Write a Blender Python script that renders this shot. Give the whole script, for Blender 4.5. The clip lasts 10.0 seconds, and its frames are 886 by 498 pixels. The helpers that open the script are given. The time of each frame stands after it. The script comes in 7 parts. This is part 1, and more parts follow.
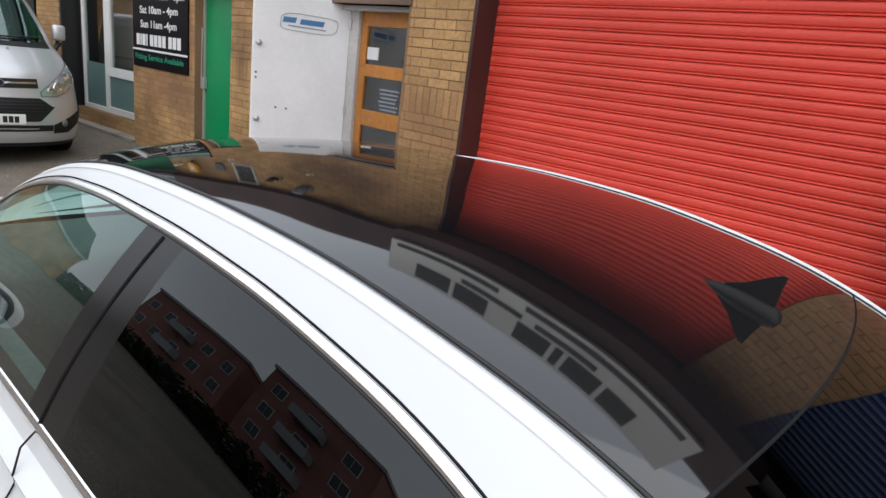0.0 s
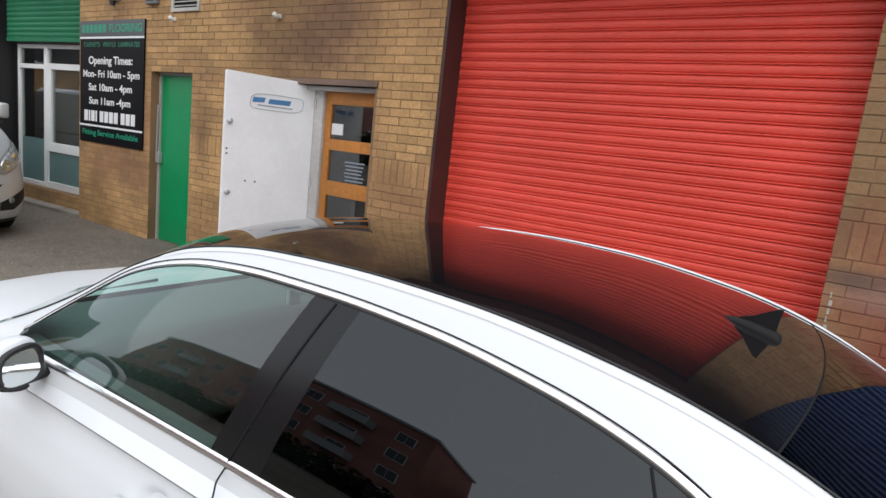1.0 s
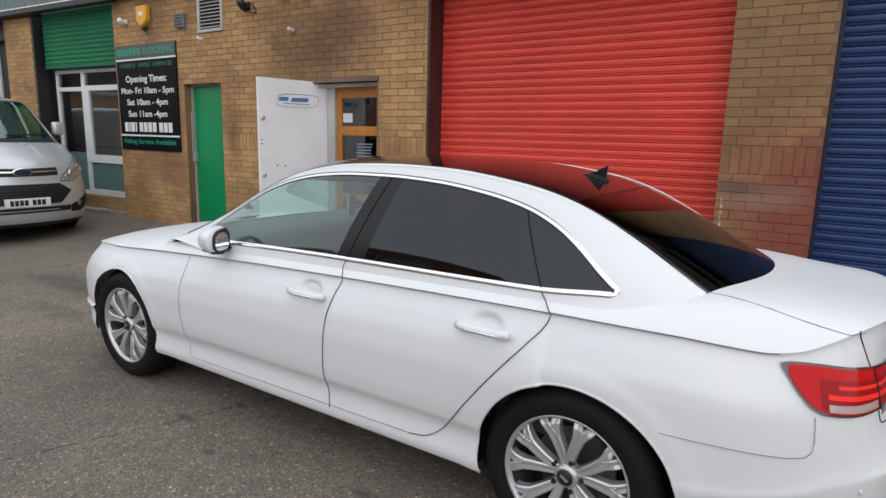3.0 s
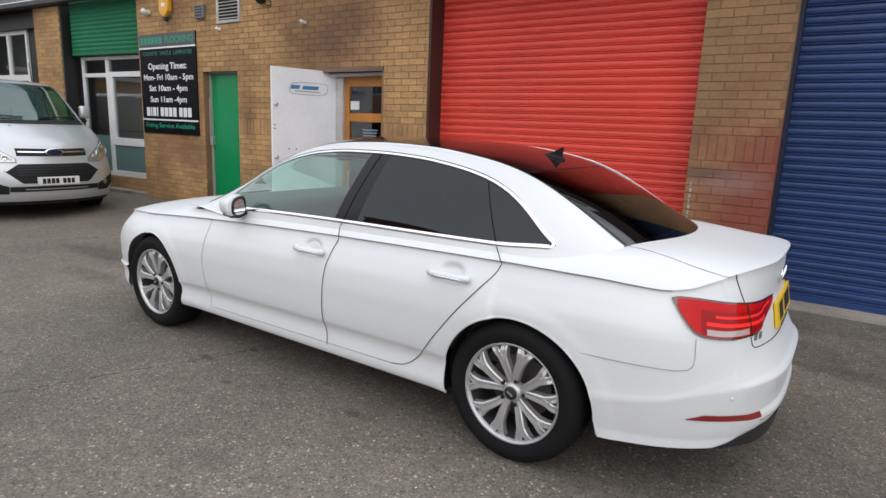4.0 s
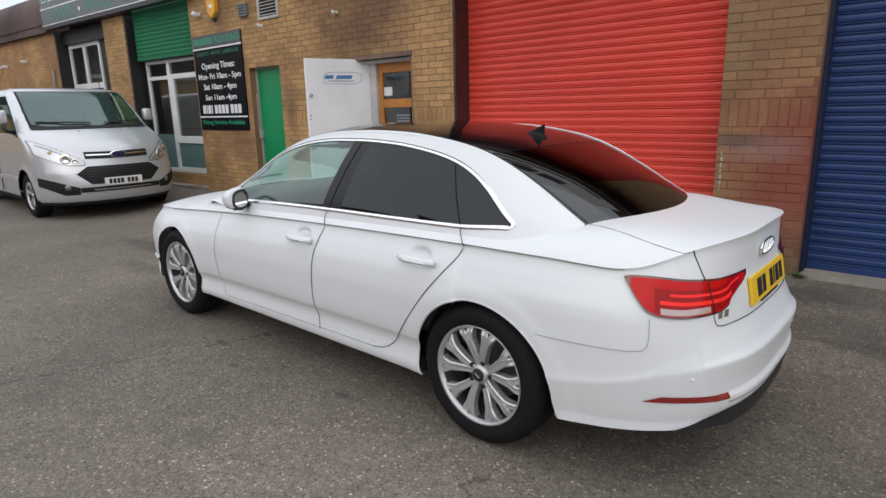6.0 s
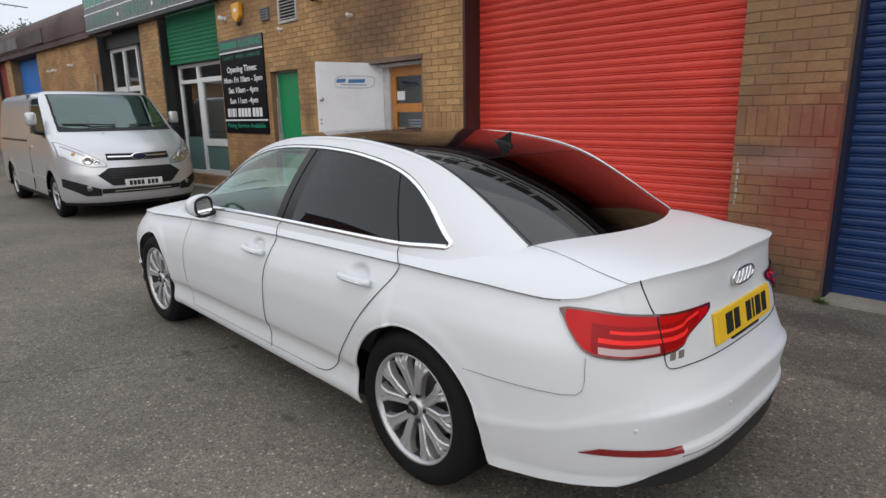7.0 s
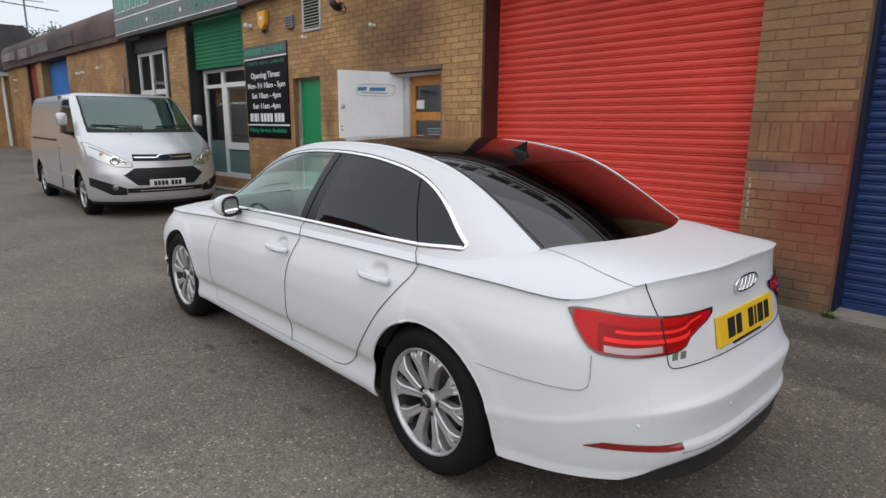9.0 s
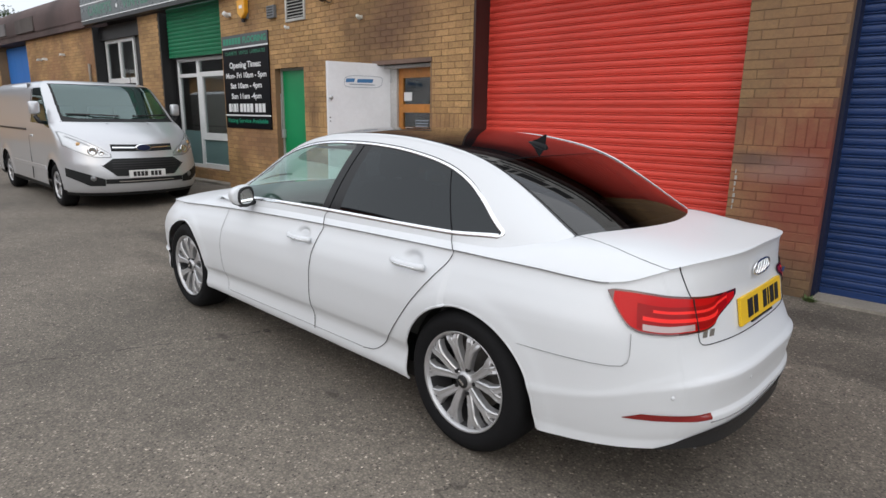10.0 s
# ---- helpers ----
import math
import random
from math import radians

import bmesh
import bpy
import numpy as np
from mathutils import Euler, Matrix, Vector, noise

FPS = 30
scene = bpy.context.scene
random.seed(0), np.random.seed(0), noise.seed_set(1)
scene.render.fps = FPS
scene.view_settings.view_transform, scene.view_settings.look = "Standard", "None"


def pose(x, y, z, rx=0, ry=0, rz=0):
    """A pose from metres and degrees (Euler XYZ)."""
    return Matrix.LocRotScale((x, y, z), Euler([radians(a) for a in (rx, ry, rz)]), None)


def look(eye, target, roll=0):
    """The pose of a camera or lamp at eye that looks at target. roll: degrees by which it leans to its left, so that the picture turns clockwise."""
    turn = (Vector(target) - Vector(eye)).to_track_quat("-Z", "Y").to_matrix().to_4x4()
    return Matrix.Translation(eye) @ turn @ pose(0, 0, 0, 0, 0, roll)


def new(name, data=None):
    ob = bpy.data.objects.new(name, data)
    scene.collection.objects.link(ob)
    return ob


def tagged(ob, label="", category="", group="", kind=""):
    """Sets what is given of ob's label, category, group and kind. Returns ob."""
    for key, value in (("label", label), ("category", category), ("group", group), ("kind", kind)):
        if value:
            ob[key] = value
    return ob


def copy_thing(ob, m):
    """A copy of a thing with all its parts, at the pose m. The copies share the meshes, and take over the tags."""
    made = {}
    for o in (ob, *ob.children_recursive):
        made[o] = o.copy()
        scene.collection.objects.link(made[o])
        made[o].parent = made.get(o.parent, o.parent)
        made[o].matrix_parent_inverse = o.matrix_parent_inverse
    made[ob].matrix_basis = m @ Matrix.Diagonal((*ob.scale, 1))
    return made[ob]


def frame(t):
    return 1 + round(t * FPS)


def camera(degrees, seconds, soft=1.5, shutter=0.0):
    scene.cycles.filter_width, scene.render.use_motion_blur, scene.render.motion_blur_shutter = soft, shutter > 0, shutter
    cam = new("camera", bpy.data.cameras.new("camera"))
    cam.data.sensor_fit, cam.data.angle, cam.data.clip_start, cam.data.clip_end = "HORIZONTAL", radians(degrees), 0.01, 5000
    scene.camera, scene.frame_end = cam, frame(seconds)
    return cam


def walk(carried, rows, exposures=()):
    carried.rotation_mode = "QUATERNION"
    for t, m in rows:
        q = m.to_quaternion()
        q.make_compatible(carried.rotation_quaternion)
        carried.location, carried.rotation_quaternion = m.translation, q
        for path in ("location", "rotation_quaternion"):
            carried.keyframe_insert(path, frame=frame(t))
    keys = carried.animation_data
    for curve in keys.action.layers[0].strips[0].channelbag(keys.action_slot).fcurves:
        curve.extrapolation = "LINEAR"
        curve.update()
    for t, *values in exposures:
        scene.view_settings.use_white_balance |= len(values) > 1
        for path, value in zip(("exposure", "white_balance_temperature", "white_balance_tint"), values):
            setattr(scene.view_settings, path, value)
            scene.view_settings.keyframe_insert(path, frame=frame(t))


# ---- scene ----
cam = camera(73.8, 10.0)
PATH = [
    (0, (-0.053, -0.192, 1.619), (-1.274, 1.289, 1.055), 7.5),
    (0.5, (-0.151, -0.322, 1.646), (-1.289, 1.252, 1.173), 9.0),
    (1, (-0.141, -0.677, 1.661), (-1.219, 0.973, 1.323), 6.4),
    (1.5, (0.008, -1.007, 1.572), (-1.07, 0.645, 1.244), 5.6),
    (2, (0.241, -1.31, 1.536), (-0.816, 0.352, 1.188), 3.7),
    (2.5, (0.417, -1.663, 1.502), (-0.639, 0.0, 1.16), 1.5),
    (3.8, (1.042, -2.115, 1.478), (-0.059, -0.495, 1.074), 2.1),
    (4, (1.097, -2.218, 1.459), (-0.004, -0.596, 1.061), 2.3),
    (4.5, (1.239, -2.302, 1.475), (0.126, -0.694, 1.056), 2.4),
    (5, (1.376, -2.204, 1.475), (0.256, -0.606, 1.038), 1.9),
    (5.5, (1.489, -2.108, 1.495), (0.318, -0.554, 1.034), -0.1),
    (5.7, (1.496, -2.051, 1.49), (0.266, -0.543, 1.027), -0.8),
    (6.8, (1.567, -1.518, 1.474), (0.199, -0.131, 1.021), -1.3),
    (7, (1.651, -1.438, 1.478), (0.248, -0.084, 1.032), -0.9),
    (7.5, (1.764, -1.338, 1.476), (0.325, -0.018, 1.047), -0.4),
    (8, (1.787, -1.308, 1.474), (0.334, 0.002, 1.058), -0.1),
    (8.5, (1.765, -1.341, 1.459), (0.301, -0.045, 1.038), 0.4),
    (9, (1.736, -1.535, 1.474), (0.297, -0.21, 1.058), 0.4),
    (9.5, (1.687, -1.731, 1.469), (0.31, -0.346, 1.036), 1.4),
    (10, (1.611, -1.837, 1.477), (0.258, -0.431, 1.036), 0.9),
]
walk(cam, [(t, look(eye, target, roll)) for t, eye, target, roll in PATH], exposures=[(0, 0.74), (1, 0.78), (1.5, 0.70), (2, 0.46), (2.5, 0.46), (4, 0.64), (4.5, 0.62), (5, 0.52), (5.5, 0.53), (7, 0.36), (7.5, 0.36), (9, 0.36), (9.5, 0.5), (10, 0.56)])

# ---- light ----
world = bpy.data.worlds.new("overcast_sky")
scene.world = world
world.use_nodes = True
wn = world.node_tree
sky = wn.nodes.new("ShaderNodeTexSky")
sky.sky_type = "NISHITA"
sky.sun_disc = False
sky.sun_elevation, sky.sun_rotation = radians(35), radians(147)
sky.air_density, sky.dust_density, sky.ozone_density = 1.0, 6.0, 1.0
cloud = wn.nodes.new("ShaderNodeMix")
cloud.data_type = "RGBA"
cloud.inputs[0].default_value = 0.85
cloud.inputs[7].default_value = (8.2, 8.75, 9.6, 1)
wn.links.new(sky.outputs[0], cloud.inputs[6])
bg = wn.nodes["Background"]
wn.links.new(cloud.outputs[2], bg.inputs[0])
bg.inputs[1].default_value = 0.088
sun = new("sun", bpy.data.lights.new("sun", "SUN"))
sun.data.energy, sun.data.angle, sun.data.color = 1.0, radians(178), (1.0, 0.98, 0.95)
sun.matrix_world = look((9, -14, 11.6), (0, 0, 0))


# ---- materials ----
def mat(name, color, rough=0.6, metal=0.0, grain=0.0, scale=40.0, stain=0.0, stain_scale=1.5, bump=0.0, coat=0.0, vary=0.0, spec=0.5, emit=0.0, per="object"):
    """A surface with fine grain, larger stains, relief and a change from piece to piece."""
    m = bpy.data.materials.new(name)
    m.use_nodes = True
    t = m.node_tree
    p = t.nodes["Principled BSDF"]
    p.inputs["Roughness"].default_value = rough
    p.inputs["Metallic"].default_value = metal
    p.inputs["Specular IOR Level"].default_value = spec
    p.inputs["Coat Weight"].default_value = coat
    p.inputs["Coat Roughness"].default_value = 0.03
    p.inputs["Base Color"].default_value = (*color, 1)
    if emit:
        p.inputs["Emission Color"].default_value = (*color, 1)
        p.inputs["Emission Strength"].default_value = emit
    if not (grain or stain or bump or vary):
        return m
    co = t.nodes.new("ShaderNodeTexCoord")
    geo = t.nodes.new("ShaderNodeNewGeometry")
    col = t.nodes.new("ShaderNodeRGB")
    col.outputs[0].default_value = (*color, 1)
    out = col.outputs[0]
    fine = t.nodes.new("ShaderNodeTexNoise")
    fine.inputs["Scale"].default_value = scale
    fine.inputs["Detail"].default_value = 6
    fine.inputs["Roughness"].default_value = 0.7
    t.links.new(geo.outputs["Position"], fine.inputs["Vector"])
    big = t.nodes.new("ShaderNodeTexNoise")
    big.inputs["Scale"].default_value = stain_scale
    big.inputs["Detail"].default_value = 5
    t.links.new(geo.outputs["Position"], big.inputs["Vector"])

    def scaled(source, lo, hi, a, b):
        r = t.nodes.new("ShaderNodeMapRange")
        r.inputs[1].default_value, r.inputs[2].default_value = lo, hi
        r.inputs[3].default_value, r.inputs[4].default_value = a, b
        t.links.new(source, r.inputs[0])
        return r.outputs[0]

    def times(c, f):
        v = t.nodes.new("ShaderNodeVectorMath")
        v.operation = "SCALE"
        t.links.new(c, v.inputs[0])
        t.links.new(f, v.inputs["Scale"])
        return v.outputs[0]

    if grain:
        out = times(out, scaled(fine.outputs[0], 0.3, 0.7, 1 - grain, 1 + grain))
    if stain:
        out = times(out, scaled(big.outputs[0], 0.35, 0.65, 1 - stain, 1 + stain * 0.5))
    if vary:
        if per == "object":
            info = t.nodes.new("ShaderNodeObjectInfo")
            rnd = info.outputs["Random"]
        else:
            rnd = geo.outputs["Random Per Island"]
        out = times(out, scaled(rnd, 0, 1, 1 - vary, 1 + vary))
    t.links.new(out, p.inputs["Base Color"])
    t.links.new(scaled(fine.outputs[0], 0.3, 0.7, max(rough - 0.08, 0.02), min(rough + 0.08, 1)), p.inputs["Roughness"])
    if bump:
        b = t.nodes.new("ShaderNodeBump")
        b.inputs["Strength"].default_value = bump
        b.inputs["Distance"].default_value = 0.01
        t.links.new(fine.outputs[0], b.inputs["Height"])
        t.links.new(b.outputs[0], p.inputs["Normal"])
    return m


def glass(name, tint, rough=0.0, mix=0.5, shine=(1.0, 1.0, 1.0)):
    """Tinted glazing: a clear tinted sheet under a mirror-like face."""
    m = bpy.data.materials.new(name)
    m.use_nodes = True
    t = m.node_tree
    t.nodes.remove(t.nodes["Principled BSDF"])
    tr = t.nodes.new("ShaderNodeBsdfTransparent")
    tr.inputs[0].default_value = (*tint, 1)
    gl = t.nodes.new("ShaderNodeBsdfGlossy")
    gl.inputs["Roughness"].default_value = rough
    gl.inputs["Color"].default_value = (*shine, 1)
    f0 = ((mix - 1) / (mix + 1)) ** 2
    lw = t.nodes.new("ShaderNodeLayerWeight")
    lw.inputs[0].default_value = 0.5
    pw = t.nodes.new("ShaderNodeMath")
    pw.operation = "POWER"
    pw.inputs[1].default_value = 5
    t.links.new(lw.outputs["Facing"], pw.inputs[0])
    fr = t.nodes.new("ShaderNodeMath")
    fr.operation = "MULTIPLY_ADD"
    fr.inputs[1].default_value, fr.inputs[2].default_value = 1 - f0, f0
    t.links.new(pw.outputs[0], fr.inputs[0])
    sh = t.nodes.new("ShaderNodeMixShader")
    t.links.new(fr.outputs[0], sh.inputs[0])
    t.links.new(tr.outputs[0], sh.inputs[1])
    t.links.new(gl.outputs[0], sh.inputs[2])
    t.links.new(sh.outputs[0], t.nodes["Material Output"].inputs[0])
    return m




def asphalt():
    """Worn tarmac: pale and dark chippings, cloudy wear, oil spots and thin cracks."""
    m = mat("asphalt", (0.182, 0.156, 0.127), 0.88, grain=0.2, scale=26, stain=0.26, stain_scale=0.55)
    t = m.node_tree
    p = t.nodes["Principled BSDF"]
    src = p.inputs["Base Color"].links[0].from_socket
    geo = t.nodes.new("ShaderNodeNewGeometry")

    def node(kind, **sockets):
        n = t.nodes.new(kind)
        for k, v in sockets.items():
            n.inputs[k].default_value = v
        return n

    def scale_by(c, f):
        v = t.nodes.new("ShaderNodeVectorMath")
        v.operation = "SCALE"
        t.links.new(c, v.inputs[0])
        t.links.new(f, v.inputs["Scale"])
        return v.outputs[0]

    def ranged(source, lo, hi, a, b):
        r = t.nodes.new("ShaderNodeMapRange")
        for i, q in enumerate((lo, hi, a, b)):
            r.inputs[i + 1].default_value = q
        t.links.new(source, r.inputs[0])
        return r.outputs[0]

    chips = t.nodes.new("ShaderNodeTexVoronoi")
    chips.inputs["Scale"].default_value = 85
    t.links.new(geo.outputs["Position"], chips.inputs["Vector"])
    sep = t.nodes.new("ShaderNodeSeparateColor")
    t.links.new(chips.outputs["Color"], sep.inputs[0])
    out = scale_by(src, ranged(sep.outputs[0], 0.0, 1.0, 0.82, 1.18))
    out = scale_by(out, ranged(sep.outputs[1], 0.972, 0.977, 1.0, 1.9))
    out = scale_by(out, ranged(chips.outputs["Distance"], 0.25, 0.65, 1.06, 0.72))
    fleck = t.nodes.new("ShaderNodeTexVoronoi")
    fleck.inputs["Scale"].default_value = 120
    t.links.new(geo.outputs["Position"], fleck.inputs["Vector"])
    fsep = t.nodes.new("ShaderNodeSeparateColor")
    t.links.new(fleck.outputs["Color"], fsep.inputs[0])
    out = scale_by(out, ranged(fsep.outputs[0], 0.974, 0.982, 1.0, 2.1))
    out = scale_by(out, ranged(fsep.outputs[1], 0.955, 0.965, 1.0, 0.45))
    mid = node("ShaderNodeTexNoise", Scale=7.0, Detail=8.0, Roughness=0.75)
    t.links.new(geo.outputs["Position"], mid.inputs["Vector"])
    out = scale_by(out, ranged(mid.outputs[0], 0.3, 0.7, 0.8, 1.18))
    crack = t.nodes.new("ShaderNodeTexVoronoi")
    crack.feature = "DISTANCE_TO_EDGE"
    crack.inputs["Scale"].default_value = 0.42
    warp = node("ShaderNodeTexNoise", Scale=2.0, Detail=5.0)
    t.links.new(geo.outputs["Position"], warp.inputs["Vector"])
    add = t.nodes.new("ShaderNodeVectorMath")
    add.operation = "ADD"
    sc = t.nodes.new("ShaderNodeVectorMath")
    sc.operation = "SCALE"
    sc.inputs["Scale"].default_value = 0.7
    t.links.new(warp.outputs["Color"], sc.inputs[0])
    t.links.new(geo.outputs["Position"], add.inputs[0])
    t.links.new(sc.outputs[0], add.inputs[1])
    t.links.new(add.outputs[0], crack.inputs["Vector"])
    gate = node("ShaderNodeTexNoise", Scale=1.3, Detail=3.0)
    t.links.new(geo.outputs["Position"], gate.inputs["Vector"])
    line = ranged(crack.outputs["Distance"], 0.0, 0.0045, 1.0, 0.0)
    mul = t.nodes.new("ShaderNodeMath")
    mul.operation = "MULTIPLY"
    t.links.new(line, mul.inputs[0])
    t.links.new(ranged(gate.outputs[0], 0.55, 0.62, 0.0, 0.7), mul.inputs[1])
    out = scale_by(out, ranged(mul.outputs[0], 0.0, 1.0, 1.0, 0.25))
    # a broken joint between two lays of tarmac, running towards the car
    def along(vector, offset):
        d = t.nodes.new("ShaderNodeVectorMath")
        d.operation = "DOT_PRODUCT"
        d.inputs[1].default_value = (*vector, 0)
        t.links.new(geo.outputs["Position"], d.inputs[0])
        a = t.nodes.new("ShaderNodeMath")
        a.operation = "SUBTRACT"
        a.inputs[1].default_value = offset
        t.links.new(d.outputs["Value"], a.inputs[0])
        return a.outputs[0]

    def combine(kind, a, b):
        m2 = t.nodes.new("ShaderNodeMath")
        m2.operation = kind
        for k, q in enumerate((a, b)):
            if isinstance(q, float):
                m2.inputs[k].default_value = q
            else:
                t.links.new(q, m2.inputs[k])
        return m2.outputs[0]

    wander = ranged(mid.outputs[0], 0.3, 0.7, -0.022, 0.022)
    off = combine("ABSOLUTE", combine("ADD", along((0.927, -0.374), -1.836), wander), 0.0)
    run = combine("ABSOLUTE", along((0.374, 0.927), -1.50), 0.0)
    dash = node("ShaderNodeTexNoise", Scale=9.0, Detail=3.0)
    t.links.new(geo.outputs["Position"], dash.inputs["Vector"])
    joint = combine("MULTIPLY", ranged(off, 0.004, 0.013, 1.0, 0.0), combine("MULTIPLY", ranged(run, 1.2, 1.6, 1.0, 0.0), ranged(dash.outputs[0], 0.47, 0.53, 0.0, 1.0)))
    out = scale_by(out, ranged(joint, 0.0, 1.0, 1.0, 0.42))
    for x, y, rx, ry, deep in ((-1.08, -0.83, 0.16, 0.12, 0.84), (1.48, 0.73, 0.10, 0.06, 0.45), (-5.5, 0.85, 0.75, 0.22, 0.68), (-4.6, 0.35, 0.5, 0.16, 0.75), (0.9, 2.4, 0.5, 0.3, 0.75), (0.55, 3.0, 0.7, 0.22, 0.6), (-1.95, 0.11, 0.05, 0.025, 0.5), (-2.05, -0.16, 0.10, 0.03, 0.55), (-1.66, -0.30, 0.05, 0.03, 0.6), (-0.84, -0.13, 0.06, 0.03, 0.55), (1.3, 2.2, 0.35, 0.12, 0.7)):
        sub = t.nodes.new("ShaderNodeVectorMath")
        sub.operation = "SUBTRACT"
        sub.inputs[1].default_value = (x, y, 0)
        t.links.new(geo.outputs["Position"], sub.inputs[0])
        ml = t.nodes.new("ShaderNodeVectorMath")
        ml.operation = "MULTIPLY"
        ml.inputs[1].default_value = (1 / rx, 1 / ry, 0)
        t.links.new(sub.outputs[0], ml.inputs[0])
        ln = t.nodes.new("ShaderNodeVectorMath")
        ln.operation = "LENGTH"
        t.links.new(ml.outputs[0], ln.inputs[0])
        jag = t.nodes.new("ShaderNodeMath")
        jag.operation = "ADD"
        t.links.new(ln.outputs["Value"], jag.inputs[0])
        t.links.new(mid.outputs[0], jag.inputs[1])
        out = scale_by(out, ranged(jag.outputs[0], 1.0, 1.6, deep, 1.0))
    t.links.new(out, p.inputs["Base Color"])
    b = t.nodes.new("ShaderNodeBump")
    b.inputs["Strength"].default_value = 0.6
    b.inputs["Distance"].default_value = 0.004
    t.links.new(chips.outputs["Distance"], b.inputs["Height"])
    t.links.new(b.outputs[0], p.inputs["Normal"])
    return m


ASPHALT = asphalt()
BRICK = mat("buff_brick", (0.42, 0.252, 0.108), 0.85, grain=0.26, scale=45, stain=0.30, stain_scale=1.1, bump=0.5, vary=0.17)
BRICK_J = mat("buff_brick_joined", (0.42, 0.252, 0.108), 0.85, grain=0.26, scale=45, stain=0.30, stain_scale=1.1, bump=0.5, vary=0.17, per="island")
MORTAR = mat("mortar", (0.215, 0.138, 0.075), 0.95, grain=0.25, scale=120, stain=0.25)
RED = mat("red_shutter_paint", (0.76, 0.078, 0.054), 0.42, spec=0.4, grain=0.06, scale=30, stain=0.12, stain_scale=0.8, vary=0.04)
BLUE = mat("blue_shutter_paint", (0.012, 0.040, 0.145), 0.42, grain=0.1, scale=30, stain=0.2, stain_scale=0.9, vary=0.06)
GREEN_SHUT = mat("green_shutter_paint", (0.006, 0.145, 0.062), 0.5, spec=0.25, grain=0.08, scale=30, stain=0.12)
GREEN = mat("green_door_paint", (0.0, 0.25, 0.085), 0.35, grain=0.05, scale=25, stain=0.1)
BROWN = mat("brown_steel_paint", (0.05, 0.022, 0.02), 0.5, grain=0.15, scale=50, stain=0.2)
WHITE_DOOR = mat("white_door_paint", (0.83, 0.85, 0.88), 0.4, grain=0.03, scale=20, stain=0.07)
ORANGE_WOOD = mat("varnished_pine", (0.5, 0.2, 0.04), 0.35, grain=0.2, scale=25, stain=0.15)
PVC = mat("white_pvc", (0.75, 0.76, 0.76), 0.35, grain=0.04, scale=15, stain=0.08)
BLACK = mat("black_paint", (0.012, 0.012, 0.013), 0.5, grain=0.2, scale=60)
CONCRETE = mat("concrete", (0.3, 0.27, 0.23), 0.9, grain=0.25, scale=70, stain=0.3, bump=0.3)


def redden(m):
    """Weathered patches and single bricks of a redder, darker brown."""
    t = m.node_tree
    p = t.nodes["Principled BSDF"]
    src = p.inputs["Base Color"].links[0].from_socket
    geo = t.nodes.new("ShaderNodeNewGeometry")
    for k, (kind, size, lo, hi, top, colour) in enumerate((("patch", 0.75, 0.45, 0.72, 0.7, (0.27, 0.125, 0.07, 1)), ("soot", 1.9, 0.55, 0.8, 0.6, (0.12, 0.085, 0.06, 1)))):
        n = t.nodes.new("ShaderNodeTexNoise")
        n.inputs["Scale"].default_value = size
        n.inputs["Detail"].default_value = 7
        n.inputs["Roughness"].default_value = 0.65
        t.links.new(geo.outputs["Position"], n.inputs["Vector"])
        r = t.nodes.new("ShaderNodeMapRange")
        for i, q in enumerate((lo, hi, 0.0, top)):
            r.inputs[i + 1].default_value = q
        t.links.new(n.outputs[0], r.inputs[0])
        mx = t.nodes.new("ShaderNodeMix")
        mx.data_type = "RGBA"
        mx.inputs[7].default_value = colour
        t.links.new(r.outputs[0], mx.inputs[0])
        t.links.new(src, mx.inputs[6])
        src = mx.outputs[2]
    # old damp above the doorway and below the lamps
    for x, z, rx, rz, top in ((-4.6, 2.5, 1.05, 0.6, 0.85), (-4.3, 2.9, 0.5, 0.6, 0.7), (-5.6, 2.9, 0.5, 0.35, 0.4), (-7.9, 1.0, 0.7, 0.4, 0.35), (-6.3, 1.55, 0.22, 0.6, 0.5), (-3.4, 0.7, 0.5, 0.5, 0.4)):
        d = t.nodes.new("ShaderNodeVectorMath")
        d.operation = "SUBTRACT"
        d.inputs[1].default_value = (x, 3.47, z)
        t.links.new(geo.outputs["Position"], d.inputs[0])
        e = t.nodes.new("ShaderNodeVectorMath")
        e.operation = "MULTIPLY"
        e.inputs[1].default_value = (1 / rx, 0, 1 / rz)
        t.links.new(d.outputs[0], e.inputs[0])
        g = t.nodes.new("ShaderNodeVectorMath")
        g.operation = "LENGTH"
        t.links.new(e.outputs[0], g.inputs[0])
        h = t.nodes.new("ShaderNodeMath")
        h.operation = "MULTIPLY_ADD"
        h.inputs[1].default_value = 1.4
        t.links.new(n.outputs[0], h.inputs[0])
        t.links.new(g.outputs["Value"], h.inputs[2])
        k = t.nodes.new("ShaderNodeMapRange")
        for i, q in enumerate((0.8, 1.75, top, 0.0)):
            k.inputs[i + 1].default_value = q
        t.links.new(h.outputs[0], k.inputs[0])
        w = t.nodes.new("ShaderNodeMix")
        w.data_type = "RGBA"
        w.inputs[7].default_value = (0.115, 0.06, 0.038, 1)
        t.links.new(k.outputs[0], w.inputs[0])
        t.links.new(src, w.inputs[6])
        src = w.outputs[2]
    t.links.new(src, p.inputs["Base Color"])


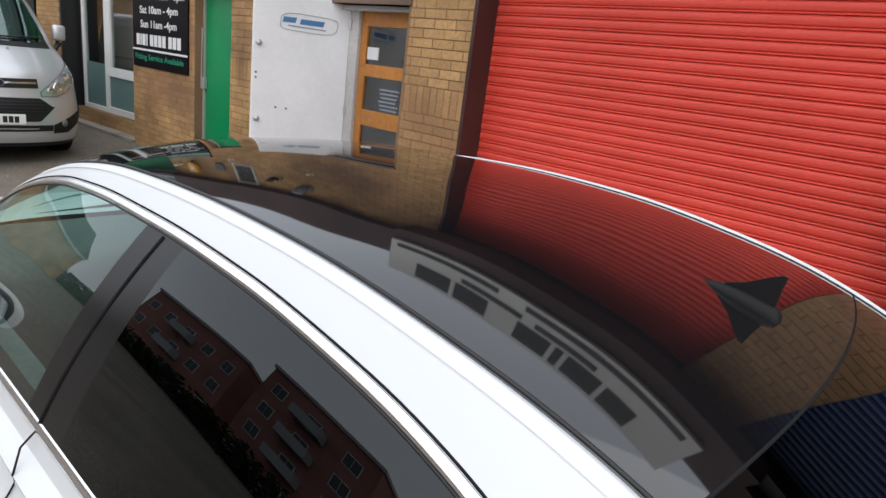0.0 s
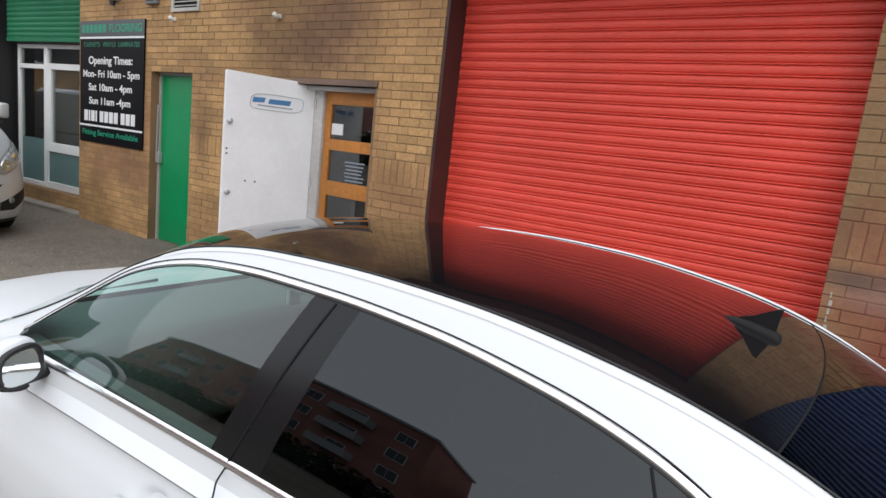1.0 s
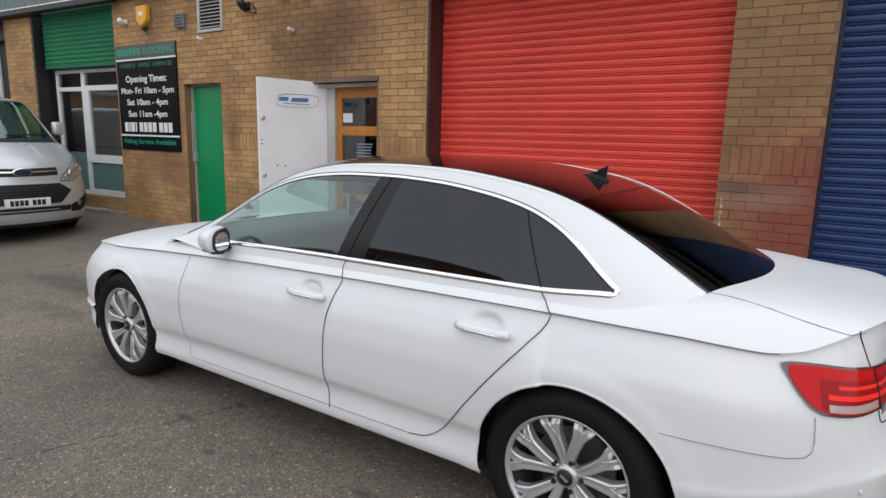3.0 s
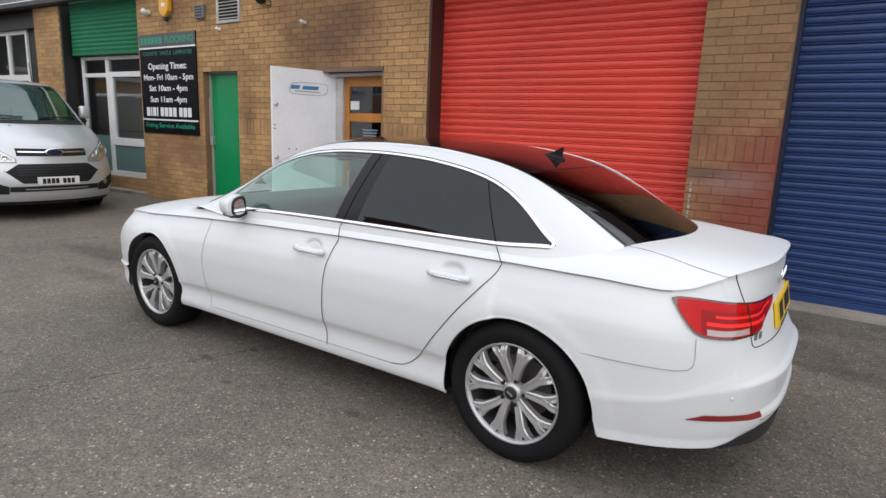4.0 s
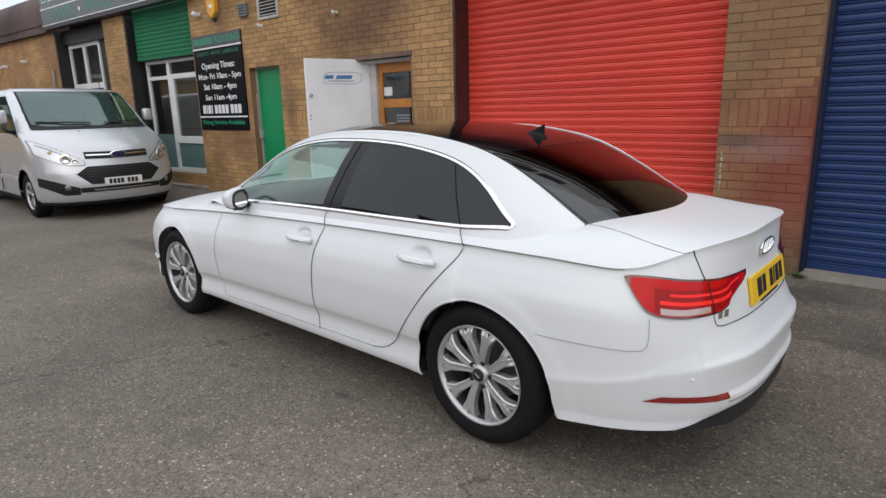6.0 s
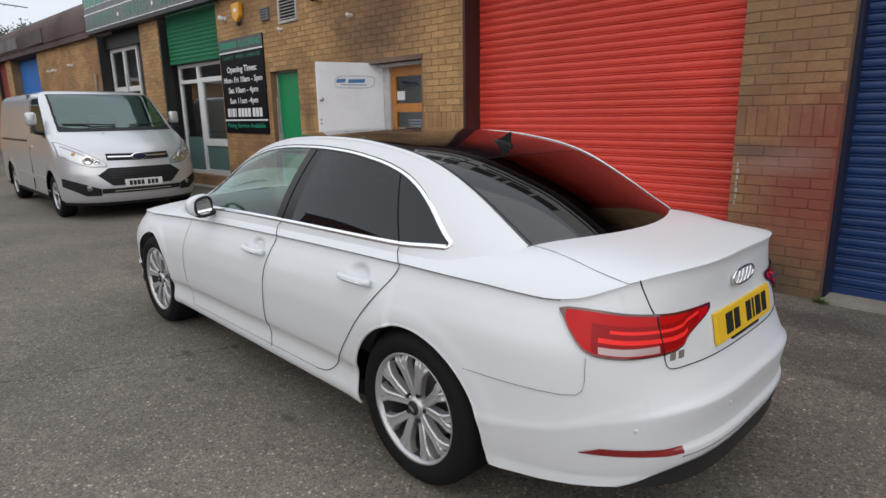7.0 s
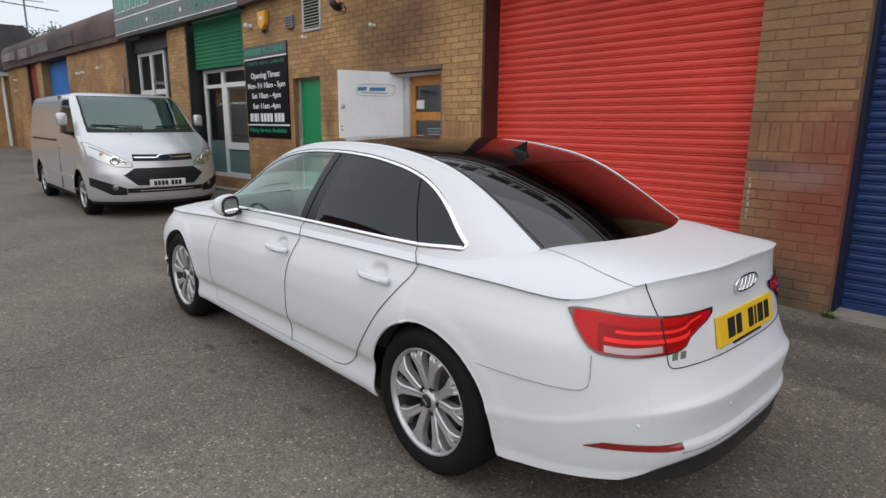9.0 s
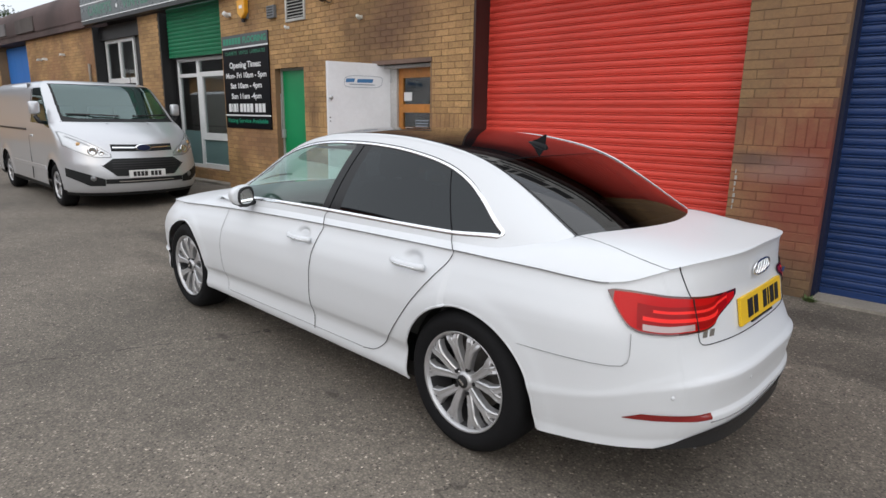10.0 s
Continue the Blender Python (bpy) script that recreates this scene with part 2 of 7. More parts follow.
redden(BRICK)
redden(BRICK_J)
redden(MORTAR)
FASCIA = mat("brown_felt_fascia", (0.10, 0.066, 0.062), 0.85, grain=0.2, scale=40, stain=0.4, stain_scale=0.6, bump=0.2)
SIGN_BLACK = mat("sign_black_vinyl", (0.006, 0.006, 0.008), 0.35, grain=0.1, scale=20, spec=0.08)
SIGN_GREEN = mat("sign_green_vinyl", (0.004, 0.13, 0.07), 0.3, grain=0.1, scale=20)
INK_WHITE = mat("white_vinyl", (0.75, 0.76, 0.77), 0.4)
INK_BLUE = mat("blue_vinyl", (0.06, 0.20, 0.42), 0.4)
INK_GREY = mat("grey_vinyl", (0.25, 0.3, 0.36), 0.4)
WHITE_PAINT = mat("pearl_white_car_paint", (0.68, 0.698, 0.72), 0.38, coat=0.25)
GLOSS_BLACK = mat("gloss_black_roof", (0.006, 0.006, 0.007), 0.035, coat=0.3, spec=1.0)
CHROME = mat("satin_chrome", (0.85, 0.86, 0.87), 0.16, metal=1.0)
# darker copy of the alloy: shade inside the wheel put into its colour
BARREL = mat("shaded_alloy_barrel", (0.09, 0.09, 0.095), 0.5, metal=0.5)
RUBBER = mat("tyre_rubber", (0.010, 0.010, 0.011), 0.75, grain=0.25, scale=80, bump=0.2, spec=0.15)
ALLOY = mat("silver_alloy", (0.52, 0.52, 0.53), 0.36, metal=0.6, coat=0.3)
DARK = mat("dark_void", (0.006, 0.006, 0.006), 0.8)
TRIM = mat("black_plastic_trim", (0.014, 0.014, 0.015), 0.45, grain=0.2, scale=90)
GAP = mat("shut_line_shadow_gap", (0.02, 0.02, 0.022), 0.9, spec=0.0)
GLASS = glass("clear_car_glass", (0.62, 0.82, 0.76), mix=1.8)
TINT = glass("tinted_car_glass", (0.018, 0.019, 0.022), mix=1.56, shine=(0.92, 0.97, 1.0))
PANE = glass("window_pane", (0.7, 0.74, 0.74), mix=1.8)


# ---- building helpers ----
def link(name, bm, material, parent=None, label="", smooth=False):
    me = bpy.data.meshes.new(name)
    bm.to_mesh(me)
    bm.free()
    if smooth:
        me.polygons.foreach_set("use_smooth", [True] * len(me.polygons))
    for one in (material if isinstance(material, (list, tuple)) else [material]):
        me.materials.append(one)
    ob = new(name, me)
    if parent:
        ob.parent = parent
    if label:
        ob["label"] = label
    return ob


def part(name, bm, material, parent, label="", smooth=False):
    return link(name, bm, material, parent, label, smooth)


def thing(name, label, category, group="", kind="", at=(0, 0, 0), turn=0.0):
    ob = new(name)
    ob.matrix_world = pose(*at, 0, 0, turn)
    return tagged(ob, label, category, group, kind)


def box(x0, x1, y0, y1, z0, z1, bevel=0.0, bm=None, m=None):
    bm = bm or bmesh.new()
    vs = [bm.verts.new((x, y, z)) for x in (x0, x1) for y in (y0, y1) for z in (z0, z1)]
    fs = [bm.faces.new([vs[i] for i in q]) for q in ((0, 1, 3, 2), (4, 6, 7, 5), (0, 4, 5, 1), (2, 3, 7, 6), (0, 2, 6, 4), (1, 5, 7, 3))]
    if bevel:
        es = list({e for f in fs for e in f.edges})
        r = bmesh.ops.bevel(bm, geom=es, offset=bevel, segments=2, affect="EDGES", profile=0.5)
        vs = list({v for f in r["faces"] for v in f.verts} | {v for v in vs if v.is_valid})
    if m:
        bmesh.ops.transform(bm, matrix=m, verts=[v for v in vs if v.is_valid])
    return bm


def tube(points, radius, sides=8, bm=None, closed=False, flat=1.0):
    """A round bar along a line of points."""
    bm = bm or bmesh.new()
    pts = [Vector(p) for p in points]
    n = len(pts)
    rings = []
    up = Vector((0.13, 0.21, 0.97)).normalized()
    for i, p in enumerate(pts):
        a = pts[(i - 1) % n] if closed or i else p
        b = pts[(i + 1) % n] if closed or i < n - 1 else p
        d = (b - a).normalized()
        e = d.cross(up)
        e = e.normalized() if e.length > 1e-6 else d.orthogonal().normalized()
        g = d.cross(e)
        rings.append([bm.verts.new(p + (e * math.cos(k * math.tau / sides) + g * math.sin(k * math.tau / sides) * flat) * radius) for k in range(sides)])
    for i in range(n if closed else n - 1):
        r0, r1 = rings[i], rings[(i + 1) % n]
        for k in range(sides):
            bm.faces.new((r0[k], r0[(k + 1) % sides], r1[(k + 1) % sides], r1[k]))
    if not closed:
        bm.faces.new(rings[0])
        bm.faces.new(rings[-1][::-1])
    bmesh.ops.recalc_face_normals(bm, faces=bm.faces)
    return bm


def lathe(profile, sides=48, bm=None, m=None):
    """Turns (radius, height) round the y axis."""
    bm = bm or bmesh.new()
    rings = [[bm.verts.new((r * math.cos(k * math.tau / sides), h, r * math.sin(k * math.tau / sides))) for k in range(sides)] for r, h in profile]
    for a, b in zip(rings, rings[1:]):
        for k in range(sides):
            bm.faces.new((a[k], a[(k + 1) % sides], b[(k + 1) % sides], b[k]))
    if m:
        bmesh.ops.transform(bm, matrix=m, verts=[v for r in rings for v in r])
    return bm


def tab(x, pts):
    """A smooth curve through (x, value) pairs that does not overshoot."""
    xs, ys = np.array([p[0] for p in pts], float), np.array([p[1] for p in pts], float)
    h = np.diff(xs)
    d = np.diff(ys) / h
    m = np.zeros(len(xs))
    m[0], m[-1] = d[0], d[-1]
    for i in range(1, len(xs) - 1):
        if d[i - 1] * d[i] > 0:
            w1, w2 = 2 * h[i] + h[i - 1], h[i] + 2 * h[i - 1]
            m[i] = (w1 + w2) / (w1 / d[i - 1] + w2 / d[i])
    x = np.clip(np.asarray(x, float), xs[0], xs[-1])
    i = np.clip(np.searchsorted(xs, x) - 1, 0, len(h) - 1)
    t = (x - xs[i]) / h[i]
    return ((1 + 2 * t) * (1 - t) ** 2 * ys[i] + t * (1 - t) ** 2 * h[i] * m[i] + t * t * (3 - 2 * t) * ys[i + 1] + t * t * (t - 1) * h[i] * m[i + 1])


def inside(px, pz, poly):
    """Which of the points lie inside the outline."""
    res = np.zeros(np.shape(px), bool)
    n = len(poly)
    for i in range(n):
        x0, z0 = poly[i]
        x1, z1 = poly[(i + 1) % n]
        c = ((z0 > pz) != (z1 > pz)) & (px < (x1 - x0) * (pz - z0) / ((z1 - z0) if z1 != z0 else 1e-9) + x0)
        res ^= c
    return res


def grid_normals(P):
    """Normals of a grid of points."""
    a = np.gradient(P, axis=0)
    b = np.gradient(P, axis=1)
    n = np.cross(a, b)
    return n / np.maximum(np.linalg.norm(n, axis=2, keepdims=True), 1e-9)


def patch(name, P, N, keep, material, parent, label=""):
    """The faces of a grid of points that keep marks, as one smooth mesh that takes the whole grid's normals."""
    nu, nv = P.shape[:2]
    idx = np.arange(nu * nv).reshape(nu, nv)
    q = np.stack([idx[:-1, :-1], idx[1:, :-1], idx[1:, 1:], idx[:-1, 1:]], axis=2)[keep]
    if not len(q):
        return None
    flat = P.reshape(-1, 3)
    turn = np.cross(flat[q[:, 1]] - flat[q[:, 0]], flat[q[:, 3]] - flat[q[:, 0]])
    if np.sum(turn * N.reshape(-1, 3)[q[:, 0]]) < 0:
        q = q[:, ::-1]
    used, inv = np.unique(q, return_inverse=True)
    me = bpy.data.meshes.new(name)
    me.from_pydata(P.reshape(-1, 3)[used].tolist(), [], inv.reshape(q.shape).tolist())
    me.polygons.foreach_set("use_smooth", [True] * len(me.polygons))
    me.materials.append(material)
    nn = N.reshape(-1, 3)[used]
    me.normals_split_custom_set_from_vertices(nn.tolist())
    ob = new(name, me)
    ob.parent = parent
    if label:
        ob["label"] = label
    return ob


def centres(P):
    return (P[:-1, :-1] + P[1:, :-1] + P[1:, 1:] + P[:-1, 1:]) / 4


def text(words, width, height, material, parent, m, bold=0.012, name="lettering", deep=0.002):
    """Words fitted to a width and a height, reading along x and up z, at the pose m."""
    cu = bpy.data.curves.new(name, "FONT")
    cu.body, cu.extrude, cu.offset, cu.align_x, cu.align_y = words, 0.01, bold, "LEFT", "BOTTOM_BASELINE"
    ob = bpy.data.objects.new(name, cu)
    scene.collection.objects.link(ob)
    bpy.context.view_layer.update()
    me = bpy.data.meshes.new_from_object(ob.evaluated_get(bpy.context.evaluated_depsgraph_get()))
    bpy.data.objects.remove(ob)
    weld = bmesh.new()
    weld.from_mesh(me)
    bmesh.ops.remove_doubles(weld, verts=weld.verts, dist=1e-5)
    weld.to_mesh(me)
    weld.free()
    co = np.array([v.co[:] for v in me.vertices])
    lo, hi = co.min(0), co.max(0)
    k = np.array([width / (hi[0] - lo[0]), height / (hi[1] - lo[1]), deep / max(hi[2] - lo[2], 1e-6)])
    co = (co - lo) * k
    out = np.stack([co[:, 0], -co[:, 2], co[:, 1]], 1)
    me.vertices.foreach_set("co", out.ravel())
    me.update()
    me.transform(m)
    me.materials.clear()
    me.materials.append(material)
    # one mesh for each letter: islands that share a stretch of the line belong together
    link_to = list(range(len(me.vertices)))

    def root(k):
        while link_to[k] != k:
            link_to[k] = link_to[link_to[k]]
            k = link_to[k]
        return k

    for e in me.edges:
        link_to[root(e.vertices[0])] = root(e.vertices[1])
    islands = {}
    for k in range(len(me.vertices)):
        islands.setdefault(root(k), []).append(k)
    spans = sorted((min(out[k, 0] for k in ks), max(out[k, 0] for k in ks), ks) for ks in islands.values())
    letters = []
    for a, b, ks in spans:
        if letters and a < letters[-1][0] - 0.3 * (b - a):
            letters[-1] = (max(letters[-1][0], b), letters[-1][1] + ks)
        else:
            letters.append((b, list(ks)))
    for _, ks in letters:
        at = {k: j for j, k in enumerate(ks)}
        lm = bpy.data.meshes.new("letter")
        lm.from_pydata([tuple(me.vertices[k].co) for k in ks], [], [tuple(at[k] for k in f.vertices) for f in me.polygons if f.vertices[0] in at])
        lm.materials.append(material)
        new("letter", lm).parent = parent
    bpy.data.meshes.remove(me)


def plate_box(name, parent, material, x0, x1, y0, y1, z0, z1, bevel=0.0, label=""):
    return part(name, box(x0, x1, y0, y1, z0, z1, bevel), material, parent, label)


def extrude_poly(poly, depth, m, bm=None):
    """A flat outline in x and z, given depth along y, at the pose m."""
    bm = bm or bmesh.new()
    a = [bm.verts.new(m @ Vector((x, 0, z))) for x, z in poly]
    b = [bm.verts.new(m @ Vector((x, depth, z))) for x, z in poly]
    n = len(poly)
    bm.faces.new(a)
    bm.faces.new(b[::-1])
    for i in range(n):
        bm.faces.new((a[i], b[i], b[(i + 1) % n], a[(i + 1) % n]))
    bmesh.ops.recalc_face_normals(bm, faces=bm.faces)
    return bm


# ---- the place: ground and building ----
WALL_Y = 3.48          # face of the brick front
SHUT_Y = 3.73          # face of the two large shutters
TOP = 3.5              # underside of the fascia
LEFT = pose(-9.2, 3.48, 0, 0, 0, 3.7)   # the neighbouring units turn a little towards the yard


def step(t):
    t = min(max(t, 0.0), 1.0)
    return t * t * (3 - 2 * t)


def ground_height(x, y):
    return 0.085 * step((y - 1.6) / 1.9) + 0.4 * step((-13.5 - x) / 15)


def ground():
    xs = sorted(set([-400, -150, -80, -60] + [round(-45 + 0.5 * i, 2) for i in range(141)] + [40, 60, 150, 400]))
    ys = sorted(set([-400, -150, -70, -40] + [round(-20 + 0.4 * i, 2) for i in range(76)] + [20, 40, 150, 400]))
    bm = bmesh.new()
    g = [[bm.verts.new((x, y, ground_height(x, y) + 0.006 * noise.noise((x * 0.6, y * 0.6, 0)))) for y in ys] for x in xs]
    for i in range(len(xs) - 1):
        for j in range(len(ys) - 1):
            bm.faces.new((g[i][j], g[i + 1][j], g[i + 1][j + 1], g[i][j + 1]))
    return tagged(link("ground", bm, ASPHALT, smooth=True), "worn grey asphalt yard with stains and specks", "ground", kind="structure")


def boxes_mesh(name, rects, y0, y1, material, m=Matrix(), parent=None, label=""):
    bm = bmesh.new()
    for x0, x1, z0, z1 in rects:
        box(x0, x1, y0, y1, z0, z1, bm=bm)
    bmesh.ops.transform(bm, matrix=m, verts=bm.verts)
    return link(name, bm, material, parent, label)


def wall_rects(x0, x1, z0, z1, openings):
    """A wall face cut into butted rectangles round its openings."""
    res, x = [], x0
    for a, b, lo, hi in sorted(openings):
        if a > x:
            res.append((x, a, z0, z1))
        if lo > z0:
            res.append((a, b, z0, lo))
        if hi < z1:
            res.append((a, b, hi, z1))
        x = b
    if x < x1:
        res.append((x, x1, z0, z1))
    return res


def brick_layout(x0, x1, z0, z1, openings, soldier=None):
    """Rectangles of a stretcher bond, with one upright course where soldier says."""
    res, z, row = [], z0, 0
    while z < z1 - 0.02:
        upright = soldier is not None and abs(z - soldier) < 0.038
        h, step_x, off = (0.218, 0.075, 0.0) if upright else (0.068, 0.225, 0.1125 * (row % 2))
        x = x0 - off
        while x < x1:
            a, b = max(x, x0), min(x + step_x - 0.007, x1)
            lo, hi = z, min(z + h, z1)
            for oa, ob, ol, oh in openings:
                if lo < oh - 0.03 and hi > ol + 0.03:
                    if a >= oa - 0.02 and b <= ob + 0.02:
                        b = a
                    elif a < oa < b:
                        b = oa
                    elif a < ob < b:
                        a = ob
            if b - a > 0.03:
                res.append((a, b, lo, hi))
            x += step_x
        z += h + 0.007
        row += 1
    return res


def brick_shape(w, h, out=0.005):
    """One brick's visible face, its rim worn round; origin at its lower left on the wall's face."""
    e = 0.003
    v = [(0, 0, 0), (w, 0, 0), (w, 0, h), (0, 0, h), (0, -out + e, 0), (w, -out + e, 0), (w, -out + e, h), (0, -out + e, h),
         (e, -out, e), (w - e, -out, e), (w - e, -out, h - e), (e, -out, h - e)]
    f = [(0, 1, 5, 4), (1, 2, 6, 5), (2, 3, 7, 6), (3, 0, 4, 7), (4, 5, 9, 8), (5, 6, 10, 9), (6, 7, 11, 10), (7, 4, 8, 11), (8, 9, 10, 11)]
    return v, f


BRICK_MESHES = {}


def brick_mesh(w, h, material):
    key = (round(w, 3), round(h, 3), material.name)
    if key not in BRICK_MESHES:
        me = bpy.data.meshes.new("brick")
        v, f = brick_shape(w, h)
        me.from_pydata(v, [], f)
        me.materials.append(material)
        BRICK_MESHES[key] = me
    return BRICK_MESHES[key]


def lay_bricks(wall, layout, y, single, joined, near=None, most=300, m=Matrix()):
    """The bricks nearest to a spot of the wall become pieces of their own; the rest is one mesh."""
    if near:
        layout = sorted(layout, key=lambda r: (r[0] - near[0]) ** 2 + 1.6 * (r[2] - near[1]) ** 2)
    else:
        most = 0
    rng = random.Random(5)
    for a, b, lo, hi in layout[:most]:
        ob = new("brick", brick_mesh(b - a, hi - lo, single))
        ob.matrix_world = m @ Matrix.Translation((a, y + rng.uniform(-0.0015, 0.002), lo))
        ob.parent = wall
    V, Fc = [], []
    for a, b, lo, hi in layout[most:]:
        v, f = brick_shape(b - a, hi - lo)
        k = len(V)
        dy = rng.uniform(-0.0015, 0.002)
        V += [tuple(m @ Vector((x + a, q + y + dy, z + lo))) for x, q, z in v]
        Fc += [tuple(i + k for i in q) for q in f]
    if V:
        me = bpy.data.meshes.new("brickwork")
        me.from_pydata(V, [], Fc)
        me.materials.append(joined)
        ob = new("brickwork", me)
        ob.parent = wall
        ob["kind"] = "stuff"


GREEN_REC = (-7.40, -6.55, 0.0, 2.20)
DOOR_REC = (-4.84, -3.77, 0.0, 2.12)
ground()
wall_north = tagged(boxes_mesh("wall_north", wall_rects(-9.2, -3.08, -0.1, TOP, [GREEN_REC, DOOR_REC]), WALL_Y, WALL_Y + 0.3, MORTAR), "weathered buff brick wall of an industrial unit", "wall", kind="structure")
pier = tagged(boxes_mesh("wall_pier", [(-0.13, 0.57, -0.1, TOP)], WALL_Y, WALL_Y + 0.35, MORTAR), "buff brick pier with red paint overspray between two shutters", "wall", kind="structure")
tagged(boxes_mesh("wall_east", [(4.6, 12, -0.1, TOP)], WALL_Y, WALL_Y + 0.3, BRICK_J), "buff brick wall", "wall", kind="structure")
tagged(boxes_mesh("wall_back", [(-9.2, 12, -0.1, 3.91)], 5.2, 5.3, BLACK), "dark inner wall of the unit", "wall", kind="structure")
tagged(boxes_mesh("fascia", [(-9.2, -3.30, TOP, 4.1), (-3.30, 12, 3.62, 4.05)], WALL_Y - 0.16, WALL_Y + 0.5, FASCIA), "brown felted fascia above the units", "fascia", kind="structure")
tagged(boxes_mesh("roof_slab", [(-9.2, 12, 3.92, 4.02)], WALL_Y + 0.5, 12, FASCIA), "flat roof of the units", "roof", kind="structure")
tagged(boxes_mesh("shutter_header", [(-3.08, -0.13, 3.4, 3.62), (0.57, 4.6, 3.4, 3.62)], WALL_Y - 0.02, WALL_Y + 0.3, BLACK), "dark steel header above the shutters", "lintel", kind="structure")
tagged(boxes_mesh("shutter_jamb", [(-3.08, -3.05, 0.03, 3.4)], WALL_Y + 0.003, SHUT_Y + 0.06, BROWN), "brown painted steel jamb", "jamb", kind="structure")
tagged(boxes_mesh("shutter_jamb", [(0.57, 0.60, 0.03, 3.4)], WALL_Y + 0.09, SHUT_Y + 0.06, mat("navy_steel_paint", (0.007, 0.012, 0.04), 0.5, grain=0.1)), "navy painted steel guide", "jamb", kind="structure")


def roller_shutter(x0, x1, z0, z1, y, paint, label, name="roller_shutter"):
    """A curtain of curved slats with a bottom bar."""
    sh = thing(name, label, "shutter", "roller shutters", at=((x0 + x1) / 2, y, z0))
    pitch, n = 0.075, int((z1 - z0) / 0.075)
    # a narrow hooked bead between two grooves, then the broad curved face
    prof = [(0.006, 0.0), (0.006, 0.0015), (-0.005, 0.003), (-0.0085, 0.0055), (-0.0075, 0.010), (-0.003, 0.014), (0.006, 0.0155), (0.006, 0.0175), (-0.001, 0.019), (-0.0038, 0.027), (-0.006, 0.038), (-0.0063, 0.050), (-0.0045, 0.062), (-0.0005, 0.072), (0.006, 0.0738), (0.006, 0.075)]
    w = (x1 - x0) / 2
    v, f = [], []
    for yy, zz in prof:
        v += [(-w, yy, zz), (w, yy, zz)]
    for i in range(len(prof) - 1):
        f.append((2 * i, 2 * i + 1, 2 * i + 3, 2 * i + 2))
    me = bpy.data.meshes.new("slat")
    me.from_pydata(v, [], f)
    me.materials.append(paint)
    me.polygons.foreach_set("use_smooth", [k in (2, 3, 4) or 8 <= k <= 12 for k in range(len(me.polygons))])
    for i in range(n):
        ob = new("slat", me)
        ob.parent = sh
        ob.matrix_basis = Matrix.Translation((0, 0.0015 * math.sin(i * 1.7), 0.06 + i * pitch))
    plate_box("bottom_bar", sh, paint, -w, w, -0.02, 0.02, -0.01, 0.058, 0.004)
    return sh


roller_shutter(-3.05, -0.13, 0.10, 3.5, SHUT_Y, RED, "closed red painted steel roller shutter")
roller_shutter(0.60, 4.6, 0.10, 3.5, SHUT_Y - 0.02, BLUE, "closed dark blue painted steel roller shutter")
tagged(boxes_mesh("threshold", [(0.6, 4.6, -0.05, 0.105)], WALL_Y - 0.06, SHUT_Y + 0.1, CONCRETE), "pale worn concrete threshold under the shutter", "threshold", kind="structure")
tagged(boxes_mesh("threshold", [(-3.05, -0.13, -0.05, 0.10)], WALL_Y + 0.02, SHUT_Y + 0.1, CONCRETE), "worn concrete threshold", "threshold", kind="structure")


# ---- doors and fittings of the brick front ----
def green_door():
    d = thing("green_door", "closed green painted flush door with padlock bar", "door", at=(-6.98, 3.6, 0.09))
    plate_box("leaf", d, GREEN, -0.375, 0.375, 0, 0.045, 0, 2.06, 0.003)
    for a, b in ((-0.42, -0.377), (0.377, 0.42)):
        plate_box("jamb", d, mat("grey_frame_paint", (0.33, 0.34, 0.31), 0.6, grain=0.1), a, b, -0.02, 0.06, -0.05, 2.10, 0.003)
    plate_box("head", d, bpy.data.materials["grey_frame_paint"], -0.375, 0.375, -0.02, 0.06, 2.063, 2.10, 0.003)
    part("lock_box", box(-0.40, -0.33, -0.06, -0.001, 0.98, 1.12, 0.008), ALLOY, d, "galvanised lock box")
    part("hasp", tube([(-0.40, -0.045, 1.12), (-0.395, -0.04, 1.7)], 0.008), ALLOY, d)
    return d


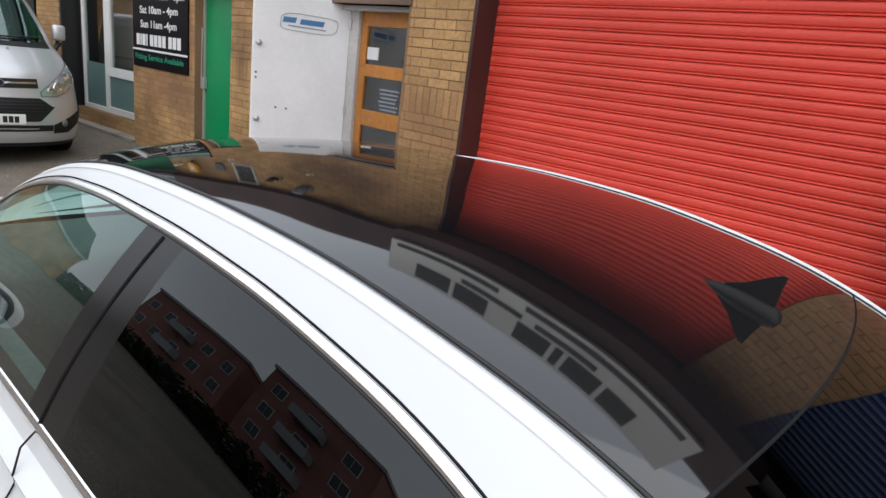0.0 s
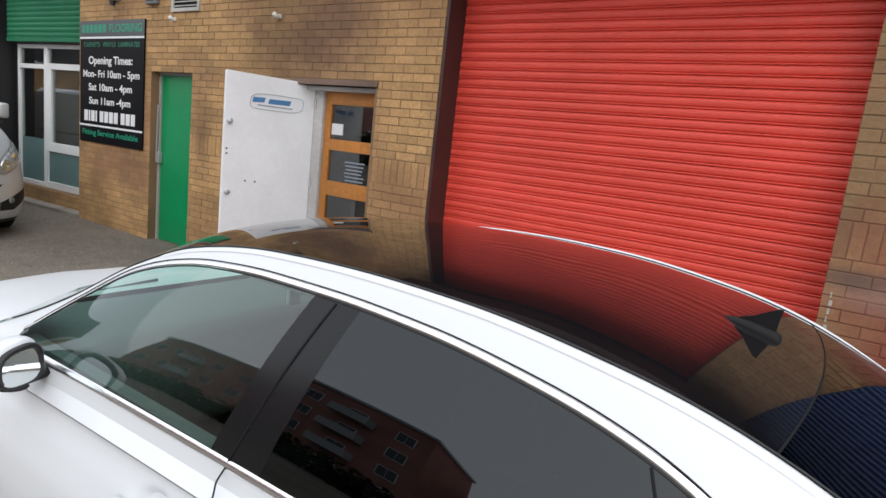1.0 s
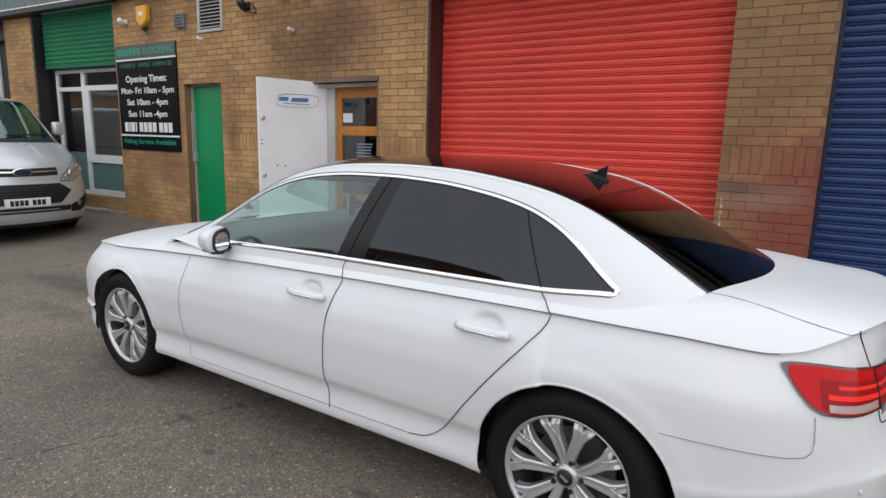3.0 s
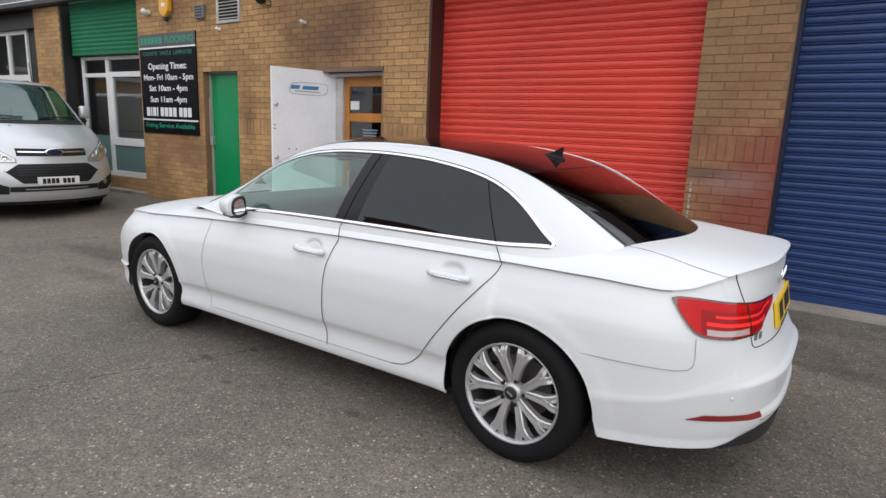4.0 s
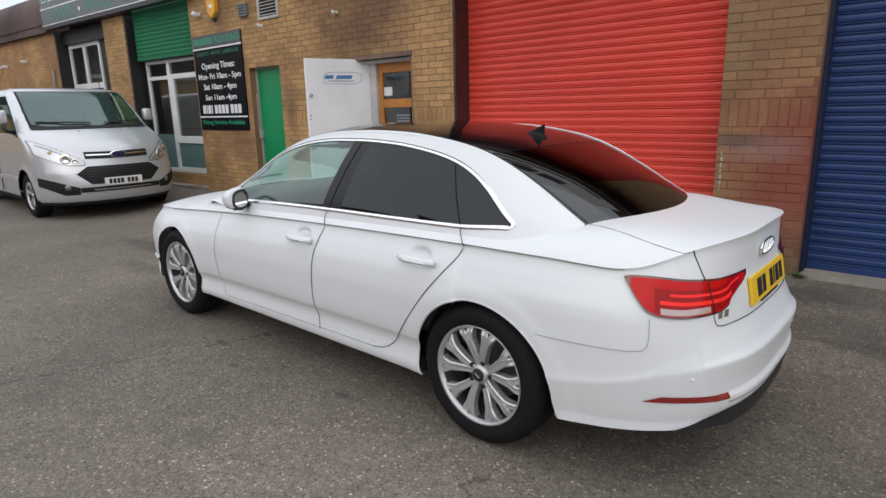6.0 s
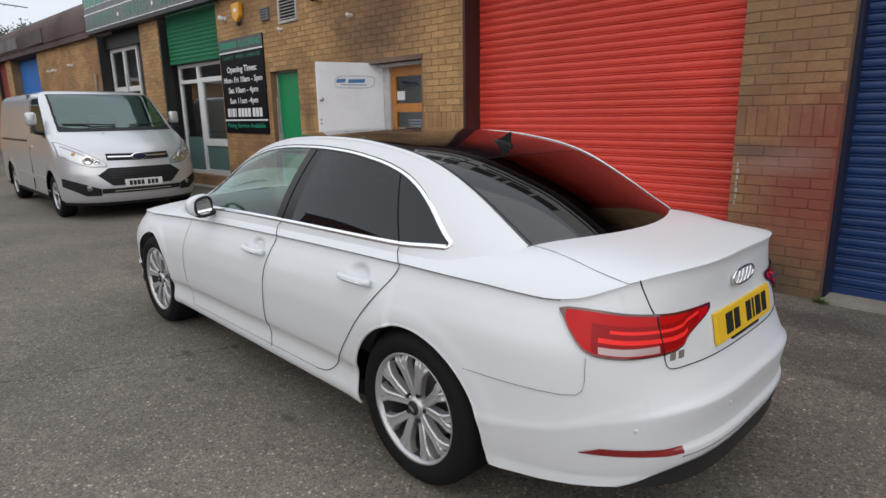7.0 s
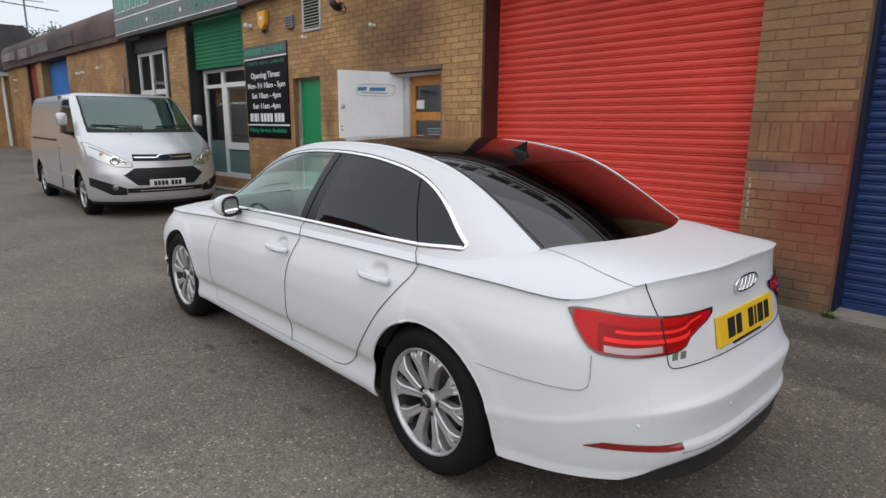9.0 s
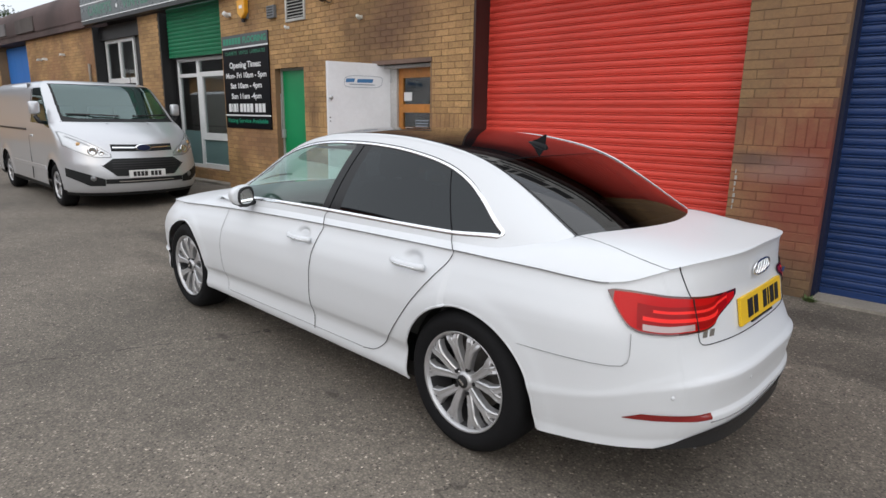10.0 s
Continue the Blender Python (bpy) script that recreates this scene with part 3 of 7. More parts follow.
def white_door():
    hinge, tip = Vector((-4.72, 3.66, 0)), Vector((-4.955, 2.785, 0))
    ang = math.degrees(math.atan2((tip - hinge).y, (tip - hinge).x))
    d = thing("white_door", "open white painted steel door with a blue and grey emblem", "door", at=(hinge.x, hinge.y, 0.1), turn=ang)
    W = 0.905
    # local: x from hinge to tip, the outer face at +y
    part("leaf", box(0, W, -0.045, 0, 0, 2.04, 0.004), WHITE_DOOR, d)
    for z in (1.585, 0.925):
        part("knob", lathe([(0.0, 0.03), (0.02, 0.03), (0.026, 0.022), (0.026, 0.0)], 20, m=Matrix.Translation((W - 0.045, 0.0, z))), ALLOY, d, "round steel lock escutcheon", True)
    for x, z in ((W - 0.03, 1.33), (W - 0.03, 1.285), (W - 0.22, 1.035), (W - 0.32, 1.03)):
        part("screw_hole", lathe([(0.0, 0.002), (0.009, 0.002), (0.009, -0.001)], 12, m=Matrix.Translation((x, 0, z))), DARK, d)
    for z in (0.25, 1.0, 1.8):
        part("hinge", tube([(0.0, 0.012, z), (0.0, 0.012, z + 0.1)], 0.012, 10), ALLOY, d)
    # emblem: a slanted ring with two bars of lettering, reading along -x
    e = []
    for i in range(40):
        t = i / 40 * math.tau
        c, s = math.cos(t), math.sin(t)
        e.append((0.40 - 0.27 * math.copysign(abs(c) ** 0.45, c) - 0.035 * s, 0.004, 1.80 + 0.075 * math.copysign(abs(s) ** 0.5, s)))
    part("emblem_ring", tube(e, 0.0026, 6, closed=True), INK_GREY, d, "grey emblem outline")
    for x0, x1 in ((0.535, 0.655), (0.27, 0.495)):
        part("emblem_bar", extrude_poly([(x0, 1.792), (x1, 1.786), (x1 - 0.012, 1.832), (x0 - 0.012, 1.838)], 0.0035, Matrix.Translation((0, 0.0005, 0))), INK_BLUE, d)
    plate_box("emblem_bar", d, INK_GREY, 0.24, 0.60, 0.0005, 0.004, 1.758, 1.768)
    return d


def inner_door():
    d = thing("glazed_door", "varnished pine door with stacked glass panes", "door", at=(-4.20, 3.70, 0.09))
    x0, x1 = -0.40, 0.40
    stile = 0.085
    part("stile", box(x0, x0 + stile, 0, 0.045, 0, 2.0, 0.004), ORANGE_WOOD, d)
    part("stile", box(x1 - stile, x1, 0, 0.045, 0, 2.0, 0.004), ORANGE_WOOD, d)
    rails = [(0, 0.2), (0.62, 0.70), (0.96, 1.11), (1.42, 1.53), (1.87, 2.0)]
    for a, b in rails:
        part("rail", box(x0 + stile, x1 - stile, 0.001, 0.044, a, b, 0.003), ORANGE_WOOD, d)
    for (a, b), (c, e) in zip(rails, rails[1:]):
        p = part("pane", box(x0 + stile, x1 - stile, 0.02, 0.026, b, c), PANE, d)
        p.visible_shadow = False
    plate_box("notice", d, INK_WHITE, -0.30, -0.15, 0.008, 0.018, 1.575, 1.685, label="small white paper notice")
    for i in range(6):
        plate_box("notice_line", d, INK_GREY, -0.09 + 0.01 * (i % 3), 0.17 - 0.012 * (i % 4), 0.014, 0.018, 1.31 - 0.036 * i, 1.325 - 0.036 * i)
    return d


def door_frame():
    f = thing("door_frame", "weathered pale grey steel door frame", "door frame", at=(-4.245, 3.6, 0.09))
    m = mat("pale_steel_frame", (0.56, 0.55, 0.54), 0.55, grain=0.12, scale=30, stain=0.2)
    part("post", box(-0.590, -0.358, 0.065, 0.14, -0.05, 2.03, 0.004), m, f)
    part("post", box(0.43, 0.475, -0.03, 0.1, -0.05, 2.03, 0.004), m, f)
    part("head", box(-0.590, 0.43, -0.03, 0.06, 1.99, 2.03, 0.004), m, f)
    lintel = tagged(link("lintel", box(-4.88, -3.74, WALL_Y - 0.014, WALL_Y + 0.12, 2.12, 2.175, 0.005), mat("stained_lintel", (0.17, 0.11, 0.085), 0.8, grain=0.2, scale=40, stain=0.3)), "stained steel lintel above a doorway", "lintel", kind="structure")
    return f


green_door()
white_door()
inner_door()
door_frame()
# the shop's inside behind the glazed door
tagged(link("inner_room_floor", box(-5.6, -3.2, 3.78, 5.2, 0.02, 0.08), CONCRETE), "shop floor inside the doorway", "floor", kind="structure")


def info_sign():
    s = thing("wall_sign", "black and green flooring shop sign with opening times", "sign", at=(-9.13, WALL_Y - 0.02, 1.2))
    W, H = 1.60, 1.60
    plate_box("panel", s, SIGN_BLACK, 0, W, -0.008, 0.012, 0, H, 0.003)
    plate_box("stripe", s, INK_WHITE, 0.0, W, -0.012, -0.0085, 1.37, 1.395)
    plate_box("stripe", s, INK_WHITE, 0.0, W, -0.012, -0.0085, 0.215, 0.24)
    plate_box("band", s, mat("sign_grey_band", (0.05, 0.055, 0.06), 0.3), 0.0, W, -0.0105, -0.0085, 1.40, 1.597)
    T = lambda w, x, z, wd, h, m, b=0.02: text(w, wd, h, m, s, Matrix.Translation((x, -0.0085, z)), b)
    green = mat("sign_bright_green", (0.01, 0.24, 0.14), 0.35)
    x = 0.05
    for w in (0.11, 0.11, 0.11, 0.11, 0.11, 0.11):
        plate_box("letter_bar", s, green, x, x + w - 0.02, -0.0125, -0.0108, 1.445, 1.55)
        x += w
    text("FLOORING", 0.78, 0.105, green, s, Matrix.Translation((0.77, -0.0108, 1.445)), 0.03)
    for w, x, wd in (("CARPETS", 0.10, 0.43), ("VINYLS", 0.60, 0.33), ("LAMINATES", 1.0, 0.50)):
        T(w, x, 1.265, wd, 0.062, SIGN_GREEN, 0.02)
    T("Opening Times:", 0.24, 1.01, 1.10, 0.135, INK_WHITE)
    T("Mon- Fri 10am - 5pm", 0.09, 0.84, 1.42, 0.125, INK_WHITE)
    T("Sat 10am - 4pm", 0.24, 0.665, 1.10, 0.125, INK_WHITE)
    T("Sun 11am -4pm", 0.26, 0.485, 1.05, 0.125, INK_WHITE)
    x = 0.13
    for i in range(11):
        wd = 0.035 if i in (1, 3) else 0.095
        if i in (4, 8):
            x += 0.05
        plate_box("digit_bar", s, INK_WHITE, x, x + wd, -0.012, -0.0085, 0.285, 0.43)
        x += wd + 0.027
    T("Fitting Service Available", 0.08, 0.075, 1.42, 0.10, green, 0.02)
    return s


info_sign()
YELLOW = mat("yellow_alarm_plastic", (0.75, 0.36, 0.02), 0.4, grain=0.05, scale=20)
GREY_P = mat("grey_plastic", (0.16, 0.17, 0.18), 0.5, grain=0.1)


def alarm_box():
    a = thing("alarm_box", "yellow five-sided alarm siren box on the wall", "alarm box", at=(-8.25, WALL_Y - 0.02, 3.0))
    poly = [(-0.13, 0.12), (-0.14, 0.33), (0.14, 0.33), (0.13, 0.12), (0.0, 0.02)]
    bm = extrude_poly(poly, -0.075, Matrix())
    bmesh.ops.bevel(bm, geom=list(bm.edges), offset=0.012, segments=2, affect="EDGES")
    part("cover", bm, YELLOW, a)
    plate_box("badge", a, INK_WHITE, -0.05, 0.05, -0.079, -0.0755, 0.19, 0.24)
    part("strobe", lathe([(0.0, -0.03), (0.03, -0.025), (0.035, 0.03), (0.0, 0.03)], 16, m=pose(0.0, -0.035, 0.0, 90, 0, 0)), TRIM, a, "dark strobe lens")
    plate_box("back_plate", a, GREY_P, -0.11, 0.11, 0.0, 0.019, 0.03, 0.31)


def wall_lamp(x, z, size, label, material, aim=-30):
    a = thing("wall_lamp", label, "lamp", "small lamps on the brick front", at=(x, WALL_Y - 0.01, z))
    part("bracket", box(-size * 0.35, size * 0.35, -size * 0.3, 0.008, -size * 0.35, size * 0.35, size * 0.1), material, a)
    m = pose(0, -size * 0.65, -size * 0.05, 90 + aim, 0, 12)
    part("head", lathe([(0.0, -size * 0.75), (size * 0.36, -size * 0.7), (size * 0.42, 0), (size * 0.3, size * 0.5), (0, size * 0.55)], 20, m=pose(0, -size * 0.65, -size * 0.1, aim, 0, 20)), material, a, smooth=True)


def vent_grille():
    v = thing("vent_grille", "white louvred vent grille in the wall", "vent", at=(-6.71, WALL_Y - 0.012, 2.86))
    w, h = 0.54, 0.58
    dirty = mat("dirty_white_paint", (0.5, 0.49, 0.46), 0.6, grain=0.12, scale=30, stain=0.25)
    for a in (box(-w / 2, -w / 2 + 0.04, -0.015, 0.012, 0, h, 0.003), box(w / 2 - 0.04, w / 2, -0.015, 0.012, 0, h, 0.003), box(-w / 2 + 0.04, w / 2 - 0.04, -0.015, 0.012, 0, 0.04, 0.003), box(-w / 2 + 0.04, w / 2 - 0.04, -0.015, 0.012, h - 0.04, h, 0.003)):
        part("frame", a, dirty, v)
    plate_box("backing", v, DARK, -w / 2 + 0.04, w / 2 - 0.04, 0.004, 0.011, 0.04, h - 0.04)
    for i in range(11):
        part("slat", box(-w / 2 + 0.04, w / 2 - 0.04, -0.014, 0.014, -0.002, 0.002, m=pose(0, -0.004, 0.065 + i * 0.045, 38, 0, 0)), dirty, v)


alarm_box()
wall_lamp(-8.80, 3.15, 0.10, "small white floodlight on the brick wall", PVC, -20)
wall_lamp(-6.92, 2.78, 0.058, "small white sensor lamp", PVC, -20)
wall_lamp(-5.10, 2.76, 0.066, "small white camera-shaped lamp", mat("aged_white_plastic", (0.6, 0.58, 0.52), 0.5), -20)
wall_lamp(-5.92, 3.12, 0.13, "dark floodlight with a loop of cable", TRIM, -30)
wall_lamp(-5.20, 3.24, 0.2, "grey bulkhead lamp on the brick wall", GREY_P, -40)
b2 = thing("junction_box", "small dark grey ribbed box on the wall", "vent", at=(-7.37, WALL_Y - 0.01, 2.96))
part("case", box(-0.11, 0.11, -0.05, 0.008, 0, 0.19, 0.008), GREY_P, b2)
for i in range(4):
    plate_box("rib", b2, TRIM, -0.085, 0.085, -0.056, -0.0505, 0.03 + i * 0.04, 0.05 + i * 0.04)
vent_grille()
cab = thing("cable", "loop of dark cable on the wall", "cable", at=(-5.86, WALL_Y - 0.015, 3.05))
part("wire", tube([(0.02 + 0.09 * math.sin(t / 10 * math.pi * 1.6), -0.01, 0.1 - 0.13 * math.sin(t / 10 * math.pi)) for t in range(11)], 0.007, 6), TRIM, cab)


canopy = tagged(boxes_mesh("shutter_canopy", [(-3.24, 0.95, 3.22, 3.60)], WALL_Y - 0.46, WALL_Y - 0.165, FASCIA), "dark felted hood above the red shutter", "canopy", kind="structure")


def roof_sign():
    """The long pale board above the red shutter."""
    s = thing("shop_board", "pale grey shop board with dark lettering above the shutter", "sign", at=(-3.22, WALL_Y - 0.50, 3.44))
    W, H = 3.75, 0.68
    plate_box("panel", s, mat("pale_board", (0.78, 0.78, 0.76), 0.5, grain=0.05, stain=0.1), 0, W, -0.02, 0.03, 0, H, 0.004)
    for x0 in (0.15, 1.9, 3.5):
        plate_box("post", s, GREY_P, x0, x0 + 0.05, 0.031, 0.039, 0.02, H - 0.02)
    x = 0.42
    for w in (0.52, 0.46, 0.0, 0.46, 0.16, 0.50, 0.46):
        if w:
            plate_box("letter_bar", s, mat("dark_letter", (0.03, 0.032, 0.035), 0.5), x, x + w - 0.06, -0.026, -0.0205, 0.34, 0.62)
        x += w or 0.28
    for x0, x1, z in ((1.0, 1.7, 0.22), (1.85, 2.6, 0.22), (0.1, 1.4, 0.06), (1.7, 3.6, 0.06)):
        plate_box("letter_bar", s, bpy.data.materials["dark_letter"], x0, x1, -0.026, -0.0205, z, z + 0.075)


roof_sign()


# ---- the neighbouring units ----
def L(ob):
    ob.matrix_world = LEFT
    return ob


def left_rects(name, rects, y0, y1, material, label, category="wall"):
    """rects: (u0, u1, z0, z1), u being the way along the front from the corner."""
    return L(tagged(boxes_mesh(name, [(-b, -a, lo, hi) for a, b, lo, hi in rects], y0, y1, material), label, category, kind="structure"))


LW = left_rects("wall_west", [(2.45, 3.38, -0.1, TOP - 0.05), (5.95, 11.0, -0.1, TOP - 0.05), (14.0, 14.7, -0.1, TOP - 0.05), (16.0, 19.0, -0.1, TOP - 0.05)], 0.0, 0.3, MORTAR, "buff brick piers and walls of the neighbouring units")
lay = []
for a, b in ((2.45, 3.38), (5.95, 11.0), (14.0, 14.7), (16.0, 19.0)):
    lay += brick_layout(-b, -a, 0.0, TOP - 0.06, [])
left_rects("shop_recess", [(2.27, 2.44, 0.0, TOP - 0.05), (3.39, 4.235, 0.0, TOP - 0.05), (5.865, 5.94, 0.0, TOP - 0.05)], 0.28, 0.34, BLACK, "black painted recess beside the shopfront")
left_rects("shop_recess_side", [(2.40, 2.447, 0.0, TOP - 0.05)], 0.003, 0.28, BLACK, "black painted reveal")
left_rects("shop_recess_side", [(5.90, 5.947, 0.0, TOP - 0.05)], 0.003, 0.28, BLACK, "black painted reveal")
# added pale wall, set close behind the panes to brighten the shop's inside
left_rects("shop_back", [(-0.02, 6.2, -0.1, 4.2)], 0.8, 0.9, mat("shop_inside", (0.42, 0.38, 0.36), 0.8, grain=0.1), "pale added wall set close behind the shop panes")
left_rects("shop_ceiling", [(-0.02, 6.2, 3.33, 3.43)], 0.345, 0.795, mat("shop_ceiling_white", (0.6, 0.6, 0.58), 0.8, grain=0.05), "white ceiling inside the shop", "ceiling")
left_rects("shop_side_wall", [(-0.08, -0.03, -0.1, 3.43), (6.21, 6.26, -0.1, 3.43)], 0.345, 0.9, bpy.data.materials["shop_inside"], "inner side walls of the shop")
left_rects("roof_west", [(-0.02, 19.2, 3.63, 3.73)], 0.45, 12, FASCIA, "flat roof of the neighbouring units", "roof")
left_rects("shopfront_head", [(-0.02, 2.27, 2.545, 3.43)], 0.16, 0.34, BLACK, "dark shutter box above the shopfront", "panel")
left_rects("shop_stallriser", [(-0.02, 2.27, -0.1, 0.34)], 0.15, 0.33, MORTAR, "low brick wall under the shopfront")
lay_riser = brick_layout(-2.27, 0.02, 0.0, 0.33, [])
left_rects("shop_kerb", [(-0.02, 2.4, -0.1, 0.13)], -0.05, 0.15, CONCRETE, "pale concrete kerb under the shopfront", "kerb")
left_rects("fascia_west", [(6.0, 19.2, 3.44, 3.62)], -0.12, 0.4, FASCIA, "brown felted eaves of the neighbouring units", "fascia")
left_rects("far_opening", [(14.7, 15.9, 0.0, 3.43)], 0.10, 0.15, mat("dull_red_door", (0.22, 0.03, 0.03), 0.6, grain=0.1), "dark red door in a deep opening", "door")


left_rects("far_reveal", [(15.9, 15.995, 0.0, 3.43)], 0.004, 0.25, BLACK, "dark side of a deep opening")


def fascia_curve():
    """The rounded felt-clad parapet of the further units."""
    bm = bmesh.new()
    prof = [(-0.14, 3.60), (-0.15, 3.75), (-0.15, 3.95), (-0.10, 4.12), (0.0, 4.27), (0.2, 4.38), (0.6, 4.42), (3.0, 4.42)]
    n = 40
    rows = [[bm.verts.new((-(6.06 + (19.2 - 6.06) * i / n), y + 0.012 * noise.noise((i * 0.7, z * 3, 0)), z)) for y, z in prof] for i in range(n + 1)]
    for a, b in zip(rows, rows[1:]):
        for k in range(len(prof) - 1):
            bm.faces.new((a[k], b[k], b[k + 1], a[k + 1]))
    bmesh.ops.recalc_face_normals(bm, faces=bm.faces)
    return L(tagged(link("parapet_west", bm, FASCIA, smooth=True), "rounded brown felted parapet with faded patches", "fascia", kind="structure"))


fascia_curve()
for u0, u1, z0, z1, c in ((12.2, 14.3, 3.66, 4.0, (0.16, 0.15, 0.15)), (14.9, 16.2, 3.64, 3.98, (0.2, 0.19, 0.19)), (9.6, 11.2, 3.62, 4.0, (0.09, 0.075, 0.07)), (16.8, 18.8, 3.7, 3.98, (0.22, 0.21, 0.21))):
    left_rects("parapet_patch", [(u0, u1, z0, z1)], -0.175, -0.14, mat("faded_felt", c, 0.9, grain=0.2, stain=0.3), "faded grey patch on the felted parapet", "panel")


def fascia_board():
    s = thing("fascia_sign", "long dark green and black shop fascia sign", "sign")
    s.matrix_world = LEFT @ Matrix.Translation((-6.0, -0.16, 3.44))
    W, H = 6.2, 1.1
    green = bpy.data.materials["sign_bright_green"]
    slate = mat("slate_sign", (0.06, 0.075, 0.075), 0.3, grain=0.1, scale=10)
    plate_box("panel", s, slate, 0, W, -0.02, 0.16, 0.10, H, 0.01)
    plate_box("rail", s, TRIM, 0, W, -0.022, 0.12, 0.02, 0.10, 0.01, "dark metal edge rail")
    plate_box("stripe", s, INK_WHITE, 0, W, -0.025, -0.0205, 0.105, 0.122)
    plate_box("stripe", s, INK_WHITE, 0, W, -0.025, -0.0205, 0.45, 0.475)
    x = 0.15
    for i in range(6):
        plate_box("letter_bar", s, INK_WHITE, x, x + 0.28, -0.024, -0.0205, 0.60, 0.98)
        plate_box("letter_fill", s, green, x + 0.02, x + 0.26, -0.028, -0.0245, 0.62, 0.96)
        x += 0.36
    text("FLOORING", 3.3, 0.38, green, s, Matrix.Translation((2.6, -0.0205, 0.6)), 0.03)
    for w, x, wd in (("CARPETS", 0.45, 1.35), ("VINYLS", 2.35, 1.25), ("LAMINATES", 4.1, 1.75)):
        text(w, wd, 0.22, SIGN_GREEN, s, Matrix.Translation((x, -0.0205, 0.19)), 0.03)
    for x in (2.07, 3.85):
        part("dot", lathe([(0.0, -0.005), (0.045, -0.005), (0.045, 0.0)], 16, m=Matrix.Translation((x, -0.0215, 0.28))), INK_WHITE, s)
    return s


fascia_board()


def green_roller():
    g = thing("roller_shutter", "half-lowered green painted roller shutter above the shopfront", "shutter", "roller shutters")
    g.matrix_world = LEFT @ Matrix.Translation((-1.14, 0.12, 2.56))
    v, f = [], []
    prof = [(0.0, 0.0), (-0.006, 0.01), (-0.012, 0.03), (-0.014, 0.045), (-0.010, 0.062), (0.0, 0.075)]
    for yy, zz in prof:
        v += [(-1.14, yy, zz), (1.14, yy, zz)]
    for i in range(len(prof) - 1):
        f.append((2 * i, 2 * i + 1, 2 * i + 3, 2 * i + 2))
    me = bpy.data.meshes.new("slat")
    me.from_pydata(v, [], f)
    me.materials.append(GREEN_SHUT)
    for i in range(12):
        ob = new("slat", me)
        ob.parent = g
        ob.matrix_basis = Matrix.Translation((0, 0, 0.05 + 0.075 * i))
    plate_box("bottom_bar", g, GREEN_SHUT, -1.14, 1.14, -0.02, 0.03, -0.01, 0.05, 0.005)


green_roller()


def shopfront():
    s = thing("shopfront", "white framed shop window and door with frosted lower panes", "shopfront", kind="structure")
    s.matrix_world = LEFT @ Matrix.Translation((-2.27, 0.28, 0.34))
    W, H = 2.25, 2.2
    bars = [(0, 0.07, 0, H), (W - 0.07, W, 0, H), (0.80, 0.90, 0, H), (0.07, 0.80, 1.83, 1.90), (0.90, W - 0.07, 1.83, 1.92), (0.07, 0.80, 0, 0.07), (0.90, W - 0.07, 0, 0.10), (0.90, W - 0.07, 0.58, 0.72), (0.07, 0.80, H - 0.06, H), (0.90, W - 0.07, H - 0.06, H), (0.90, 1.0, 0.72, 1.83), (W - 0.17, W - 0.07, 0.72, 1.83)]
    for a, b, c, d in bars:
        part("frame", box(a, b, -0.03, 0.04, c, d, 0.004), PVC, s)
    frost = mat("frosted_film", (0.12, 0.20, 0.20), 0.35, grain=0.05)
    for a, b, c, d, m in ((0.07, 0.80, 0.07, 0.75, frost), (0.07, 0.80, 0.752, 1.83, PANE), (0.90, W - 0.07, 0.10, 0.58, frost), (1.0, W - 0.17, 0.72, 1.83, PANE), (0.07, 0.80, 1.90, H - 0.06, PANE), (0.90, W - 0.07, 1.92, H - 0.06, PANE)):
        p = part("pane", box(a, b, 0.0, 0.008, c, d), m, s)
        p.visible_shadow = m is frost
    return s


shopfront()


def side_window():
    s = thing("window_1", "white framed window beside the brick pier", "window", kind="structure")
    s.matrix_world = LEFT @ Matrix.Translation((-5.86, 0.27, 2.02))
    for a, b, c, d in ((0, 0.07, 0, 1.12), (1.55, 1.62, 0, 1.12), (0.76, 0.86, 0.16, 1.12), (0.07, 1.55, 1.04, 1.12), (0.07, 1.55, 0.10, 0.22), (0.07, 1.55, 0, 0.04)):
        part("window_frame", box(a, b, -0.03, 0.04, c, d, 0.004), PVC, s)
    for a, b in ((0.07, 0.76), (0.86, 1.55)):
        part("pane", box(a, b, 0.0, 0.008, 0.22, 1.04), PANE, s).visible_shadow = False
    part("lower_panel", box(0.07, 1.55, 0.0, 0.01, 0.04, 0.10), BLACK, s)


side_window()
left_rects("window_surround", [(4.2, 5.9, 0.0, 2.02)], 0.24, 0.27, BLACK, "black panel below the window")
left_rects("window_head", [(3.39, 5.9, 3.14, TOP - 0.05)], 0.15, 0.27, BLACK, "dark panel above the window")
bd = thing("blue_door", "bright blue painted shutter door in a recess", "door")
bd.matrix_world = LEFT @ Matrix.Translation((-12.5, 0.25, 0.2))
BRIGHT_BLUE = mat("bright_blue_paint", (0.02, 0.17, 0.55), 0.5, grain=0.08)
for i in range(4):
    part("panel", box(-1.5 + 0.75 * i, -0.755 + 0.75 * i, 0, 0.04, 0, 3.2, 0.006), BRIGHT_BLUE, bd)
for k, (u, z) in enumerate(((7.9, 2.9), (9.3, 2.85), (9.75, 2.85), (17.6, 3.0), (17.7, 2.6))):
    w = thing("wall_lamp", "small white lamp on a brick wall", "lamp", "lamps on the further units")
    w.matrix_world = LEFT @ Matrix.Translation((-u, -0.012, z))
    part("bracket", box(-0.03, 0.03, -0.05, 0.002, -0.03, 0.03, 0.006), PVC, w)
    part("head", box(-0.05, 0.05, -0.12, -0.05, -0.028, 0.028, 0.01), PVC, w)
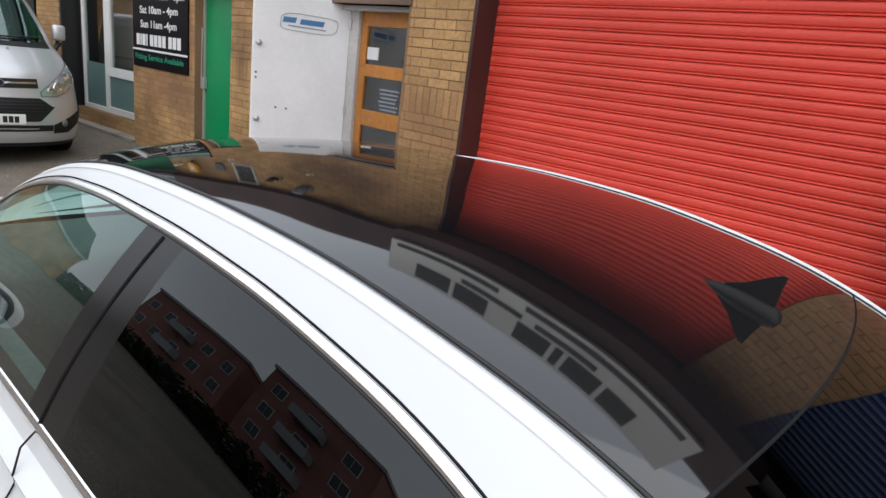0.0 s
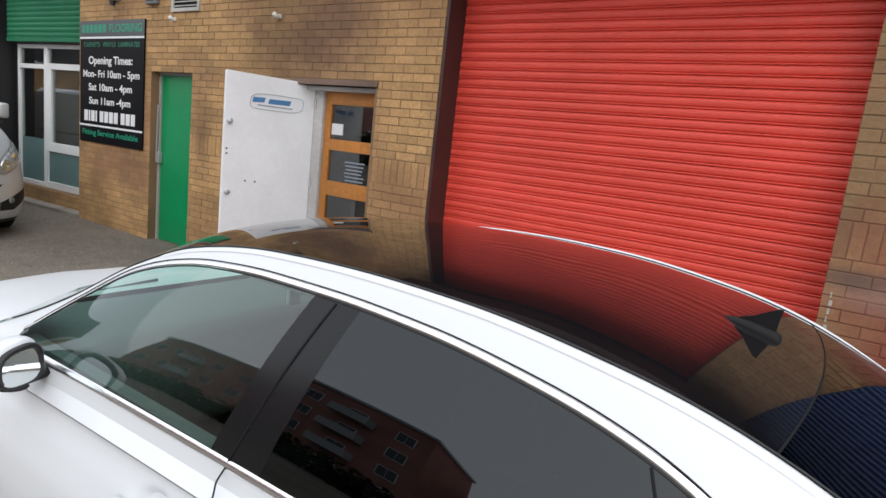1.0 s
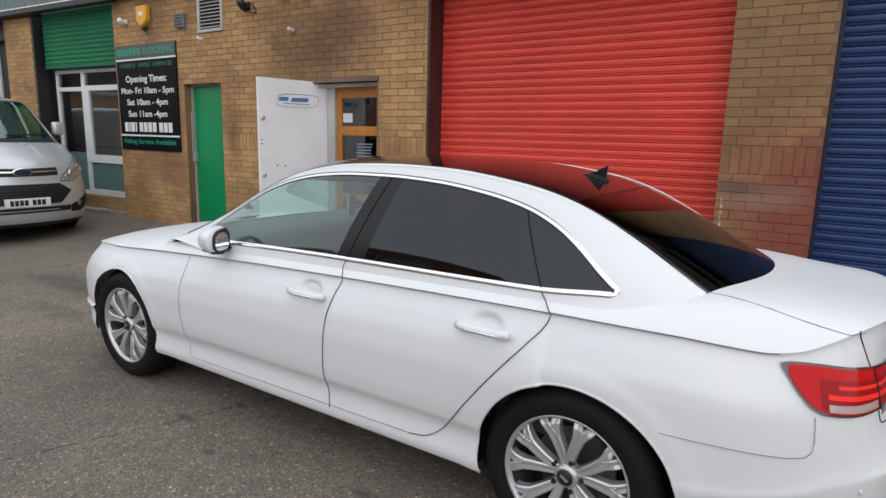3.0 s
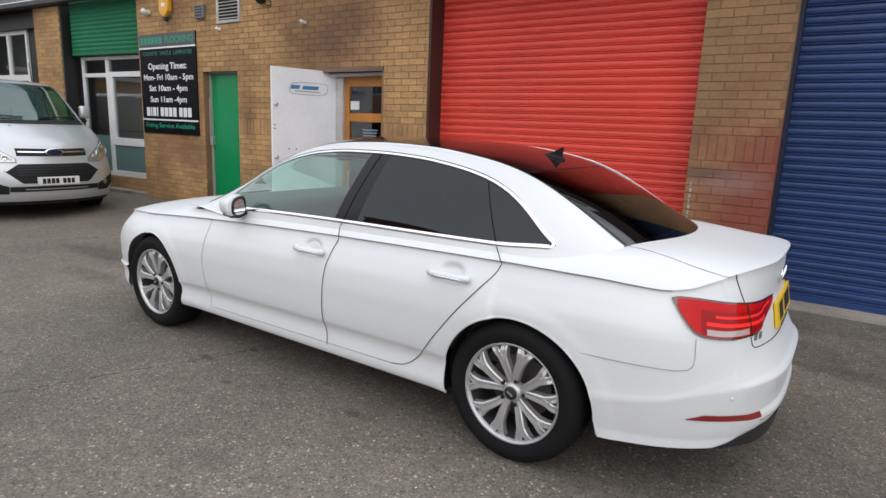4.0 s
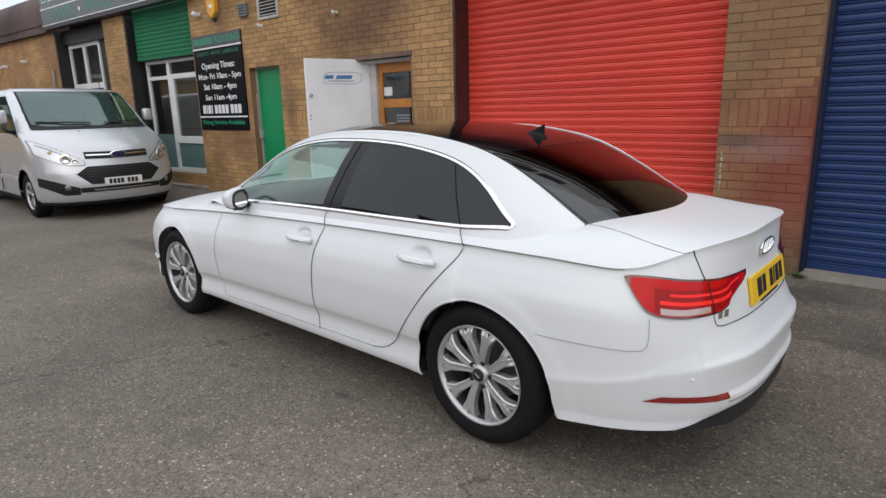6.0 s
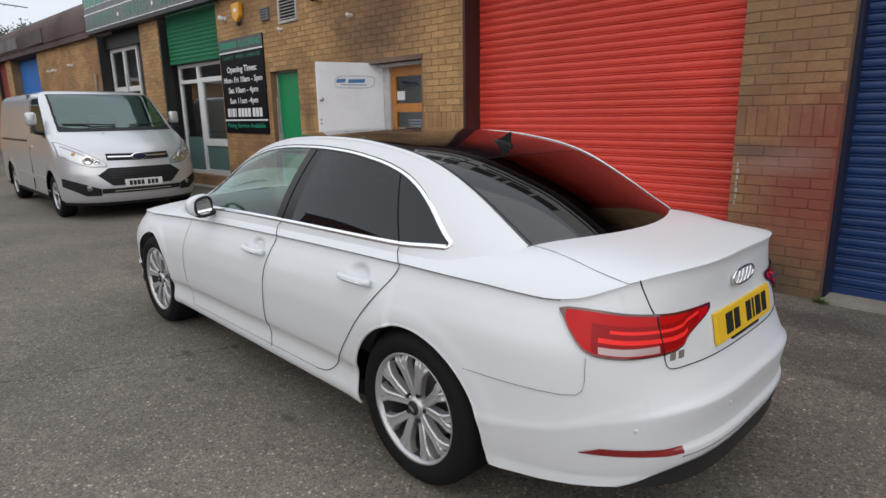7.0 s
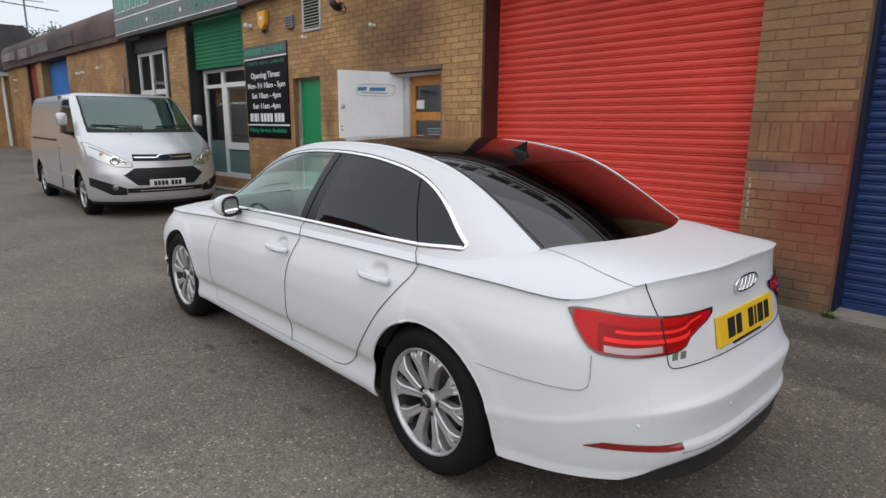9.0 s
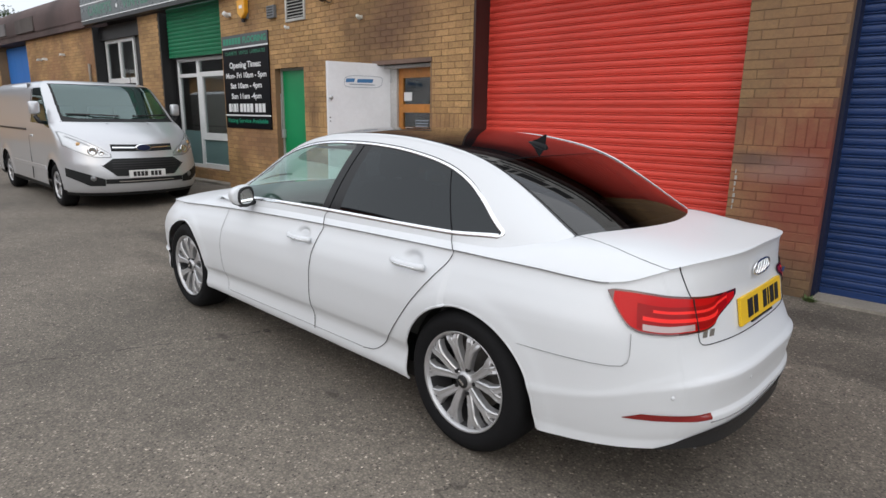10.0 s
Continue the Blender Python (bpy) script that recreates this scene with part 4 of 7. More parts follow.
pipe = thing("downpipe", "slim buff pipe on a brick wall", "pipe")
pipe.matrix_world = LEFT @ Matrix.Translation((-6.2, -0.05, 0.1))
part("pipe_run", tube([(0, 0, 0), (0, 0, 2.5)], 0.03, 10), CONCRETE, pipe)
for z in (0.4, 1.9):
    plate_box("clip", pipe, GREY_P, -0.04, 0.04, -0.01, 0.048, z, z + 0.03)


def end_building():
    h = thing("end_building", "low brick building with a dark slate roof closing the yard", "building", at=(-29.2, 2.0, 0.3))
    slate = mat("dark_slate", (0.05, 0.047, 0.05), 0.8, grain=0.25, scale=30, stain=0.3)
    part("wall", box(-8, 0, -14, 12, -0.3, 3.0), BRICK_J, h)
    part("gutter", box(-0.1, 0.32, -14, 12, 2.95, 3.12, 0.02), PVC, h, "white gutter board")
    bm = bmesh.new()
    vs = [bm.verts.new(p) for p in ((0.4, -14, 3.12), (0.4, 2.2, 3.12), (-3.0, 1.6, 5.4), (-3.0, -14, 5.4))]
    bm.faces.new(vs)
    vs2 = [bm.verts.new(p) for p in ((-8, -14, 3.12), (-8, 2.2, 3.12), (-3.0, 1.6, 5.4), (-3.0, -14, 5.4))]
    bm.faces.new(vs2)
    g = [bm.verts.new(p) for p in ((0.4, 2.2, 3.12), (-8, 2.2, 3.12), (-3.0, 1.6, 5.4))]
    bm.faces.new(g)
    bmesh.ops.solidify(bm, geom=list(bm.faces), thickness=0.12)
    part("roof", bm, slate, h, "dark slate pitched roof")
    part("downpipe", tube([(0.08, 0.15, -0.3), (0.08, 0.15, 3.0)], 0.06, 10), PVC, h, "white downpipe")


end_building()


def roof_mast():
    a = thing("aerial_mast", "tall thin television aerial mast above the roofs", "aerial", at=(-35, 4.15, 0.4))
    part("pole", tube([(0, 0, 0), (0, 0, 9.2)], 0.045, 8), GREY_P, a)
    part("boom", tube([(-0.2, -1.5, 6.75), (0.2, 1.4, 6.5)], 0.03, 6), GREY_P, a)
    part("boom", tube([(-0.2, -1.1, 6.9), (0.2, 0.8, 6.85)], 0.02, 6), GREY_P, a)
    for i in range(6):
        part("element", tube([(-0.35, -1.3 + 0.45 * i, 6.72 - 0.04 * i), (0.35, -1.3 + 0.45 * i, 6.72 - 0.04 * i)], 0.012, 5), GREY_P, a)


roof_mast()


def tree(x, y, z, height, spread, seed):
    t = thing("tree", "leafy dark green tree behind the roofs", "tree", "trees", at=(x, y, z))
    bark = bpy.data.materials.get("bark") or mat("bark", (0.07, 0.05, 0.035), 0.9, grain=0.3, scale=20)
    leaf = bpy.data.materials.get("leaf_green") or mat("leaf_green", (0.045, 0.075, 0.03), 0.7, vary=0.4, per="island")
    rng = random.Random(seed)
    bm = tube([(0, 0, -0.3), (0.1, 0.05, height * 0.4), (0.0, 0.1, height * 0.8)], 0.14, 8)
    tips = []
    for i in range(14):
        a = rng.uniform(0, math.tau)
        z0 = height * rng.uniform(0.35, 0.75)
        r = spread * rng.uniform(0.5, 1.0)
        tip = (r * math.cos(a), r * math.sin(a), min(height, z0 + rng.uniform(0.3, 1.6)))
        tube([(0, 0.05, z0), (tip[0] * 0.5, tip[1] * 0.5, z0 + 0.4), tip], 0.04, 5, bm=bm)
        tips.append(tip)
    part("trunk", bm, bark, t)
    V, Fc = [], []
    for tip in tips + [(0, 0, height)] * 2:
        for _ in range(700):
            c = Vector(tip) * rng.uniform(0.7, 1.05) + Vector((rng.gauss(0, 0.24), rng.gauss(0, 0.24), rng.gauss(0, 0.2)))
            e = Vector((rng.gauss(0, 1), rng.gauss(0, 1), rng.gauss(0, 0.6))).normalized() * 0.07
            g = e.orthogonal().normalized() * 0.035
            k = len(V)
            V += [tuple(c - e), tuple(c + g), tuple(c + e), tuple(c - g)]
            Fc.append((k, k + 1, k + 2, k + 3))
    me = bpy.data.meshes.new("crown")
    me.from_pydata(V, [], Fc)
    me.materials.append(leaf)
    c = new("crown", me)
    c.parent = t
    c["kind"] = "stuff"


tree(-37, 5.6, 0.3, 5.7, 1.5, 3)


def weed(x, y, z):
    """A small tuft at the foot of the wall."""
    w = thing("weed", "small green weed at the foot of the pier", "weed", at=(x, y, z))
    rng = random.Random(7)
    green = mat("weed_green", (0.09, 0.14, 0.04), 0.7, vary=0.3, per="island")
    V, Fc = [], []
    for _ in range(45):
        a, r, h = rng.uniform(0, math.tau), rng.uniform(0.01, 0.06), rng.uniform(0.02, 0.06)
        c = Vector((r * math.cos(a), r * math.sin(a) * 0.5, h * 0.5))
        e = Vector((math.cos(a) * 0.02, math.sin(a) * 0.02, h * 0.5))
        g = Vector((-math.sin(a), math.cos(a), 0)) * 0.008
        k = len(V)
        V += [tuple(c - e), tuple(c + g), tuple(c + e), tuple(c - g)]
        Fc.append((k, k + 1, k + 2, k + 3))
    me = bpy.data.meshes.new("leaves")
    me.from_pydata(V, [], Fc)
    me.materials.append(green)
    ob = new("leaves", me)
    ob.parent = w
    ob["kind"] = "stuff"


weed(0.60, 3.40, 0.08)
scrawl = thing("painted_mark", "small column of white painted marks on the pier", "mark", at=(-0.09, WALL_Y - 0.012, 0.74))
for i in range(7):
    plate_box("stroke", scrawl, bpy.data.materials["dirty_white_paint"], 0, 0.008 + 0.005 * (i % 3), -0.0015, 0.004, 0.05 * i, 0.05 * i + 0.034)


# ---- the white saloon ----
CAR_Y = 0.82      # the car's middle line; its nose points to -x, rear hubs at x = 0
REAR_A, FRONT_A = -0.10, -2.90
NR = 3.1
LOW = 0.225
REAR_TOP = [(0, 0.985), (0.45, 0.977), (0.62, 0.964), (0.70, 0.948), (0.78, 0.921), (0.86, 0.890), (0.90, 0.884), (0.95, 0.893), (0.98, 0.902), (1.0, 0.905)]
XR = [(0.20, 0.91), (0.27, 0.955), (0.34, 0.990), (0.375, 0.999), (0.388, 0.999), (0.402, 0.988), (0.44, 0.990), (0.52, 1.002), (0.540, 1.004), (0.546, 1.003), (0.558, 0.987), (0.60, 0.963), (0.655, 0.938), (0.75, 0.92), (0.86, 0.90), (0.93, 0.90), (0.965, 0.905), (0.98, 0.912)]
XF = [(0.20, -3.55), (0.28, -3.66), (0.40, -3.71), (0.58, -3.69), (0.68, -3.64), (0.76, -3.56)]
# half width of the flank by height as a share of the way from sill to crease
WV = [(0.0, 0.838), (0.03, 0.868), (0.08, 0.874), (0.15, 0.867), (0.21, 0.863), (0.25, 0.867), (0.305, 0.881), (0.42, 0.887), (0.58, 0.886), (0.74, 0.870), (0.86, 0.840), (0.96, 0.808), (0.985, 0.803), (1.0, 0.805)]


# the same for the rear bumper, which has no sill under it
WR = [(0.0, 0.852), (0.03, 0.864), (0.15, 0.873), (0.30, 0.881), (0.42, 0.887), (0.452, 0.889), (0.466, 0.8885), (0.48, 0.886), (0.58, 0.884), (0.74, 0.870), (0.86, 0.840), (0.96, 0.808), (0.985, 0.803), (1.0, 0.805)]


def rear_width(v, cs):
    k = min(max((cs - 0.12) / 0.18, 0.0), 1.0)
    return tab(v, WV) * (1 - k) + tab(v, WR) * k


# the same round the corner, where the bumper has no shelf
XC = [(0.20, 0.93), (0.27, 0.962), (0.36, 0.982), (0.46, 0.990), (0.540, 0.992), (0.548, 0.991), (0.558, 0.986), (0.65, 0.962), (0.75, 0.937), (0.86, 0.910), (0.93, 0.902), (0.98, 0.912)]


def rear_reach(z, sn):
    k = np.clip((sn - 0.45) / 0.4, 0.0, 1.0)
    k = k * k * (3 - 2 * k)
    return tab(z, XR) * (1 - k) + tab(z, XC) * k


def ledge(z, sn):
    """Heights drawn so that the bumper's crease, level across the rear, falls towards the wheel arch."""
    at = float(tab(sn, [(0, 0.546), (0.5, 0.538), (0.79, 0.505), (0.91, 0.46), (0.97, 0.43), (1.0, 0.42)]))
    return np.interp(z, [0.30, at, 0.70, 1.2], [0.30, 0.546, 0.70, 1.2])


def rear_low(sn, cs):
    """Lower edge of the body round the rear: the dark insert in the middle hangs lower than the corners."""
    k = min(max((cs - 0.12) / 0.18, 0.0), 1.0)
    return LOW * (1 - k) + k * float(tab(sn, [(0, 0.248), (0.5, 0.25), (0.70, 0.262), (0.78, 0.264), (1.0, 0.256)]))


SOFT = {}


def soft(x, pts, width=0.13):
    """The curve through the pairs with its kinks smoothed out."""
    key = (id(pts), width)
    if key not in SOFT:
        xs = np.linspace(pts[0][0], pts[-1][0], 1500)
        o = np.linspace(-2, 2, 21)
        g = np.exp(-o * o)
        SOFT[key] = (xs, sum(w * tab(xs + d * width * 0.5, pts) for w, d in zip(g / g.sum(), o)))
    return np.interp(x, *SOFT[key])


def crease_z(x):
    return tab(x, [(-3.7, 0.72), (-3.4, 0.745), (-2.9, 0.80), (-2.18, 0.845), (-1.08, 0.885), (-0.07, 0.905), (0.3, 0.91), (0.5, 0.893), (0.65, 0.885)])


# steps round the rear corner, close together where the corner meets the flank
REAR_STEPS = np.array(sorted(set(np.round(np.linspace(0, 1, 110), 5)) | set(np.round(np.arccos(np.linspace(0.0, 0.55, 42) ** (NR / 2)) / (math.pi / 2), 5))))


FRONT_STEPS = sorted((set(np.round(np.linspace(1, 0, 60)[1:], 5)) | set(np.round(np.arccos(np.linspace(0.02, 0.6, 36) ** 1.4) / (math.pi / 2), 5))), reverse=True)


def car_flank():
    """The body from sill to crease, one side: rear middle, round the corner, along the flank, round the nose."""
    th = REAR_STEPS
    nv = 84
    v = np.linspace(0, 1, nv)
    rows = []
    nr, nf = NR, 2.8
    w = tab(v, WV)
    for a in th:                                   # rear
        ang = a * math.pi / 2
        cs, sn = math.cos(ang) ** (2 / nr), math.sin(ang) ** (2 / nr)
        zs = tab(sn, REAR_TOP)
        low = rear_low(sn, cs)
        z = low + (zs - low) * v
        zl = ledge(z, sn)
        xr = rear_reach(zl, sn)
        rows.append(np.stack([REAR_A + (xr - REAR_A) * cs, rear_width((zl - low) / (zs - low), cs) * sn, z], 1))
    for x in np.linspace(REAR_A, FRONT_A, 190)[1:]:
        z = LOW + (float(crease_z(x)) - LOW) * v
        flare = 0.016 * (math.exp(-((x - 0.02) / 0.5) ** 2) + math.exp(-((x + 2.82) / 0.42) ** 2))
        wx = w + flare * np.exp(-((z - 0.66) / 0.2) ** 2)
        wx = wx - 0.02 * max(0.0, (-2.2 - x) / 0.7) ** 2 * (v > 0.3)
        rows.append(np.stack([np.full(nv, x), wx, z], 1))
    last = rows[-1]
    for a in FRONT_STEPS:
        ang = a * math.pi / 2
        cs, sn = math.cos(ang) ** (2 / nf), math.sin(ang) ** (2 / nf)
        zs = float(tab(sn, [(0, 0.735), (0.5, 0.74), (0.8, 0.755), (0.93, 0.785), (1, float(crease_z(FRONT_A)))]))
        z = LOW + (zs - LOW) * v
        xf = tab(z, XF)
        rows.append(np.stack([FRONT_A + (xf - FRONT_A) * cs, last[:, 1] * sn, z], 1))
    return np.array(rows)


def car_deck(F):
    """From the crease inward to the middle line: bonnet, shoulders and boot."""
    O = F[:, -1]
    w = np.concatenate([np.linspace(1, 0.7, 28), np.linspace(0.7, 0, 22)[1:]])
    zc = tab(O[:, 0], [(-3.72, 0.74), (-3.56, 0.765), (-3.3, 0.825), (-2.9, 0.89), (-2.5, 0.945), (-2.2, 0.975), (-1.9, 0.967), (0.0, 0.967), (0.3, 1.006), (0.40, 1.014), (0.5, 1.015), (0.75, 1.000), (0.86, 0.992), (0.92, 0.988)])
    p = tab(O[:, 0], [(-3.7, 2.5), (-3.3, 3), (-2.5, 5), (-2.0, 9), (0.0, 9), (0.3, 7.5), (0.6, 5), (0.9, 4.5)])
    zs = O[:, 2]
    zc = np.maximum(zc, zs)
    P = np.zeros((len(O), len(w), 3))
    P[:, :, 0] = O[:, 0:1]
    P[:, :, 1] = O[:, 1:2] * w[None]
    P[:, :, 2] = zc[:, None] - (zc - zs)[:, None] * np.power(w[None], p[:, None])
    return P


EDGE_Z = [(-2.5, 0.88), (-2.4, 0.915), (-2.1, 1.056), (-1.8, 1.224), (-1.55, 1.317), (-1.25, 1.362), (-0.95, 1.372), (-0.72, 1.366), (-0.36, 1.323), (-0.24, 1.297), (-0.1, 1.25), (0.1, 1.148), (0.36, 0.992), (0.45, 0.945)]
EDGE_S = [(-2.5, 0.71), (-2.4, 0.695), (-2.1, 0.635), (-1.8, 0.585), (-1.5, 0.557), (-1.1, 0.553), (-0.4, 0.552), (0.0, 0.553), (0.33, 0.575), (0.45, 0.59)]
MID_X = [(-2.5, -0.24), (-2.1, -0.2), (-1.7, -0.1), (-1.2, 0.0), (-0.1, 0.0), (0.15, 0.08), (0.33, 0.16), (0.45, 0.19)]
MID_Z = [(-2.5, 0.92), (-2.4, 0.955), (-2.1, 1.108), (-1.8, 1.281), (-1.6, 1.364), (-1.3, 1.403), (-1.0, 1.407), (-0.7, 1.397), (-0.36, 1.356), (-0.1, 1.285), (0.1, 1.186), (0.35, 1.010), (0.45, 0.955)]
BELT_Z = [(-2.5, 0.90), (-2.0, 0.925), (-1.16, 0.947), (-0.17, 0.957), (0.1, 0.975), (0.45, 0.935)]
BELT_S = [(-2.5, 0.755), (-2.0, 0.762), (-1.2, 0.762), (-0.2, 0.755), (0.1, 0.725), (0.3, 0.67), (0.45, 0.62)]
DLO_TOP = [(-2.16, 0.955), (-2.08, 1.025), (-1.93, 1.125), (-1.77, 1.215), (-1.6, 1.27), (-1.44, 1.30), (-1.2, 1.318), (-1.0, 1.32), (-0.75, 1.31), (-0.5, 1.28), (-0.31, 1.238), (-0.18, 1.185), (-0.07, 1.115), (0.03, 1.035), (0.1, 0.985)]


def side_point(x, z, out=0.0):
    """The greenhouse side at x and height z."""
    zb, ze, sb, se = (float(soft(x, c)) for c in (BELT_Z, EDGE_Z, BELT_S, EDGE_S))
    f = min(max((z - zb) / max(ze - zb, 1e-4), 0.0), 1.0)
    return (x, sb - (sb - se) * (0.55 * f + 0.45 * f ** 2.2) + out, z)


# columns of the greenhouse side at waist height; they lean with the pillars
SIDE_X = np.array(sorted(set(np.round(np.linspace(-2.5, 0.45, 297), 4)) | {-1.17, -1.01, -0.165}))


def car_side():
    f = np.linspace(-0.34, 1, 92)
    lean = np.interp(SIDE_X, [-2.5, -1.7, -1.17, -1.01, -0.6, -0.165, 0.1, 0.45], [0, 0, 0.333, 0.264, 0, -0.483, -0.25, 0])
    X = np.repeat(SIDE_X[:, None], len(f), axis=1)
    for _ in range(4):
        zb, ze, sb, se = (soft(X, c) for c in (BELT_Z, EDGE_Z, BELT_S, EDGE_S))
        Z = zb + (ze - zb) * f[None]
        X = SIDE_X[:, None] + lean[:, None] * (Z - 0.95)
    P = np.zeros(X.shape + (3,))
    P[..., 0] = X
    P[..., 1] = sb - (sb - se) * (0.55 * f + 0.45 * np.sign(f) * np.abs(f) ** 2.2)[None]
    P[..., 2] = Z
    return P


def car_top():
    xs = np.linspace(-2.5, 0.45, 240)
    w = np.linspace(-1, 1, 91)
    a = np.abs(w)[None]
    # the cross lines bow forward at the sides where the roof meets the rear screen
    X = xs[:, None] - 0.048 * np.exp(-((xs[:, None] + 0.1) / 0.2) ** 2) * a ** 2
    ze, se, dx, zm = (soft(X, c) for c in (EDGE_Z, EDGE_S, MID_X, MID_Z))
    P = np.zeros((len(xs), len(w), 3))
    P[:, :, 0] = X + dx * (1 - a ** 2)
    P[:, :, 1] = se * w[None]
    P[:, :, 2] = zm - (zm - ze) * a ** 2.4
    return P


def put(P, side):
    """From the car's own half to the world; side -1 is the flank towards -y."""
    Q = P.copy()
    Q[..., 1] = CAR_Y + side * P[..., 1]
    return Q


def dlo_poly():
    top = [(x, float(soft(x, DLO_TOP, 0.06))) for x in np.linspace(-2.16, 0.1, 50)]
    return top + [(x, float(soft(x, BELT_Z)) + 0.012) for x in np.linspace(0.1, -2.16, 20)]




def rear_point(sn, z, out=0.0):
    """A point of the rear by its share of the half width, lifted off the skin by out."""
    def at(sn, z):
        sn = min(max(sn, 0.0), 1.0)
        zs = float(tab(sn, REAR_TOP))
        cs = (1 - sn ** NR) ** (1 / NR)
        low = rear_low(sn, cs)
        zl = float(ledge(z, sn))
        v = (zl - low) / (zs - low)
        return Vector((REAR_A + (float(rear_reach(zl, sn)) - REAR_A) * cs, float(rear_width(v, cs)) * sn, z))
    p = at(sn, z)
    if out:
        a = at(min(sn + 0.01, 1), z) - at(max(sn - 0.01, 0), z)
        b = at(sn, z + 0.01) - at(sn, z - 0.01)
        n = a.cross(b).normalized()
        if n.x + n.y < 0:
            n = -n
        p = p + n * out
    return p


def flank_point(x, z, out=0.0):
    """A point of the straight flank by x and height."""
    zs = float(crease_z(x))
    v = (z - LOW) / (zs - LOW)
    flare = 0.016 * (math.exp(-((x - 0.02) / 0.5) ** 2) + math.exp(-((x + 2.82) / 0.42) ** 2)) * math.exp(-((z - 0.66) / 0.2) ** 2)
    s = float(tab(v, WV)) + flare
    if x < -2.2 and v > 0.3:
        s -= 0.02 * ((-2.2 - x) / 0.7) ** 2
    return Vector((x, s + out, z))


def wheel(alloy, spokes=10, rim_r=0.228, tyre_r=0.329, width=0.225):
    """A wheel whose outer face looks to -y, its hub at the origin."""
    w = thing("wheel", "", "")
    h = width / 2
    part("tyre", lathe([(rim_r - 0.008, -h + 0.012), (rim_r + 0.012, -h), (rim_r + 0.045, -h - 0.012), (tyre_r - 0.035, -h - 0.006), (tyre_r - 0.012, -h + 0.014), (tyre_r - 0.002, -h + 0.04), (tyre_r, 0), (tyre_r - 0.002, h - 0.04), (tyre_r - 0.03, h), (rim_r, h)], 64), RUBBER, w, "black rubber tyre", True)
    part("rim", lathe([(rim_r - 0.006, -h + 0.016), (rim_r + 0.004, -h + 0.004), (rim_r + 0.002, -h - 0.001), (rim_r - 0.006, -h + 0.006), (rim_r - 0.012, -h + 0.022)], 64), alloy, w, "silver alloy rim", True)
    # the barrel's shade is in its dark colour
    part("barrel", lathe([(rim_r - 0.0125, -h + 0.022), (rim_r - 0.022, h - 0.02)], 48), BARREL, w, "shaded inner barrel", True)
    part("brake_disc", lathe([(0.0, 0.0), (0.15, 0.0), (0.15, 0.02), (0.0, 0.02)], 40), mat("brake_steel", (0.16, 0.15, 0.14), 0.5, metal=0.8, grain=0.2) if "brake_steel" not in bpy.data.materials else bpy.data.materials["brake_steel"], w)
    # a near-black disc stands in for the shade behind the spokes
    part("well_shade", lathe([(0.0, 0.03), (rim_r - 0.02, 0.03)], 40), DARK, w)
    # spokes: bent, ridged arms that fork towards the rim
    R = rim_r - 0.006
    for i in range(spokes):
        bm = bmesh.new()
        a = i * math.tau / spokes
        lean = 0.15 if i % 2 else -0.15

        def arm(t0, t1, spread, w0, w1, n):
            rings = []
            for k in range(n):
                t = t0 + (t1 - t0) * k / (n - 1)
                r = 0.042 + (R - 0.042) * t
                u = max(0.0, (t - 0.62) / 0.38)
                ang = a + lean * (1 - t) ** 1.5 + spread * u ** 0.8
                half = w0 + (w1 - w0) * (k / (n - 1))
                y = -h + 0.026 - 0.020 * math.sin(t * math.pi * 0.6) + 0.012 * max(0.0, t - 0.85) / 0.15
                c, s = math.cos(ang), math.sin(ang)
                rings.append([bm.verts.new((r * c - off * s, y + dy, r * s + off * c)) for off, dy in ((-half, 0.036), (-half, 0.005), (-half * 0.72, 0.0), (0.0, 0.003), (half * 0.72, 0.0), (half, 0.005), (half, 0.036))])
            for p, q in zip(rings, rings[1:]):
                for k in range(6):
                    bm.faces.new((p[k], p[k + 1], q[k + 1], q[k]))

        arm(0.0, 0.78, 0.0, 0.0145, 0.0235, 7)
        arm(0.66, 1.0, 0.13, 0.019, 0.017, 6)
        arm(0.66, 1.0, -0.13, 0.019, 0.017, 6)
        bmesh.ops.recalc_face_normals(bm, faces=bm.faces)
        part("spoke", bm, alloy, w)
    part("hub", lathe([(0.0, -h + 0.013), (0.032, -h + 0.013), (0.044, -h + 0.024), (0.05, -h + 0.06)], 32), alloy, w, smooth=True)
    part("hub_cap", lathe([(0.0, -h + 0.006), (0.026, -h + 0.007), (0.031, -h + 0.012)], 24), TRIM, w, "dark hub cap with a chrome emblem", True)
    plate_box("emblem", w, CHROME, -0.016, 0.016, -h + 0.003, -h + 0.0055, -0.005, 0.005)
    for i in range(5):
        a = (i + 0.5) * math.tau / 5
        part("bolt", lathe([(0.0, -h + 0.02), (0.009, -h + 0.02), (0.011, -h + 0.035)], 8, m=Matrix.Translation((0.057 * math.cos(a), 0, 0.057 * math.sin(a)))), TRIM, w)
    return w


def drop_thing(ob):
    for o in list(ob.children_recursive) + [ob]:
        bpy.data.objects.remove(o)


